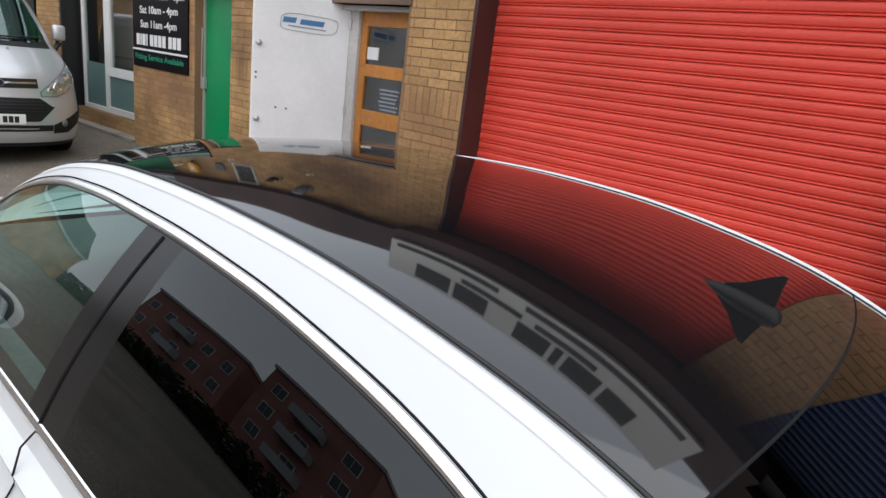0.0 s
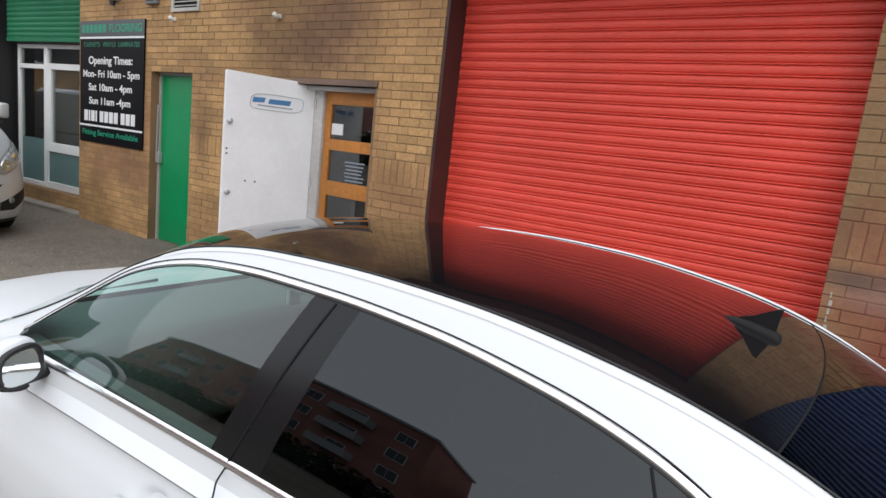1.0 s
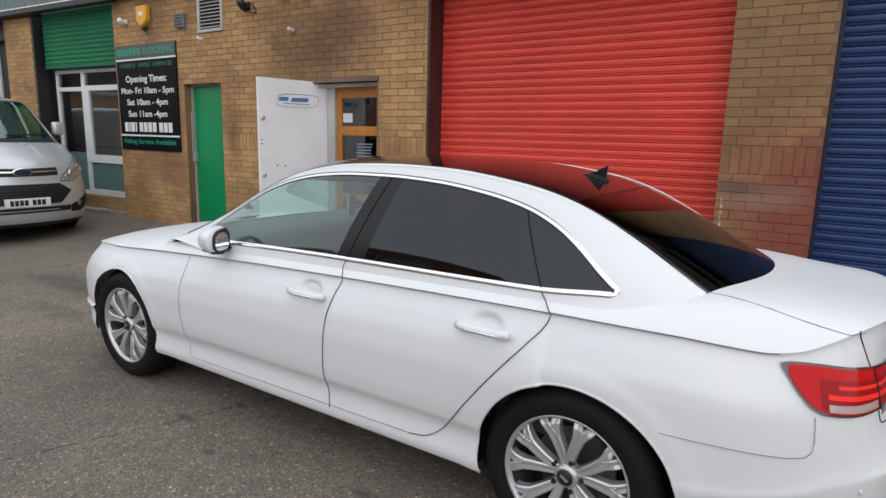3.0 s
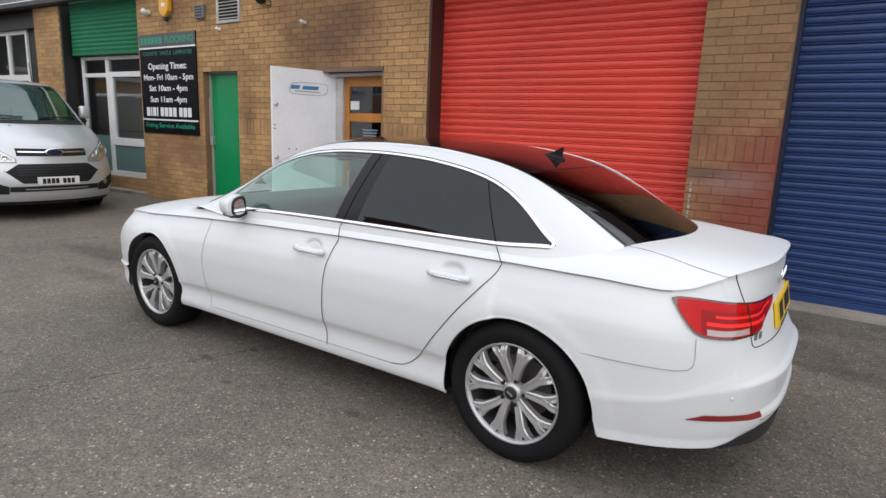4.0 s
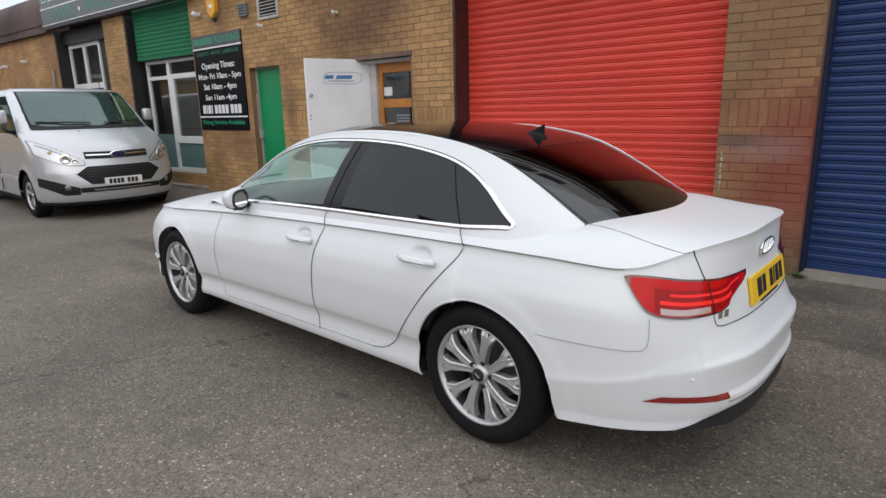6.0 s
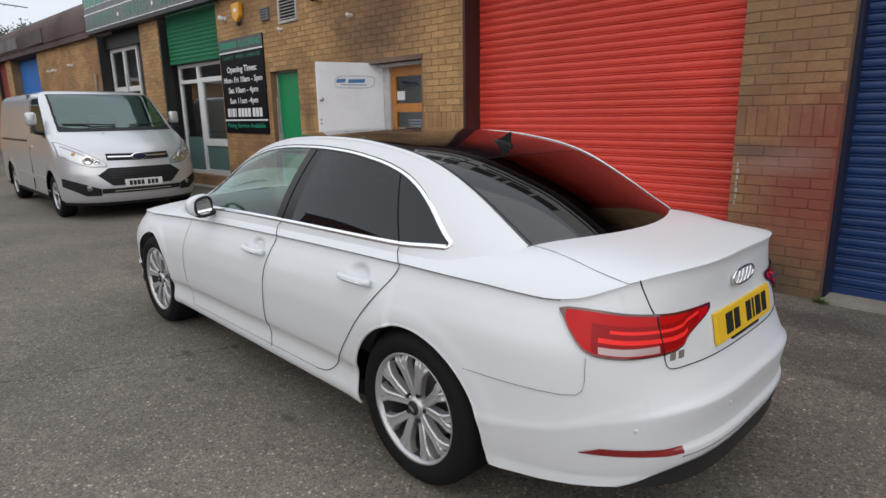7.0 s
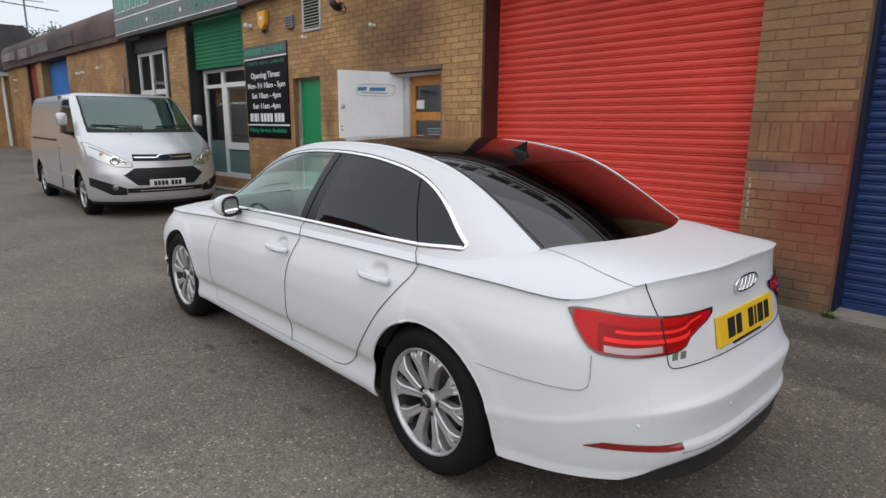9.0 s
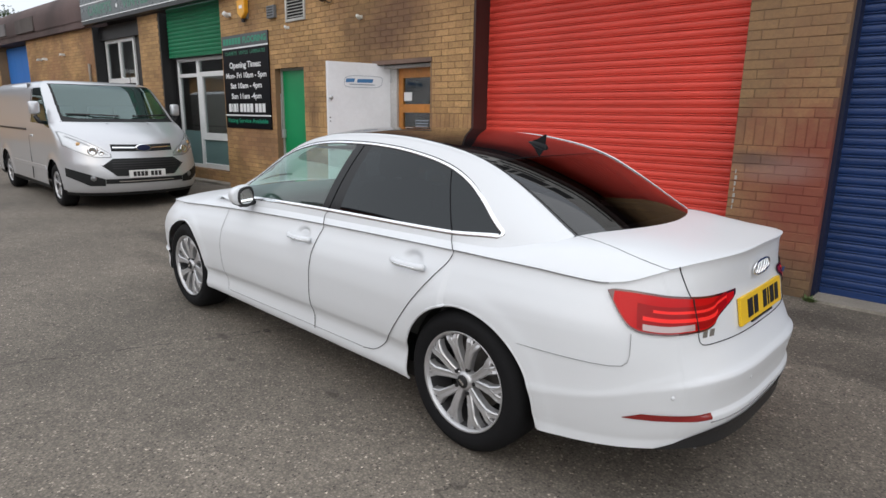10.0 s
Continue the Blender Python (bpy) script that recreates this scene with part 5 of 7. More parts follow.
def white_saloon():
    car = thing("car", "white four-door saloon car with gloss black roof and tinted rear windows", "car", at=(0, CAR_Y, 0))
    F, S, T = car_flank(), car_side(), car_top()
    hub = [(0.0, 0.327), (-2.82, 0.327)]
    arch = 0.354
    dlo = dlo_poly()
    # hollows behind the door handles
    for hx, hz in ((-1.265, 0.80), (-0.345, 0.818)):
        dx, dz = (F[..., 0] - hx) / 0.062, (F[..., 2] - hz) / 0.036
        F[..., 1] -= np.where(F[..., 1] > 0.6, 0.024 * np.exp(-(dx ** 2 + dz ** 2) ** 2), 0)
    D = car_deck(F)
    for hx, hz in hub:
        dx, dz = F[..., 0] - hx, F[..., 2] - hz
        under = (hx == 0) & (dx > 0) & (dz < 0)
        longer = np.where(hx == 0, np.where(dx > 0, 1.08, 0.985), 1.0)
        slant = np.where(under, -0.25 * dz, 0.0)
        dx = (dx - slant) / longer
        high = np.where(under, 0.0, dz)
        r = np.hypot(dx, high)
        k = np.where((np.abs(r - arch) < 0.0085) & (F[..., 1] > 0.6), arch / np.maximum(r, 1e-6), 1.0)
        F[..., 0] = hx + dx * k * longer + slant
        F[..., 2] = hz + np.where(under, dz, dz * k)
        # the arch's lip stands a little proud
        F[..., 1] += np.where((F[..., 1] > 0.6) & (r >= arch - 0.0085), 0.006 / (1 + np.exp(np.clip((r - arch - 0.062) / 0.010, -40, 40))) - 0.002, 0)
    fc, sc, dc = centres(F), centres(S), centres(D)
    fx, fs, fz = fc[..., 0], fc[..., 1], fc[..., 2]
    hole = np.zeros(fx.shape, bool)
    for hx, hz in hub:
        under = (hx == 0) & (fx > hx) & (fz < hz)
        hole |= (np.hypot((fx - hx - np.where(under, 0.25 * (hz - fz), 0.0)) / np.where(hx == 0, np.where(fx > hx, 1.08, 0.985), 1.0), np.where(under, 0.0, fz - hz)) < arch) & (fs > 0.6)
    FG = ([0.25, 0.32, 0.61, 0.85], [-2.14, -2.15, -2.205, -2.205])
    MG = ([0.27, 0.30, 0.50, 0.69, 0.80, 0.885, 0.95], [-1.105, -1.11, -1.135, -1.13, -1.112, -1.09, -1.105])
    RG = ([0.300, 0.306, 0.325, 0.36, 0.42, 0.50, 0.59, 0.68, 0.78, 0.87, 0.90, 0.96], [-0.70, -0.62, -0.565, -0.515, -0.463, -0.405, -0.335, -0.262, -0.178, -0.112, -0.105, -0.172])
    lid = (fx > 0.7) & (fz > 0.655) & (fs < np.interp(fz, [0.66, 0.735, 0.84, 0.955], [0.50, 0.505, 0.48, 0.585]))
    rear_bumper = (fx > 0.30) & (fz < np.interp(fx, [0.3, 0.36, 0.68, 0.72, 0.8], [0.575, 0.58, 0.62, 0.66, 0.73]))
    sill = (fz < np.interp(fx, [-2.4, -0.5], [0.29, 0.305])) & (fx > -2.4) & (fx < 0.2)
    fdoor = (fx > np.interp(fz, *FG)) & (fx < np.interp(fz, *MG)) & ~sill
    rdoor = (fx >= np.interp(fz, *MG)) & (fx < np.interp(fz, *RG)) & ~sill & (fz > 0.29)
    nose = (fx < -2.9) & (fz < np.interp(fx, [-3.7, -3.3, -2.9], [0.70, 0.68, 0.6]))
    NF, NS, ND = grid_normals(F), grid_normals(S), grid_normals(D)
    for n, G in ((NF, F), (NS, S), (ND, D)):
        if np.sum(n * (G - np.array([-1.4, 0, 0.5]))) < 0:
            n *= -1
    xm = np.linspace(-2.5, 0.45, 240)

    def line(name, pts, r, side, material=GAP, closed=False, label="", sides=6):
        return part(name, tube([(p[0], side * p[1], p[2]) for p in pts], r, sides, closed=closed), material, car, label, True)

    def band(name, lo, hi, x0, x1, out, side, material, label=""):
        """A flat strip along the window line with turned-down edges."""
        xs = np.linspace(x0, x1, 120)
        P = np.zeros((len(xs), 5, 3))
        for i, x in enumerate(xs):
            a, b = lo(x), hi(x)
            for j, (q, o) in enumerate(((0, 0.0), (0.08, out * 0.8), (0.5, out * 1.25), (0.92, out * 0.8), (1, 0.0))):
                P[i, j] = side_point(x, a + (b - a) * q, o)
        N = grid_normals(P)
        if np.sum(N[..., 1]) < 0:
            N = -N
        P[..., 1] *= side
        N[..., 1] *= side
        return patch(name, P, N, np.ones((len(xs) - 1, 4), bool), material, car, label)

    def skin(name, fn, a0, a1, lo, hi, out, side, material, n=60, k=12, label=""):
        """A cleanly edged patch laid on the rear skin between two curves."""
        aa = np.linspace(a0, a1, n)
        P = np.array([[tuple(fn(a, lo(a) + (hi(a) - lo(a)) * j / (k - 1), out)) for j in range(k)] for a in aa])
        N = grid_normals(P)
        if np.sum(N[..., 0] + N[..., 1]) < 0:
            N = -N
        P[..., 1] *= side
        N[..., 1] *= side
        return patch(name, P, N, np.ones((n - 1, k - 1), bool), material, car, label)

    for side in (-1, 1):
        m = np.array([1, side, 1])

        def panel(name, P, N, keep, material, label=""):
            return patch(name, P * m, N * m, keep, material, car, label)

        rest = ~hole
        for name, keep in (("rear_bumper", rear_bumper), ("boot_lid_face", lid), ("front_door", fdoor), ("rear_door", rdoor), ("sill", sill), ("front_bumper", nose)):
            panel(name, F, NF, keep & rest, WHITE_PAINT)
            rest = rest & ~keep
        panel("front_wing", F, NF, rest & (fx < -1.5), WHITE_PAINT)
        panel("rear_wing", F, NF, rest & (fx >= -1.5), WHITE_PAINT)
        dx, ds = dc[..., 0], dc[..., 1]
        cabin = (dx > -2.45) & (dx < np.interp(ds, [0, 0.3, 0.55], [0.42, 0.39, 0.32])) & (ds < tab(dx, BELT_S) - 0.012)
        bonnet = (dx < -2.2) & (ds < 0.80) & (dx < np.interp(ds, [0, 0.7, 0.8], [-2.45, -2.25, -2.2]))
        boot = (dx > 0.38) & (ds < 0.575)
        panel("bonnet", D, ND, bonnet & ~cabin, WHITE_PAINT)
        panel("boot_lid", D, ND, boot & ~cabin, WHITE_PAINT)
        panel("shoulder", D, ND, ~bonnet & ~boot & ~cabin, WHITE_PAINT)
        sx, sz = sc[..., 0], sc[..., 2]
        win = inside(sx, sz, dlo)
        col = np.repeat(((SIDE_X[:-1] + SIDE_X[1:]) / 2)[:, None], sx.shape[1], axis=1)
        bp0, bp1, cp0, cp1 = -1.17, -1.01, -0.165, -0.165
        panel("side_window", S, NS, win & (col <= bp0), GLASS, "clear greenish front side glass").visible_shadow = False
        panel("side_window", S, NS, win & (col >= bp1) & (col <= cp0), TINT, "dark tinted rear side glass")
        panel("quarter_window", S, NS, win & (col >= cp1), TINT, "dark tinted quarter glass")
        panel("pillar_cover", S, NS, win & (col > bp0) & (col < bp1), PILLAR, "black centre pillar cover")
        panel("roof_rail", S, NS, ~win, WHITE_PAINT)
        # window trims
        top = [side_point(x, float(soft(x, DLO_TOP, 0.06)), 0.003) for x in np.linspace(-2.16, 0.1, 80)]
        low = [side_point(x, float(soft(x, BELT_Z)) + 0.010, 0.004) for x in np.linspace(-2.14, 0.1, 50)]
        band("window_trim", lambda x: float(soft(x, DLO_TOP, 0.06)) - 0.003, lambda x: min(float(soft(x, DLO_TOP, 0.06)) + 0.009 + 0.007 * max(0.0, min(1.0, (x + 0.3) / 0.3)), float(soft(x, EDGE_Z)) - 0.002), -2.16, 0.086, 0.004, side, TRIM_CHROME, "satin chrome window trim")
        band("window_trim", lambda x: float(soft(x, BELT_Z)) - 0.004, lambda x: float(soft(x, BELT_Z)) + 0.017, -2.13, 0.077, 0.004, side, TRIM_CHROME, "satin chrome waist trim")
        seal = [side_point(x, min(float(soft(x, DLO_TOP, 0.06)) + 0.0115, float(soft(x, EDGE_Z)) - 0.001), 0.0005) for x in np.linspace(-2.14, 0.07, 90)]
        line("roof_seal", seal, 0.0018, side, GAP)
        inner = [side_point(x, float(soft(x, DLO_TOP, 0.06)) - 0.006, 0.0) for x in np.linspace(-2.10, 0.07, 90)]
        line("glass_seal", inner, 0.0022, side, TRIM)
        # rounded chrome corner at the rear end of the window line
        C = np.array([[side_point(0.0767 + r * math.cos(q), 0.994 + r * math.sin(q), o) for r, o in ((0.007, 0.001), (0.009, 0.004), (0.014, 0.005), (0.019, 0.004), (0.0215, 0.0))] for q in np.linspace(radians(-92), radians(58), 16)])
        CN = grid_normals(C)
        if np.sum(CN[..., 1]) < 0:
            CN = -CN
        panel("window_trim", C, CN, np.ones((15, 4), bool), TRIM_CHROME, "rounded satin chrome corner")
        for pts in ([(-1.105, 0.95), (-0.982, 1.310)], [(-0.168, 0.965), (-0.300, 1.226)]):
            (x0, z0), (x1, z1) = pts
            line("pillar_seam", [side_point(x0 + (x1 - x0) * t / 10, z0 + (z1 - z0) * t / 10, 0.001) for t in range(11)], 0.0028, side, GAP)
        # shut lines
        for g, z0, z1 in ((FG, 0.29, 0.843), (MG, 0.29, 0.886), (RG, 0.302, 0.904)):
            line("shut_line", [flank_point(float(tab(z, list(zip(*g)))), z, -0.0008) for z in np.linspace(z0, z1, 60)], 0.0013 if g is FG else 0.0018, side, FINE_SEAM if g is FG else GAP)
        for g, z0, z1 in ((MG, 0.886, 0.95), (RG, 0.904, 0.955)):
            xa, xb = float(np.interp(z0, *g)), float(np.interp(z1, *g))
            pa, pb = flank_point(xa, z0 - 0.001), Vector(side_point(xb, z1))
            line("shut_line", [pa, pa.lerp(pb, 0.5) + Vector((0, 0.006, 0.012)), pb], 0.0020, side)
        line("shut_line", [flank_point(x, float(np.interp(x, [-2.4, -0.5], [0.29, 0.305])), -0.001) for x in np.linspace(-2.13, -0.68, 40)], 0.0015, side, CREASE)
        # thin grey bar draws the shade line under the shoulder crease
        line("crease_line", [flank_point(x, float(crease_z(x)) - 0.003, -0.0015) for x in np.linspace(-3.0, REAR_A, 90)] + [rear_point(sn, float(tab(sn, REAR_TOP)) - 0.003, -0.001) for sn in ((1 - c ** NR) ** (1 / NR) for c in np.linspace(0.03, 0.69, 30))], 0.0022, side, CREASE)
        line("shut_line", [rear_point(sn, z, 0.0008) for sn, z in [(0.984, 0.603), (0.965, 0.600), (0.94, 0.596), (0.91, 0.592), (0.875, 0.590), (0.850, 0.595), (0.838, 0.610), (0.832, 0.64), (0.830, 0.68), (0.828, 0.715)]], 0.0012, side, CREASE)
        # boot lid outline
        line("shut_line", [(x, s, deck_z(D, x, s)) for x, s in ((x, 0.552 + 0.033 * (x - 0.33) / 0.47) for x in np.linspace(0.33, 0.80, 30))], 0.0014, side, CREASE)
        line("shut_line", [rear_point(sn, z, 0.0) for sn, z in [(0.69, 0.952), (0.68, 0.93), (0.64, 0.87), (0.61, 0.83)]], 0.0024, side)
        line("shut_line", [rear_point(sn, z, 0.0012) for sn, z in [(0.585, 0.706), (0.583, 0.69), (0.578, 0.672), (0.565, 0.662), (0.545, 0.658)] + [(q, 0.6565) for q in np.linspace(0.52, 0.0, 24)]], 0.0018, side)
        # rear light
        zt = lambda a: float(tab(a, [(0.31, 0.838), (0.5, 0.836), (0.7, 0.848), (0.87, 0.864), (0.885, 0.858)]))
        zb = lambda a: float(tab(a, [(0.31, 0.818), (0.335, 0.803), (0.42, 0.772), (0.47, 0.748), (0.49, 0.727), (0.56, 0.711), (0.70, 0.709), (0.80, 0.719), (0.83, 0.735), (0.85, 0.765), (0.885, 0.853)]))
        skin("tail_light", rear_point, 0.31, 0.885, zb, zt, 0.006, side, TAIL_DARK, 70, 14, "dark red rear light cluster")
        skin("light_lens", rear_point, 0.335, 0.872, lambda a: zb(a) + 0.008, lambda a: zt(a) - 0.008, 0.008, side, TAIL, 70, 14, "red light lens")
        mid = lambda a: (zt(a) + zb(a)) / 2
        skin("light_bowl", rear_point, 0.40, 0.815, lambda a: zb(a) + 0.013, lambda a: mid(a) + 0.030, 0.0088, side, TAIL_DEEP, 50, 8, "deep red lamp bowl")
        skin("light_strip", rear_point, 0.40, 0.77, lambda a: mid(a) + 0.006, lambda a: mid(a) + 0.016, 0.0095, side, TAIL_BRIGHT, 40, 4, "bright red light strip")
        skin("light_strip", rear_point, 0.47, 0.80, lambda a: mid(a) - 0.024, lambda a: mid(a) - 0.010, 0.0098, side, TAIL_BRIGHT, 40, 4, "bright red light strip")
        skin("reverse_lens", rear_point, 0.61, 0.80, lambda a: zb(a) + 0.012, lambda a: zb(a) + 0.034, 0.0098, side, CLEAR_LENS, 40, 4, "clear reversing light lens")
        line("light_seam", [rear_point(0.59 + 0.02 * t, 0.710 + 0.122 * t, 0.009) for t in np.linspace(0, 1, 8)], 0.003, side, DARK)
        # bumper fittings
        skin("reflector", rear_point, 0.55, 0.85, lambda a: 0.376 + 0.085 * max(0, (a - 0.62)), lambda a: 0.376 + 0.025 * min(1, 0.15 + (0.85 - a) / 0.05) + 0.085 * max(0, (a - 0.62)), 0.004, side, REFLECTOR, 30, 4, "slim dark red bumper reflector")
        skin("diffuser", rear_point, 0.0, 0.76, lambda a: rear_low(a, 0.9) + 0.001, lambda a: float(tab(a, [(0, 0.338), (0.3, 0.338), (0.5, 0.332), (0.6, 0.315), (0.7, 0.283), (0.76, 0.267)])), 0.004, side, TRIM, 60, 8, "black lower rear bumper")
        # grey bar painted in as the shade of the lower bumper crease
        line("bumper_crease", [rear_point(a, 0.372 - 0.02 * a, 0.0) for a in np.linspace(0, 0.55, 20)], 0.003, side, CREASE)
        for a, z in ((0.28, 0.49), (0.72, 0.48)):
            p = rear_point(a, z, 0.002)
            part("parking_sensor", lathe([(0.0, 0.0005), (0.007, 0.0005), (0.0085, 0.003)], 16, m=pose(p.x, side * p.y, z, 0, 0, 90 if a < 0.5 else 90 + side * 42)), WHITE_PAINT, car, "", True)
        pe = rear_point(0.56, 0.285)
        part("exhaust", tube([(pe.x - 0.17, side * pe.y, 0.272), (pe.x - 0.012, side * pe.y, 0.266)], 0.036, 20, flat=0.75), ALLOY, car, "chrome exhaust tip", True)
        part("exhaust_bore", tube([(pe.x - 0.02, side * pe.y, 0.266), (pe.x - 0.0105, side * pe.y, 0.266)], 0.030, 20, flat=0.75), DARK, car)
        # handles
        for hx, hz in ((-1.265, 0.795), (-0.345, 0.812)):
            pts = []
            for t in np.linspace(-1, 1, 13):
                x = hx + 0.112 * t
                pts.append(flank_point(x, hz - 0.012 * t * 0.0 - 0.006, 0.012 + 0.022 * (1 - t ** 4)))
            line("door_handle", pts, 0.0155, side, WHITE_PAINT, sides=12, label="body-coloured door handle")
            line("handle_trim", [p + Vector((0, 0.0145, -0.002)) for p in pts[2:-2]], 0.0035, side, TRIM_CHROME)
        # rolled lips, wheel housings
        for hx, hz in hub:
            lip = []
            for q in np.linspace(-0.18, math.pi + 0.26, 90):
                x = hx + arch * math.cos(q) * ((1.08 if math.cos(q) > 0 else 0.985) if hx == 0 else 1.0)
                z = hz + arch * math.sin(q)
                if hx == 0 and q < 0:
                    x = arch * 1.08 + 0.25 * (hz - z)
                if x > REAR_A:
                    c = min((x - REAR_A) / (float(rear_reach(float(ledge(z, 0.97)), 0.97)) - REAR_A), 0.99)
                    p = rear_point((1 - c ** NR) ** (1 / NR), max(z, 0.26), 0.0)
                    lip.append((x, p.y - 0.003, z))
                elif x > FRONT_A:
                    p = flank_point(x, z, -0.003)
                    lip.append((x, p.y, z))
            line("arch_lip", lip, 0.0065, side, WHITE_PAINT, sides=8)
        for hx, hz in hub:
            bm = bmesh.new()
            ring = [(arch + 0.004) * np.array([math.cos(t), math.sin(t)]) for t in np.linspace(-0.27, math.pi + 0.27, 40)]
            a = [bm.verts.new((hx + r[0], side * 0.80, hz + r[1])) for r in ring]
            b = [bm.verts.new((hx + r[0], side * 0.52, hz + r[1])) for r in ring]
            for k in range(39):
                bm.faces.new((a[k], a[k + 1], b[k + 1], b[k]))
            bm.faces.new(b)
            part("wheel_housing", bm, DARK, car)
        # door mirror
        mx, my, mz = -1.915, side * 0.875, 0.968
        face = lambda y, z: (my + side * 0.080 * y, mz + (0.060 if z < 0 else 0.076 - 0.030 * (y + 1) / 2) * z)
        bm = bmesh.new()
        bmesh.ops.create_uvsphere(bm, u_segments=32, v_segments=20, radius=1)
        for v in bm.verts:
            x, y, z = v.co
            y, z = math.copysign(abs(y) ** 0.75, y), math.copysign(abs(z) ** 0.75, z)
            if x > 0:
                x *= 0.22
            fy, fz = face(y, z)
            v.co = (mx + 0.105 * x + 0.04 + 0.32 * 0.080 * y, fy, fz)
        part("mirror_housing", bm, WHITE_PAINT, car, "white door mirror cap", True)
        oval = [(math.copysign(abs(math.cos(t)) ** 0.72, math.cos(t)), math.copysign(abs(math.sin(t)) ** 0.72, math.sin(t))) for t in np.linspace(0, math.tau, 40, endpoint=False)]
        part("mirror_rim", tube([(mx + 0.062 + 0.32 * 0.080 * (0.70 * y - 0.26), *face(0.70 * y - 0.26, 0.80 * z - 0.1)) for y, z in oval], 0.009, 8, closed=True), TRIM, car)
        part("mirror_base", tube([(mx - 0.025 + 0.075 * t, my - side * 0.005, mz - 0.060) for t in np.linspace(0, 1, 8)], 0.042, 12, flat=0.35), TRIM, car, "black underside of the door mirror", True)
        bm = bmesh.new()
        bm.faces.new([bm.verts.new((mx + 0.0665 + 0.32 * 0.080 * (0.68 * y - 0.26) - 0.006 * z, *face(0.68 * y - 0.26, 0.78 * z - 0.1))) for y, z in oval])
        part("mirror_glass", bm, mat("mirror_silver", (0.75, 0.8, 0.82), 0.02, metal=1.0) if "mirror_silver" not in bpy.data.materials else bpy.data.materials["mirror_silver"], car, "mirror glass")
        part("mirror_foot", tube([(mx - 0.005, side * 0.765, 0.915), (mx - 0.01, side * 0.81, 0.905), (mx, side * 0.87, 0.905)], 0.03, 10, flat=0.6), TRIM, car, "black mirror foot", True)
    # roof and screens
    NT = grid_normals(T)
    if NT[120, 45, 2] < 0:
        NT = -NT
    ex = np.repeat(((xm[:-1] + xm[1:]) / 2)[:, None], 90, axis=1)
    ws, rs = ex < -1.64, ex > -0.1
    patch("windscreen", T, NT, ws, GLASS, car, "clear windscreen").visible_shadow = False
    patch("roof_panel", T, NT, ~ws & ~rs, GLOSS_BLACK, car, "gloss black roof panel")
    patch("rear_window", T, NT, rs, SCREEN, car, "dark tinted rear screen")
    k = int(np.argmin(np.abs(xm + 0.1)))
    part("roof_seam", tube([tuple(T[k, j] - np.array([0, 0, 0.0012])) for j in range(0, 91, 3)], 0.0026, 6), GAP, car)
    for side in (0, 90):
        sg = -1 if side == 0 else 1
        lip = np.array([[T[i, side] + np.array([0, -sg * a, b]) for a, b in ((-0.006, -0.005), (0.0, 0.0018 if side == 0 else 0.004), (0.008, 0.0045 if side == 0 else 0.009), (0.016, 0.0035 if side == 0 else 0.0075), (0.019, -0.004))] for i in range(66, 232)])
        ln = grid_normals(lip)
        patch("roof_lip", lip, ln if ln[60, 2, 2] > 0 else -ln, np.ones((165, 4), bool), WHITE_PAINT, car)
        part("roof_strip", tube([tuple(T[i, 2 if side == 0 else 88]) for i in range(8, 232, 3)], 0.003, 6), TRIM, car, smooth=True)
    # shark-fin aerial
    bm = bmesh.new()
    rows = []
    for t in np.linspace(0, 1, 18):
        x = -0.318 + 0.125 * t
        half = float(tab(t, [(0, 0.003), (0.12, 0.011), (0.45, 0.0175), (0.85, 0.0165), (1.0, 0.012)]))
        high = float(tab(t, [(0, 0.002), (0.2, 0.011), (0.55, 0.020), (0.9, 0.022), (1.0, 0.014)]))
        z = float(soft(x, MID_Z)) - 0.002
        rows.append([bm.verts.new((x, half * math.cos(q), z + high * math.sin(q))) for q in np.linspace(math.pi, 0, 11)])
    for p, q in zip(rows, rows[1:]):
        for k in range(10):
            bm.faces.new((p[k], p[k + 1], q[k + 1], q[k]))
    bm.faces.new(rows[0])
    bm.faces.new(rows[-1][::-1])
    bmesh.ops.recalc_face_normals(bm, faces=bm.faces)
    fin = part("aerial_fin", bm, FIN, car, "black shark-fin aerial", True)
    bm = extrude_poly([(-0.285, 1.353), (-0.255, 1.363), (-0.226, 1.380), (-0.208, 1.389), (-0.199, 1.388), (-0.203, 1.367), (-0.206, 1.335), (-0.208, 1.316), (-0.27, 1.330)], 0.009, Matrix.Translation((0, -0.0045, 0)))
    for v in bm.verts:
        v.co.y *= 1.0 - 0.65 * max(0.0, (v.co.z - 1.345) / 0.044)
    part("fin_blade", bm, FIN, fin)
    # plate and badges
    tilt = pose(0.930, 0, 0.742, 0, -10.6, 0)
    plate = part("number_plate", box(-0.014, 0.0, -0.260, 0.260, -0.056, 0.056, 0.003, m=tilt), mat("yellow_plate", (0.8, 0.5, 0.015), 0.4), car, "yellow number plate with black characters")
    for y, w in ((-0.185, 0.060), (-0.110, 0.048), (0.005, 0.046), (0.066, 0.016), (0.098, 0.052), (0.165, 0.046)):
        part("plate_bar", box(0.0004, 0.002, y, y + w, -0.036, 0.038, m=tilt), BLACK, plate)
    part("plate_lip", box(-0.014, -0.002, -0.13, 0.13, -0.068, -0.058, 0.002, m=tilt), TRIM, plate)
    badge = part("badge", tube([(0.909, 0.098 * math.copysign(abs(math.cos(t)) ** 0.7, math.cos(t)), 0.885 + 0.030 * math.sin(t)) for t in np.linspace(0, math.tau, 36, endpoint=False)], 0.0055, 8, closed=True), CHROME, car, "chrome boot badge", True)
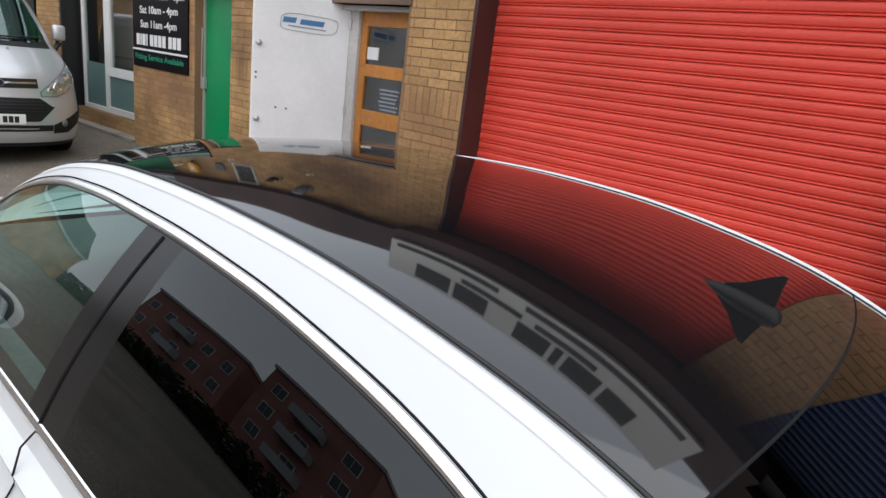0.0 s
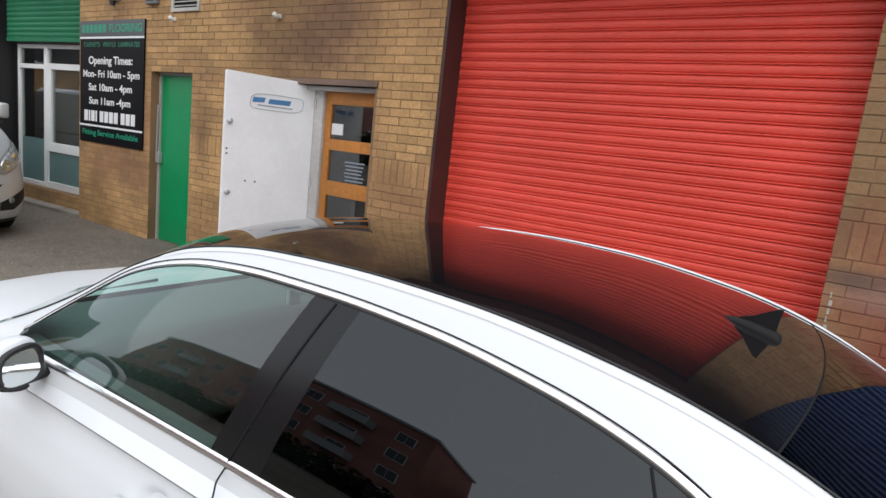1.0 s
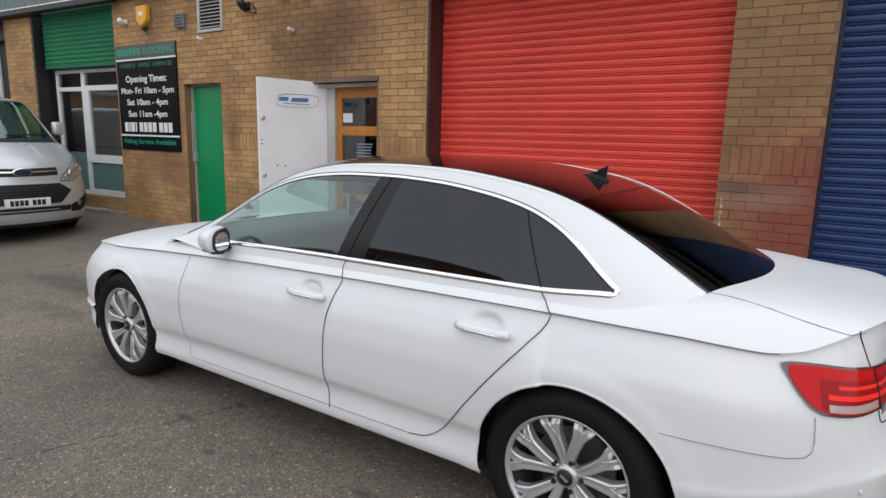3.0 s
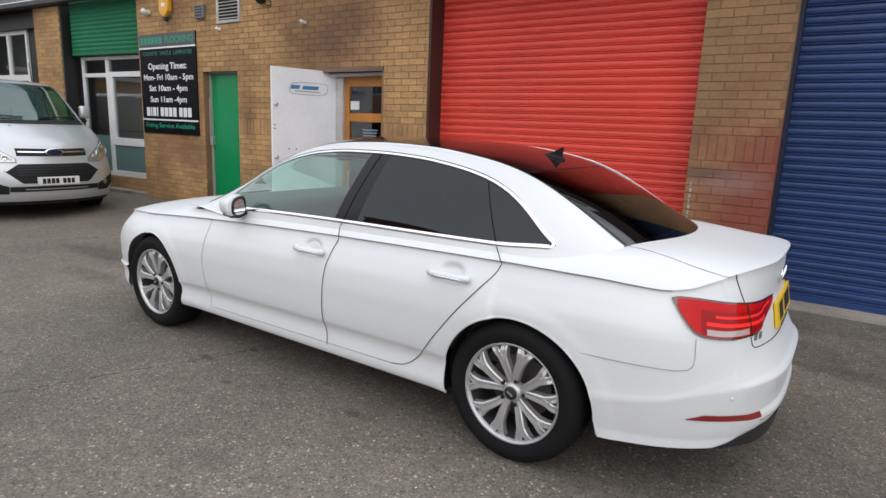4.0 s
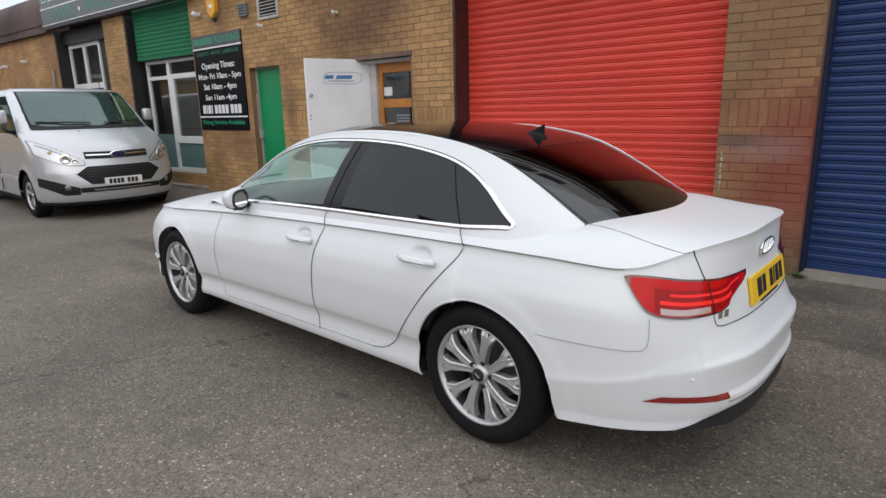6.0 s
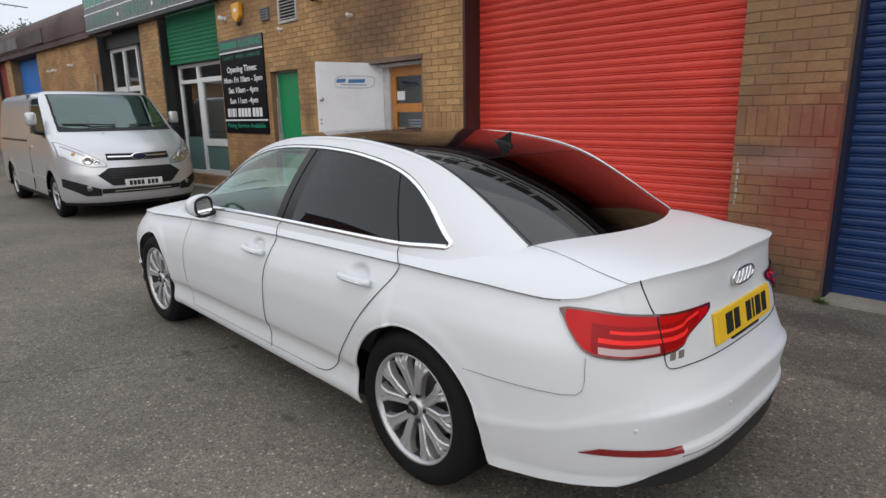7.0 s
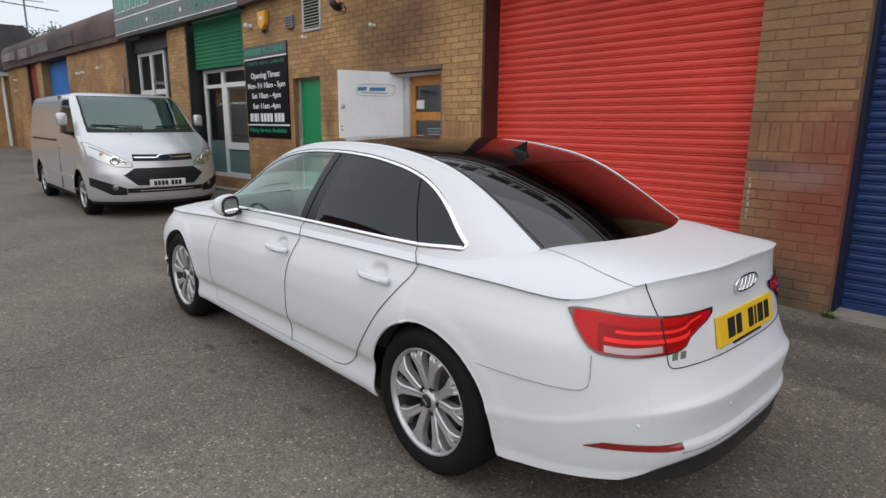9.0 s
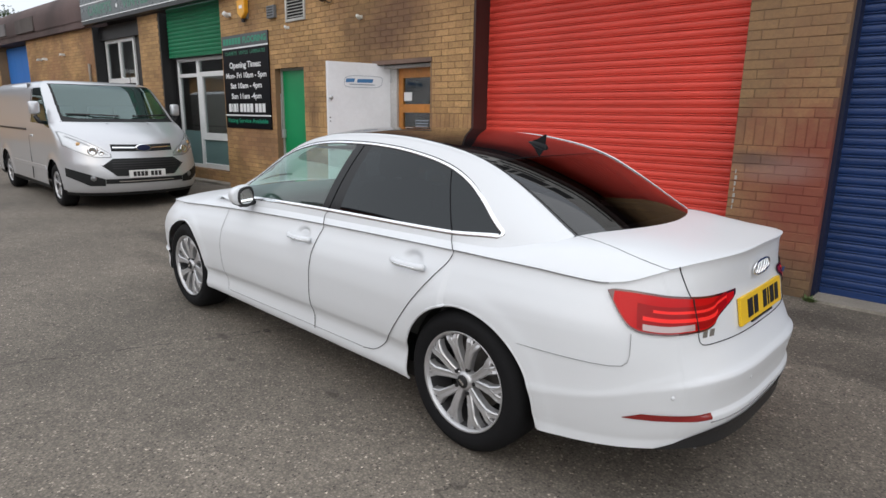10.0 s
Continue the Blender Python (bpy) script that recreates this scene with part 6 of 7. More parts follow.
    for y in (-0.055, -0.02, 0.02, 0.055):
        part("badge_bar", tube([(0.909, y - 0.008, 0.858), (0.911, y, 0.885), (0.909, y + 0.008, 0.912)], 0.0045, 8), CHROME, badge)
    for y0, w in ((-0.495, 0.026), (-0.458, 0.026)):
        pq = rear_point(abs(y0 + w / 2) / 0.87, 0.70)
        part("model_badge", box(-0.003, 0.006, -w / 2, w / 2, 0.685, 0.714, 0.0015, m=pose(pq.x, y0 + w / 2, 0, 0, 0, -17)), CHROME, car)
    pq = rear_point(0.52, 0.775)
    part("model_badge", box(pq.x + 0.002, pq.x + 0.008, 0.40, 0.50, 0.765, 0.79, 0.002), CHROME, car)
    # underside, cabin
    part("underbody", box(-3.35, 0.62, -0.52, 0.52, 0.19, 0.26), DARK, car)
    part("floor_pan", box(-2.42, -0.42, -0.74, 0.74, 0.18, 0.259), DARK, car)
    part("inner_floor", box(-2.3, 0.3, -0.51, 0.51, 0.262, 0.40), DARK, car)
    part("door_lining", box(-2.2, 0.2, -0.72, -0.68, 0.40, 0.93), CABIN, car)
    part("door_lining", box(-2.2, 0.2, 0.68, 0.72, 0.40, 0.93), CABIN, car)
    part("dashboard", box(-2.40, -1.92, -0.66, 0.66, 0.55, 0.965, 0.06), CABIN, car, "dark dashboard", True)
    part("parcel_shelf", box(-0.2, 0.40, -0.62, 0.62, 0.90, 0.955, 0.01), CABIN, car)
    part("rear_bench", box(-0.55, -0.15, -0.62, 0.62, 0.40, 1.02, 0.08), CABIN, car, "dark rear bench", True)
    part("headlining", box(-1.60, -0.15, -0.50, 0.50, 1.268, 1.275, 0.002), LINING, car, "pale headlining")
    for y in (-0.36, 0.36):
        part("seat", box(-1.62, -1.12, y - 0.25, y + 0.25, 0.40, 0.60, 0.06), CABIN, car, "dark front seat", True)
        part("seat_back", box(-0.09, 0.09, y - 0.24, y + 0.24, 0, 0.60, 0.06, m=pose(-1.10, 0, 0.52, 0, 14, 0)), CABIN, car, "", True)
        part("head_rest", box(-0.055, 0.055, y - 0.13, y + 0.13, 0.62, 0.80, 0.045, m=pose(-1.10, 0, 0.52, 0, 12, 0)), CABIN, car, "", True)
    ring = [Matrix.Rotation(radians(-65), 4, "Y") @ Vector((0.185 * math.cos(t), 0.185 * math.sin(t), 0)) + Vector((-1.80, 0.36, 0.90)) for t in np.linspace(0, math.tau, 40, endpoint=False)]
    wheel_ob = part("steering_wheel", tube(ring, 0.016, 10, closed=True), CABIN, car, "dark steering wheel", True)
    part("steering_boss", tube([(-1.95, 0.36, 0.83), (-1.81, 0.36, 0.895)], 0.06, 16), CABIN, wheel_ob)
    part("rear_mirror", box(-1.78, -1.75, -0.13, 0.13, 1.225, 1.29, 0.015), CABIN, car, "inside mirror", True)
    fresh = part("air_freshener", box(-1.77, -1.75, -0.03, 0.03, 1.02, 1.15, 0.008), mat("pale_card", (0.5, 0.5, 0.48), 0.7), car, "pale card hanging from the mirror")
    part("string", tube([(-1.765, 0, 1.145), (-1.765, 0, 1.24)], 0.003, 5), CABIN, fresh)
    # wiper at the foot of the windscreen
    part("wiper", tube([(-2.47, -0.60, 0.915), (-2.55, -0.35, 0.932), (-2.58, -0.05, 0.942)], 0.007, 6), TRIM, car)
    return car


def deck_z(D, x, s):
    """Height of the boot deck at x and half width s."""
    i = int(np.argmin(np.abs(D[:len(REAR_STEPS), 0, 0] - x)))
    j = int(np.argmin(np.abs(D[i, :, 1] - s)))
    return float(D[i, j, 2]) + 0.001


TAIL = mat("red_lamp_lens", (0.50, 0.004, 0.006), 0.12, coat=0.1, spec=0.15)
TAIL_DEEP = mat("deep_red_lamp_bowl", (0.30, 0.003, 0.005), 0.2, coat=0.1, spec=0.15)
REFLECTOR = mat("dark_red_reflector", (0.22, 0.010, 0.010), 0.15, coat=1.0)
FIN = mat("satin_black_fin", (0.008, 0.008, 0.009), 0.5, spec=0.2)
TAIL_DARK = mat("dark_red_lamp_edge", (0.08, 0.006, 0.008), 0.15, coat=1.0)
TAIL_BRIGHT = mat("bright_red_lamp_strip", (0.95, 0.03, 0.025), 0.3, spec=0.2)
CLEAR_LENS = mat("clear_lamp_lens", (0.46, 0.34, 0.34), 0.12, coat=1.0)
TRIM_CHROME = mat("bright_trim", (0.9, 0.9, 0.91), 0.22, metal=1.0)
# grey for fine shut lines, and for shade drawn along the creases
CREASE = mat("seam_and_crease_shade_grey", (0.22, 0.22, 0.23), 0.6)
FINE_SEAM = mat("fine_seam_grey", (0.3, 0.3, 0.31), 0.7)
PILLAR = mat("pillar_black", (0.010, 0.010, 0.011), 0.22, spec=0.25)
LINING = mat("pale_headlining", (0.4, 0.4, 0.38), 0.9, grain=0.1)
CABIN = mat("dark_cabin_cloth", (0.12, 0.122, 0.122), 0.8, grain=0.2, scale=60)
SCREEN = glass("tinted_rear_screen", (0.05, 0.05, 0.055), mix=1.85)
saloon = white_saloon()
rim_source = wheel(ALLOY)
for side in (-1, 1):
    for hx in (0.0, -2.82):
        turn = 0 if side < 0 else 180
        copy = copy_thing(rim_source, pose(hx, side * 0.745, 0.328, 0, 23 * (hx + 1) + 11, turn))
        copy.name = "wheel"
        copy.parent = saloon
drop_thing(rim_source)


# ---- the silver van ----
VAN_X, VAN_Y = -8.0, 1.56      # its nose and its middle line; it looks to +x
V_FRONT = [(0.22, -0.10), (0.34, -0.03), (0.50, 0.0), (0.66, -0.01), (0.80, -0.05), (0.95, -0.10), (1.03, -0.16), (1.10, -0.26), (1.18, -0.42), (1.26, -0.60), (1.32, -0.76), (1.36, -0.83), (1.50, -1.04), (1.70, -1.34), (1.84, -1.56), (1.90, -1.70), (1.945, -1.95), (1.965, -2.3)]
V_WIDE = [(0.22, 0.93), (0.30, 0.97), (0.50, 0.985), (0.90, 0.99), (1.15, 0.975), (1.35, 0.945), (1.60, 0.90), (1.80, 0.86), (1.90, 0.80), (1.945, 0.70), (1.965, 0.55)]
V_ROUND = [(0.22, 0.72), (0.8, 0.76), (1.0, 0.78), (1.3, 0.62), (1.5, 0.50), (1.85, 0.36), (1.965, 0.3)]
VN = 2.3
SILVER = mat("silver_van_paint", (0.56, 0.57, 0.595), 0.29, metal=0.45, coat=0.8)
LAMP = mat("clear_headlamp", (0.56, 0.57, 0.58), 0.16, metal=0.6, coat=1.0)
BEZEL = mat("grey_lamp_edge", (0.22, 0.225, 0.23), 0.3, metal=0.5)
VPLASTIC = mat("dark_van_plastic", (0.017, 0.018, 0.019), 0.6, grain=0.15, scale=60, spec=0.2)
VGLASS = glass("van_glass", (0.50, 0.74, 0.70), mix=2.2, shine=(0.78, 0.96, 0.94))


def van_skin():
    z = np.concatenate([np.linspace(0.22, 1.0, 50), np.linspace(1.0, 1.4, 60)[1:], np.linspace(1.4, 1.9, 40)[1:], np.linspace(1.9, 1.965, 10)[1:]])
    xf, w, rd = tab(z, V_FRONT), tab(z, V_WIDE), tab(z, V_ROUND)
    rows = []
    for a in np.linspace(0, 1, 90):                # nose: middle to flank
        ang = a * math.pi / 2
        cs, sn = math.cos(ang) ** (2 / VN), math.sin(ang) ** (2 / VN)
        rows.append(np.stack([xf - rd + rd * cs, w * sn, z], 1))
    xr = -5.32 + 0.02 * (z - 0.2)
    for t in np.linspace(0, 1, 110)[1:]:
        rows.append(np.stack([(xf - rd) + (xr + 0.08 - (xf - rd)) * t, w, z], 1))
    for a in np.linspace(0, 1, 12)[1:]:
        rows.append(np.stack([xr + 0.08 * math.cos(a * math.pi / 2), w - 0.08 * math.sin(a * math.pi / 2), z], 1))
    rows.append(np.stack([xr, w * 0, z], 1))
    return np.array(rows)


def van_point(s, z, out=0.0):
    """A point of the nose by half width and height."""
    def at(s, z):
        xf, w, rd = (float(tab(z, c)) for c in (V_FRONT, V_WIDE, V_ROUND))
        sn = min(abs(s) / w, 1.0)
        return Vector((xf - rd + rd * (1 - sn ** VN) ** (1 / VN), s, z))
    p = at(s, z)
    if out:
        n = (at(s + 0.01, z) - at(s - 0.01, z)).cross(at(s, z + 0.01) - at(s, z - 0.01)).normalized()
        p = p + (n if n.x > 0 else -n) * out
    return p


def silver_van():
    van = thing("van", "silver panel van with black bumper inserts, parked by the shops", "van", at=(VAN_X, VAN_Y, 0.0))
    P = van_skin()
    hubs = [(-1.05, 0.335), (-4.35, 0.335)]
    arch = 0.40
    for hx, hz in hubs:
        dx, dz = P[..., 0] - hx, P[..., 2] - hz
        r = np.hypot(dx, dz)
        k = np.where((np.abs(r - arch) < 0.014) & (P[..., 1] > 0.7), arch / np.maximum(r, 1e-6), 1.0)
        P[..., 0] = hx + dx * k
        P[..., 2] = hz + dz * k
        P[..., 1] += np.where(P[..., 1] > 0.7, 0.02 * np.exp(-((r - arch) / 0.07) ** 2), 0)
    c = centres(P)
    x, s, z = c[..., 0], c[..., 1], c[..., 2]
    N = grid_normals(P)
    if np.sum(N * (P - np.array([-2.6, 0, 1.0]))) < 0:
        N = -N
    hole = np.zeros(x.shape, bool)
    for hx, hz in hubs:
        hole |= (np.hypot(x - hx, z - hz) < arch) & (s > 0.7)
    front = (x > tab(z, V_FRONT) - tab(z, V_ROUND) * 0.92)
    screen = front & (z > 1.325 + 0.05 * (s / 0.75) ** 4) & (z < 1.87) & (s < np.interp(z, [1.325, 1.5, 1.87], [0.79, 0.78, 0.735]))
    door_win = inside(x, z, [(-1.13, 1.19), (-1.5, 1.25), (-2.32, 1.27), (-2.34, 1.82), (-1.86, 1.82), (-1.45, 1.50)]) & (s > 0.8)
    for side in (-1, 1):
        m = np.array([1, side, 1])
        rest = ~hole
        for name, keep, material, label in (("windscreen", screen, VGLASS, "sloping windscreen"), ("screen_surround", front & (z > 1.30) & (z < 1.885) & (s < np.interp(z, [1.325, 1.5, 1.87], [0.825, 0.81, 0.765])), VPLASTIC, "black windscreen surround"), ("door_window", door_win, VGLASS, "cab door glass"), ("underskirt", (z < np.where(x < -0.6, 0.30, 0.275)), VPLASTIC, "dark lower skirt"),
                                            ("bonnet", (z > 0.99) & (z <= 1.325) & front, SILVER, ""), ("front_bumper", (z < 0.62) & (x > -0.75), SILVER, ""), ("cab_door", (x > -2.42) & (x < -1.2) & (s > 0.8), SILVER, ""), ("nose_panel", front & (z <= 0.99), SILVER, ""), ("cab_body", (x > -2.42), SILVER, ""), ("load_body", x <= -2.42, SILVER, "")):
            patch(name, P * m, N * m, keep & rest, material, van, label)
            rest = rest & ~keep

    def skin(name, s0, s1, lo, hi, out, material, label="", n=24, k=6):
        ss = np.linspace(s0, s1, n)
        G = np.array([[tuple(van_point(a, lo(a) + (hi(a) - lo(a)) * j / (k - 1), out)) for j in range(k)] for a in ss])
        M = grid_normals(G)
        if np.sum(M[..., 0]) < 0:
            M = -M
        return patch(name, G, M, np.ones((n - 1, k - 1), bool), material, van, label)

    skin("cowl", -0.80, 0.80, lambda a: 1.300, lambda a: 1.345, 0.006, VPLASTIC, "black cowl below the windscreen", 40)
    # nose: slots, lower grille, inserts
    skin("upper_grille", -0.44, 0.44, lambda a: 0.872 + 0.02 * abs(a), lambda a: 0.972 + 0.02 * abs(a), 0.004, VPLASTIC, "dark upper grille slot", 40)
    for sg in (-1, 1):
        skin("grille_bar", 0.115 * sg, 0.42 * sg, lambda a: 0.917 + 0.02 * abs(a), lambda a: 0.935 + 0.02 * abs(a), 0.010, CHROME, "chrome grille bar")
    part("badge_ring", lathe([(0.10, 0.022), (0.112, 0.020), (0.118, 0.0)], 32, m=Matrix.Translation(van_point(0, 0.926, 0.008)) @ pose(0, 0, 0, 0, 0, -90) @ Matrix.Diagonal((1, 1, 0.46, 1))), CHROME, van, "chrome ring of the badge", True)
    part("badge", lathe([(0.0, 0.020), (0.085, 0.020), (0.103, 0.017)], 28, m=Matrix.Translation(van_point(0, 0.926, 0.008)) @ pose(0, 0, 0, 0, 0, -90) @ Matrix.Diagonal((1, 1, 0.46, 1))), mat("navy_badge", (0.01, 0.02, 0.06), 0.3), van, "dark blue oval badge", True)
    top = lambda a: 0.775 - 0.10 * max(0.0, (abs(a) - 0.44) / 0.14) ** 1.0
    low = lambda a: 0.515 + 0.15 * max(0.0, (abs(a) - 0.42) / 0.16)
    g = skin("lower_grille", -0.60, 0.60, low, lambda a: max(top(a), low(a) + 0.002), 0.004, VPLASTIC, "dark trapezoid lower grille", 50)
    for i in range(4):
        zz = 0.625 + 0.035 * i
        skin("grille_slat", -0.46, 0.46, lambda a: zz, lambda a: zz + 0.012, 0.012, TRIM, "", 30, 3)
    skin("bumper_slot", -0.56, 0.56, lambda a: 0.405, lambda a: 0.475, 0.004, VPLASTIC, "dark bumper slot", 40)
    skin("slot_bar", -0.40, 0.40, lambda a: 0.43, lambda a: 0.445, 0.010, CHROME, "", 30, 3)
    for sg in (-1, 1):
        skin("fog_panel", 0.565 * sg, 0.965 * sg, lambda a: 0.375 + 0.13 * max(0.0, (abs(a) - 0.74) / 0.22), lambda a: 0.475 + 0.16 * (abs(a) - 0.565) / 0.40, 0.004, VPLASTIC, "dark fog lamp panel", 30)
        p = van_point(0.70 * sg, 0.49, 0.006)
        part("fog_lamp", lathe([(0.0, 0.01), (0.035, 0.008), (0.045, -0.01)], 20, m=Matrix.Translation(p) @ pose(0, 0, 0, 0, 0, -90 + sg * 28)), BEZEL, van, "", True)
        zlo = lambda a: 0.80 + 0.17 * max(0.0, (abs(a) - 0.62) / 0.33) ** 1.5
        zhi = lambda a: 0.835 + 0.31 * min(1.0, max(0.0, (abs(a) - 0.46)) / 0.46) ** 0.9
        skin("headlight_bezel", 0.45 * sg, 0.955 * sg, lambda a: zlo(a) - 0.012, lambda a: zhi(a) + 0.012, 0.004, BEZEL, "grey headlight edge", 40)
        h = skin("headlight", 0.465 * sg, 0.94 * sg, zlo, zhi, 0.007, LAMP, "clear slanted headlight", 40)
        p = van_point(0.66 * sg, 0.885, 0.010)
        part("lamp_bowl", lathe([(0.0, 0.002), (0.030, 0.002), (0.034, 0.008), (0.062, 0.016), (0.070, 0.004)], 24, m=Matrix.Translation(p) @ pose(0, 0, 0, 0, 0, -90 + sg * 26)), CHROME, van, "", True)
        p = van_point(0.565 * sg, 0.855, 0.009)
        part("lamp_bowl", lathe([(0.0, 0.0), (0.024, 0.003), (0.034, 0.009), (0.038, 0.003)], 16, m=Matrix.Translation(p) @ pose(0, 0, 0, 0, 0, -90 + sg * 22)), CHROME, van, "", True)
        skin("lamp_divider", 0.50 * sg, 0.90 * sg, lambda a: zhi(a) - 0.050, lambda a: zhi(a) - 0.036, 0.011, BEZEL, "grey divider inside the headlight", 24, 3)
        p = van_point(0.80 * sg, 0.98, 0.012)
        part("indicator", lathe([(0.0, 0.008), (0.025, 0.004), (0.03, -0.004)], 16, m=Matrix.Translation(p) @ pose(0, 0, 0, 0, 0, -90 + sg * 36)), mat("amber_lens", (0.6, 0.36, 0.16), 0.2) if "amber_lens" not in bpy.data.materials else bpy.data.materials["amber_lens"], van, "amber indicator", True)
        # mirrors
        my = sg * 1.07
        mirror = part("mirror_housing", box(-1.50, -1.39, my - 0.075, my + 0.075, 1.40, 1.60, 0.035), SILVER, van, "silver door mirror", True)
        part("mirror_arm", tube([(-1.46, sg * 0.92, 1.27), (-1.45, sg * 1.02, 1.29), (-1.45, my, 1.385)], 0.045, 10, flat=0.7), TRIM, van, "black mirror arm", True)
        # side mouldings and lines
        part("side_moulding", box(-3.85, -1.55, sg * 0.985 - 0.012, sg * 0.985 + 0.012, 0.53, 0.60, 0.006), SILVER, van)
        part("shut_line", tube([(-2.42, sg * 0.992, 0.34), (-2.42, sg * 0.985, 1.0), (-2.42, sg * 0.945, 1.32), (-2.40, sg * 0.865, 1.80)], 0.006, 6), GAP, van)
        part("slide_rail", box(-4.9, -2.6, sg * 0.965 - 0.02, sg * 0.965 + 0.012, 1.13, 1.165, 0.004), TRIM, van, "dark sliding door rail")
        part("cab_handle", box(-2.35, -2.17, sg * 0.985 - 0.01, sg * 0.985 + 0.025, 1.03, 1.07, 0.008), SILVER, van)
        for hx, hz in hubs:
            bm = bmesh.new()
            ring = [(arch + 0.004) * np.array([math.cos(t), math.sin(t)]) for t in np.linspace(-0.28, math.pi + 0.28, 30)]
            a = [bm.verts.new((hx + r[0], sg * 0.95, hz + r[1])) for r in ring]
            b = [bm.verts.new((hx + r[0], sg * 0.62, hz + r[1])) for r in ring]
            for k in range(29):
                bm.faces.new((a[k], a[k + 1], b[k + 1], b[k]))
            bm.faces.new(b)
            part("wheel_housing", bm, DARK, van)
    p = van_point(0, 0.545)
    plate = part("number_plate", box(p.x - 0.01, p.x + 0.022, -0.262, 0.262, 0.49, 0.60, 0.003), mat("white_plate", (0.75, 0.75, 0.74), 0.4), van, "white number plate with black characters")
    y = -0.21
    for i in range(8):
        if i != 4:
            part("plate_bar", box(p.x + 0.0225, p.x + 0.025, y, y + 0.042, 0.51, 0.58), BLACK, plate)
        y += 0.055 if i != 4 else 0.035
    for sg in (-1, 1):
        part("wiper", tube([van_point(0.1 * sg + 0.05, 1.375, 0.02), van_point(0.42 * sg + 0.05, 1.385, 0.025), van_point(0.74 * sg, 1.40, 0.02)], 0.012, 6), TRIM, van)
        q = van_point(0.30 * sg, 1.27, 0.004)
        part("washer_jet", lathe([(0.0, 0.006), (0.012, 0.004), (0.014, 0.0)], 10, m=Matrix.Translation(q) @ pose(0, 0, 0, 90, 0, 0)), TRIM, van)
    # roof, dark cab
    bm = bmesh.new()
    ring = [P[i, -1] for i in range(0, len(P))]
    vs = [bm.verts.new((q[0], -q[1], q[2])) for q in ring] + [bm.verts.new((q[0], q[1], q[2])) for q in ring[-2:0:-1]]
    bm.faces.new(vs)
    part("roof", bm, SILVER, van)
    part("underbody", box(-5.1, -0.35, -0.6, 0.6, 0.24, 0.34), DARK, van)
    part("cab_floor", box(-2.6, -0.9, -0.90, 0.90, 0.36, 0.80), DARK, van)
    part("dashboard", box(-1.45, -0.95, -0.88, 0.88, 0.80, 1.33, 0.08), CABIN, van, "", True)
    part("bulkhead", box(-2.75, -2.68, -0.85, 0.85, 0.40, 1.90), CABIN, van)
    for y in (-0.45, 0.15, 0.6):
        part("seat_back", box(-2.55, -2.40, y - 0.2, y + 0.2, 0.8, 1.55, 0.05), CABIN, van, "", True)
    part("paper", box(-1.16, -1.02, -0.62, -0.45, 1.335, 1.34), INK_WHITE, van, "white paper on the dashboard")
    part("antenna", tube([(-1.95, 0.55, 1.92), (-2.15, 0.60, 2.25)], 0.006, 5), TRIM, van)
    return van


the_van = silver_van()
vsource = wheel(ALLOY, 5, 0.205, 0.335, 0.215)
for side in (-1, 1):
    for hx in (-1.05, -4.35):
        k = copy_thing(vsource, pose(hx, side * 0.86, 0.335, 0, 20 * hx, 0 if side < 0 else 180))
        k.name = "wheel"
        k.parent = the_van
drop_thing(vsource)


# ---- across the yard, behind the camera ----
def apartment_building(x, y, width, floors, height):
    """Red brick flats with rows of windows; they show in the car's glass."""
    b = thing("apartment_building", "red brick block of flats with white framed windows", "building", "flats across the road", at=(x, y, 0))
    red = bpy.data.materials.get("red_flats_brick") or mat("red_flats_brick", (0.40, 0.18, 0.15), 0.85, grain=0.2, scale=20, stain=0.2, stain_scale=0.4)
    grey = bpy.data.materials.get("grey_flats_panel") or mat("grey_flats_panel", (0.42, 0.44, 0.46), 0.6, grain=0.1)
    dark = bpy.data.materials.get("flats_window") or mat("flats_window", (0.06, 0.066, 0.075), 0.08)
    part("wall", box(-width / 2, width / 2, -8, 0, 0, height), red, b)
    part("roof", box(-width / 2 - 0.2, width / 2 + 0.2, -8.2, 0.2, height, height + 0.35), grey, b)
    part("plinth", box(-width / 2 - 0.05, width / 2 + 0.05, 0.0, 0.06, 0, 1.2), grey, b)
    n = int(width / 3)
    fh = (height - 0.8) / floors
    for f in range(floors):
        for i in range(n):
            u = -width / 2 + (i + 0.5) * width / n
            z = 0.9 + f * fh
            w = part("window", box(u - 0.75, u + 0.75, 0.0, 0.05, z, z + 1.35, 0.0), INK_WHITE, b)
            for k in (0, 1):
                part("pane", box(u - 0.68 + 0.7 * k, u - 0.02 + 0.7 * k, 0.05, 0.06, z + 0.08, z + 1.27), dark, w)
    for f in range(floors):
        z = 0.9 + f * fh
        bal = part("balcony", box(-1.6, 1.6, 0.06, 1.1, z - 0.35, z + 0.65), grey, b)


apartment_building(-19.6, -26, 11.8, 4, 11.5)
apartment_building(0.5, -29, 22, 3, 8.5)
apartment_building(-37.5, -27, 17, 3, 9.8)


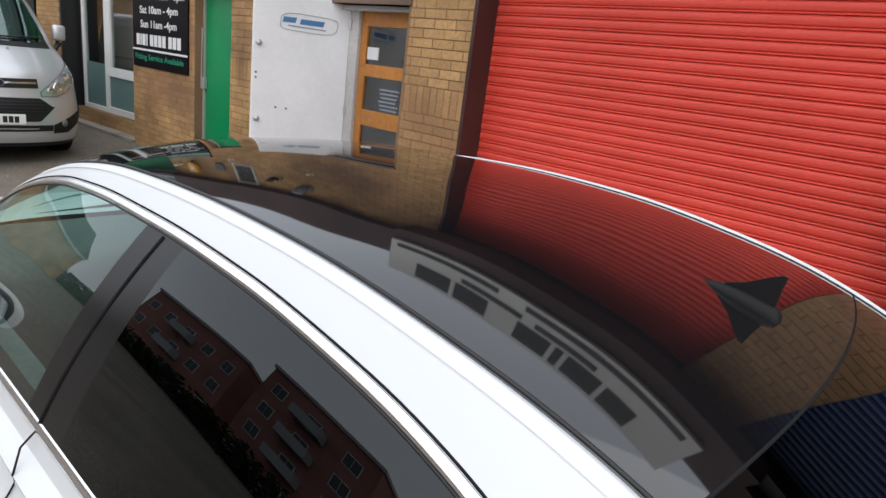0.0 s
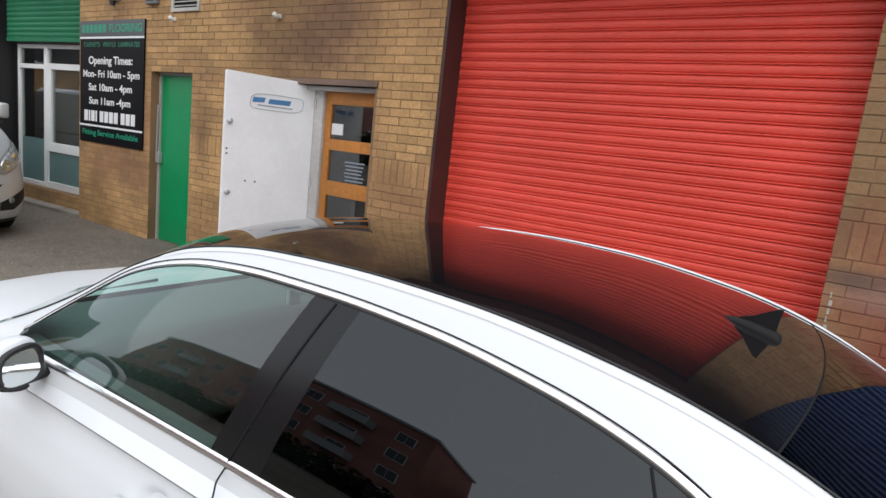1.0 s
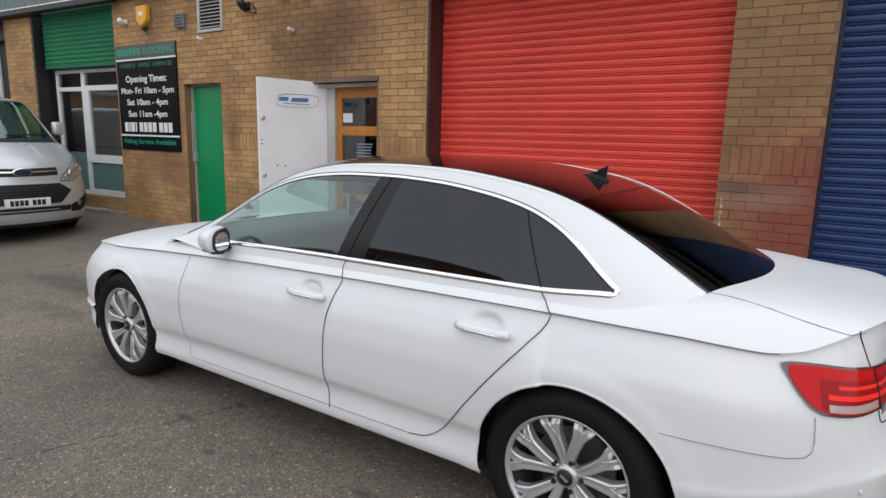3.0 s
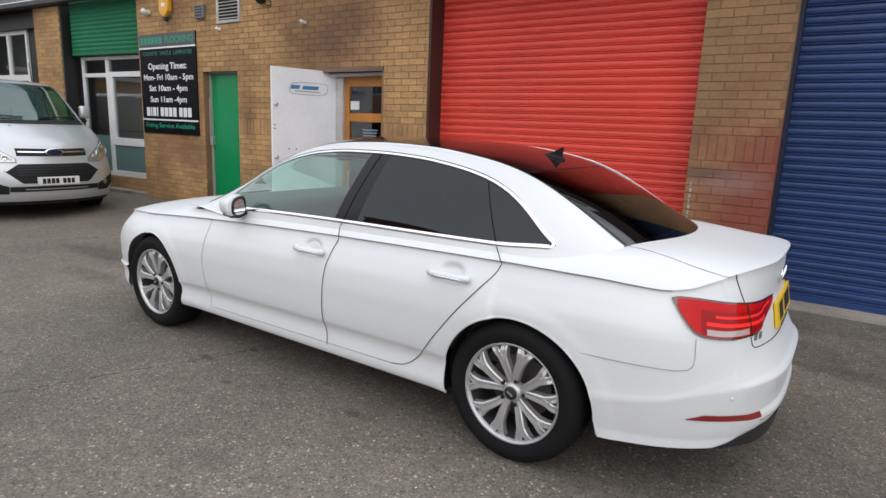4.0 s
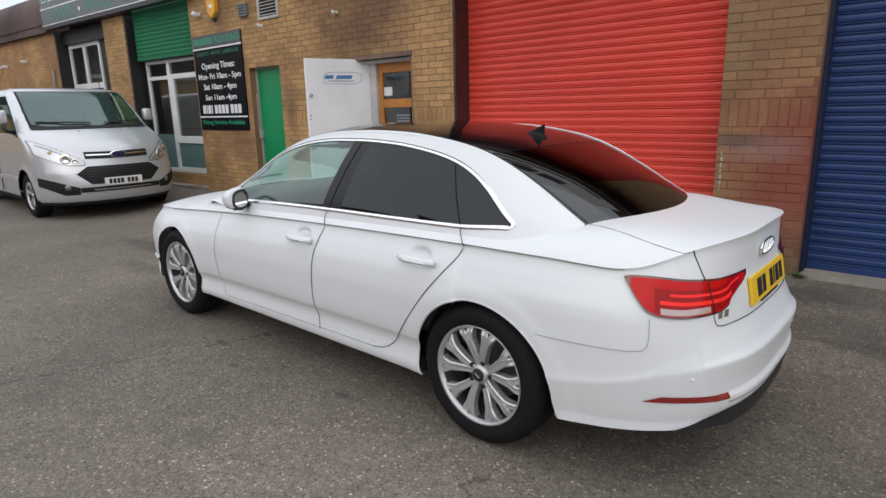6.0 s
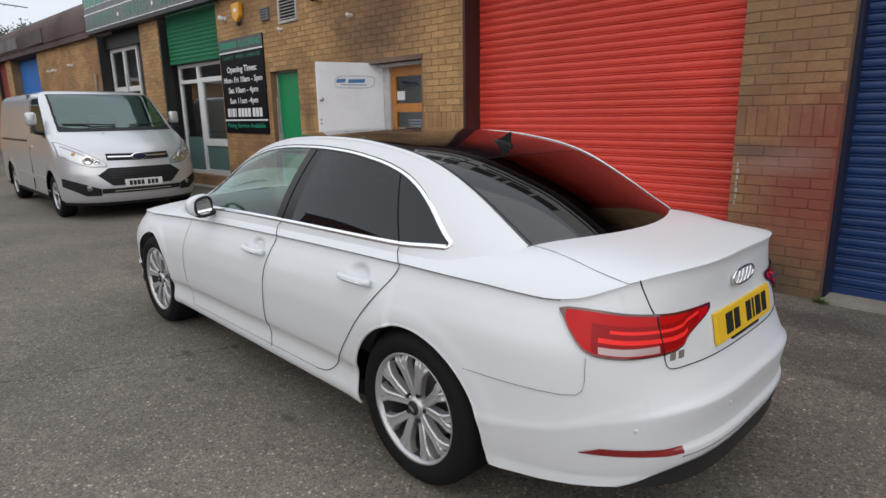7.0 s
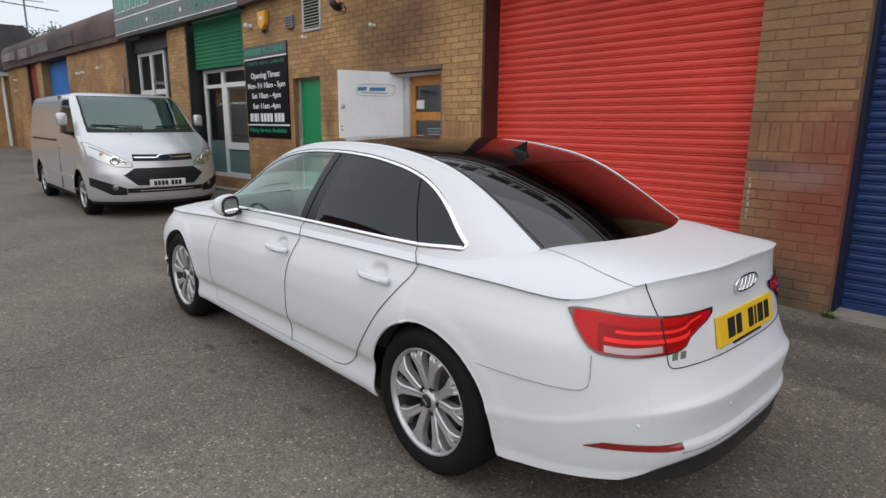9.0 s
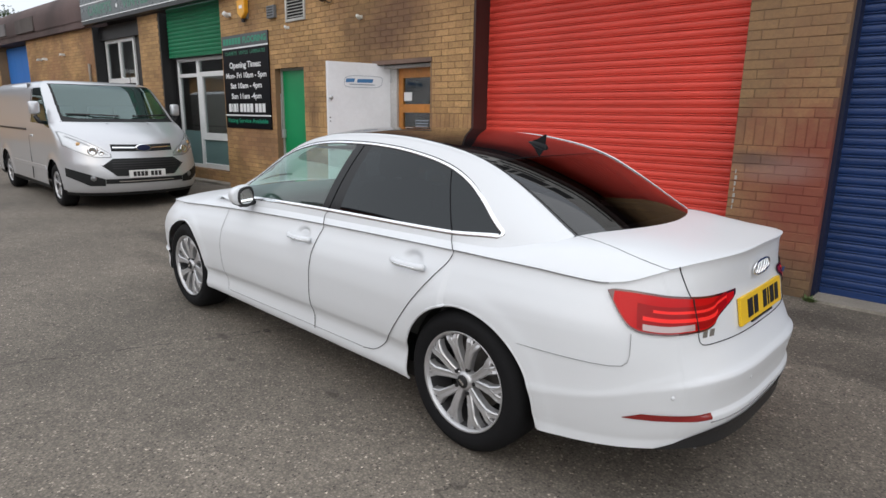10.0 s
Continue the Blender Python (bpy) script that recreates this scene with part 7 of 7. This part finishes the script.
def hedge():
    rng = random.Random(11)
    V, Fc = [], []
    for _ in range(9000):
        c = Vector((rng.uniform(-40, 30), -17 + rng.gauss(0, 0.5), rng.uniform(0.0, 2.1) * (0.8 + 0.2 * math.sin(rng.random() * 9))))
        e = Vector((rng.gauss(0, 1), rng.gauss(0, 1), rng.gauss(0, 1))).normalized() * 0.28
        g = e.orthogonal().normalized() * 0.16
        k = len(V)
        V += [tuple(c - e), tuple(c + g), tuple(c + e), tuple(c - g)]
        Fc.append((k, k + 1, k + 2, k + 3))
    me = bpy.data.meshes.new("hedge")
    me.from_pydata(V, [], Fc)
    me.materials.append(bpy.data.materials["leaf_green"])
    tagged(new("hedge", me), "dark green hedge along the far side of the yard", "hedge", kind="stuff")


hedge()


# ---- brickwork ----
BRICK_PIER = BRICK.copy()
BRICK_PIER.name = "buff_brick_overspray"


def overspray(m):
    """Adds old red paint spray, in its own cloudy patch, to a brick."""
    t = m.node_tree
    p = t.nodes["Principled BSDF"]
    src = p.inputs["Base Color"].links[0].from_socket
    dull = t.nodes.new("ShaderNodeMix")
    dull.data_type = "RGBA"
    dull.inputs[0].default_value = 0.42
    dull.inputs[7].default_value = (0.165, 0.105, 0.066, 1)
    t.links.new(src, dull.inputs[6])
    src = dull.outputs[2]
    geo = t.nodes.new("ShaderNodeNewGeometry")
    vm = t.nodes.new("ShaderNodeVectorMath")
    vm.operation = "SUBTRACT"
    vm.inputs[1].default_value = (0.50, 3.47, 0.95)
    t.links.new(geo.outputs["Position"], vm.inputs[0])
    sc = t.nodes.new("ShaderNodeVectorMath")
    sc.operation = "MULTIPLY"
    sc.inputs[1].default_value = (0.95, 0.0, 0.85)
    t.links.new(vm.outputs[0], sc.inputs[0])
    ln = t.nodes.new("ShaderNodeVectorMath")
    ln.operation = "LENGTH"
    t.links.new(sc.outputs[0], ln.inputs[0])
    nz = t.nodes.new("ShaderNodeTexNoise")
    nz.inputs["Scale"].default_value = 3.2
    nz.inputs["Detail"].default_value = 8
    nz.inputs["Roughness"].default_value = 0.72
    t.links.new(geo.outputs["Position"], nz.inputs["Vector"])
    ad = t.nodes.new("ShaderNodeMath")
    ad.operation = "ADD"
    t.links.new(ln.outputs["Value"], ad.inputs[0])
    t.links.new(nz.outputs[0], ad.inputs[1])
    mr = t.nodes.new("ShaderNodeMapRange")
    mr.inputs[1].default_value, mr.inputs[2].default_value, mr.inputs[3].default_value, mr.inputs[4].default_value = 0.72, 1.35, 0.8, 0.0
    t.links.new(ad.outputs[0], mr.inputs[0])
    mx = t.nodes.new("ShaderNodeMix")
    mx.data_type = "RGBA"
    mx.inputs[7].default_value = (0.215, 0.042, 0.032, 1)
    t.links.new(mr.outputs[0], mx.inputs[0])
    t.links.new(src, mx.inputs[6])
    out = mx.outputs[2]
    # a pale wiped smear, a sooty band and mossy dirt at the foot
    for (x, z, rx, rz), near, far, top, colour in (((0.22, 1.10, 0.42, 0.16), 0.75, 1.5, 0.42, (0.30, 0.22, 0.20, 1)), ((0.0, 1.17, 0.32, 0.10), 0.7, 1.5, 0.6, (0.07, 0.055, 0.05, 1)), ((0.12, 0.14, 0.75, 0.36), 0.7, 1.6, 0.88, (0.055, 0.05, 0.032, 1))):
        d = t.nodes.new("ShaderNodeVectorMath")
        d.operation = "SUBTRACT"
        d.inputs[1].default_value = (x, 3.47, z)
        t.links.new(geo.outputs["Position"], d.inputs[0])
        e = t.nodes.new("ShaderNodeVectorMath")
        e.operation = "MULTIPLY"
        e.inputs[1].default_value = (1 / rx, 0, 1 / rz)
        t.links.new(d.outputs[0], e.inputs[0])
        g = t.nodes.new("ShaderNodeVectorMath")
        g.operation = "LENGTH"
        t.links.new(e.outputs[0], g.inputs[0])
        h = t.nodes.new("ShaderNodeMath")
        h.operation = "ADD"
        t.links.new(g.outputs["Value"], h.inputs[0])
        t.links.new(nz.outputs[0], h.inputs[1])
        k = t.nodes.new("ShaderNodeMapRange")
        for i, q in enumerate((near, far, top, 0.0)):
            k.inputs[i + 1].default_value = q
        t.links.new(h.outputs[0], k.inputs[0])
        w = t.nodes.new("ShaderNodeMix")
        w.data_type = "RGBA"
        w.inputs[7].default_value = colour
        t.links.new(k.outputs[0], w.inputs[0])
        t.links.new(out, w.inputs[6])
        out = w.outputs[2]
    t.links.new(out, p.inputs["Base Color"])


MORTAR_PIER = MORTAR.copy()
MORTAR_PIER.name = "mortar_overspray"
overspray(MORTAR_PIER)
pier.data.materials[0] = MORTAR_PIER
overspray(BRICK_PIER)
lay_bricks(pier, brick_layout(-0.13, 0.57, 0.08, TOP, [], 1.28), WALL_Y, BRICK_PIER, BRICK_PIER, (0.2, 1.4), 300)
lay_bricks(wall_north, brick_layout(-9.2, -3.08, 0.08, TOP, [GREEN_REC, (DOOR_REC[0] - 0.04, DOOR_REC[1] + 0.03, 0, 2.175)], 1.28), WALL_Y, BRICK, BRICK_J, (-3.6, 1.7), 300)
lay_bricks(LW, lay, 0.0, BRICK, BRICK_J)
lay_bricks(next(o for o in scene.objects if o.name.startswith("shop_stallriser")), lay_riser, 0.15, BRICK, BRICK_J)
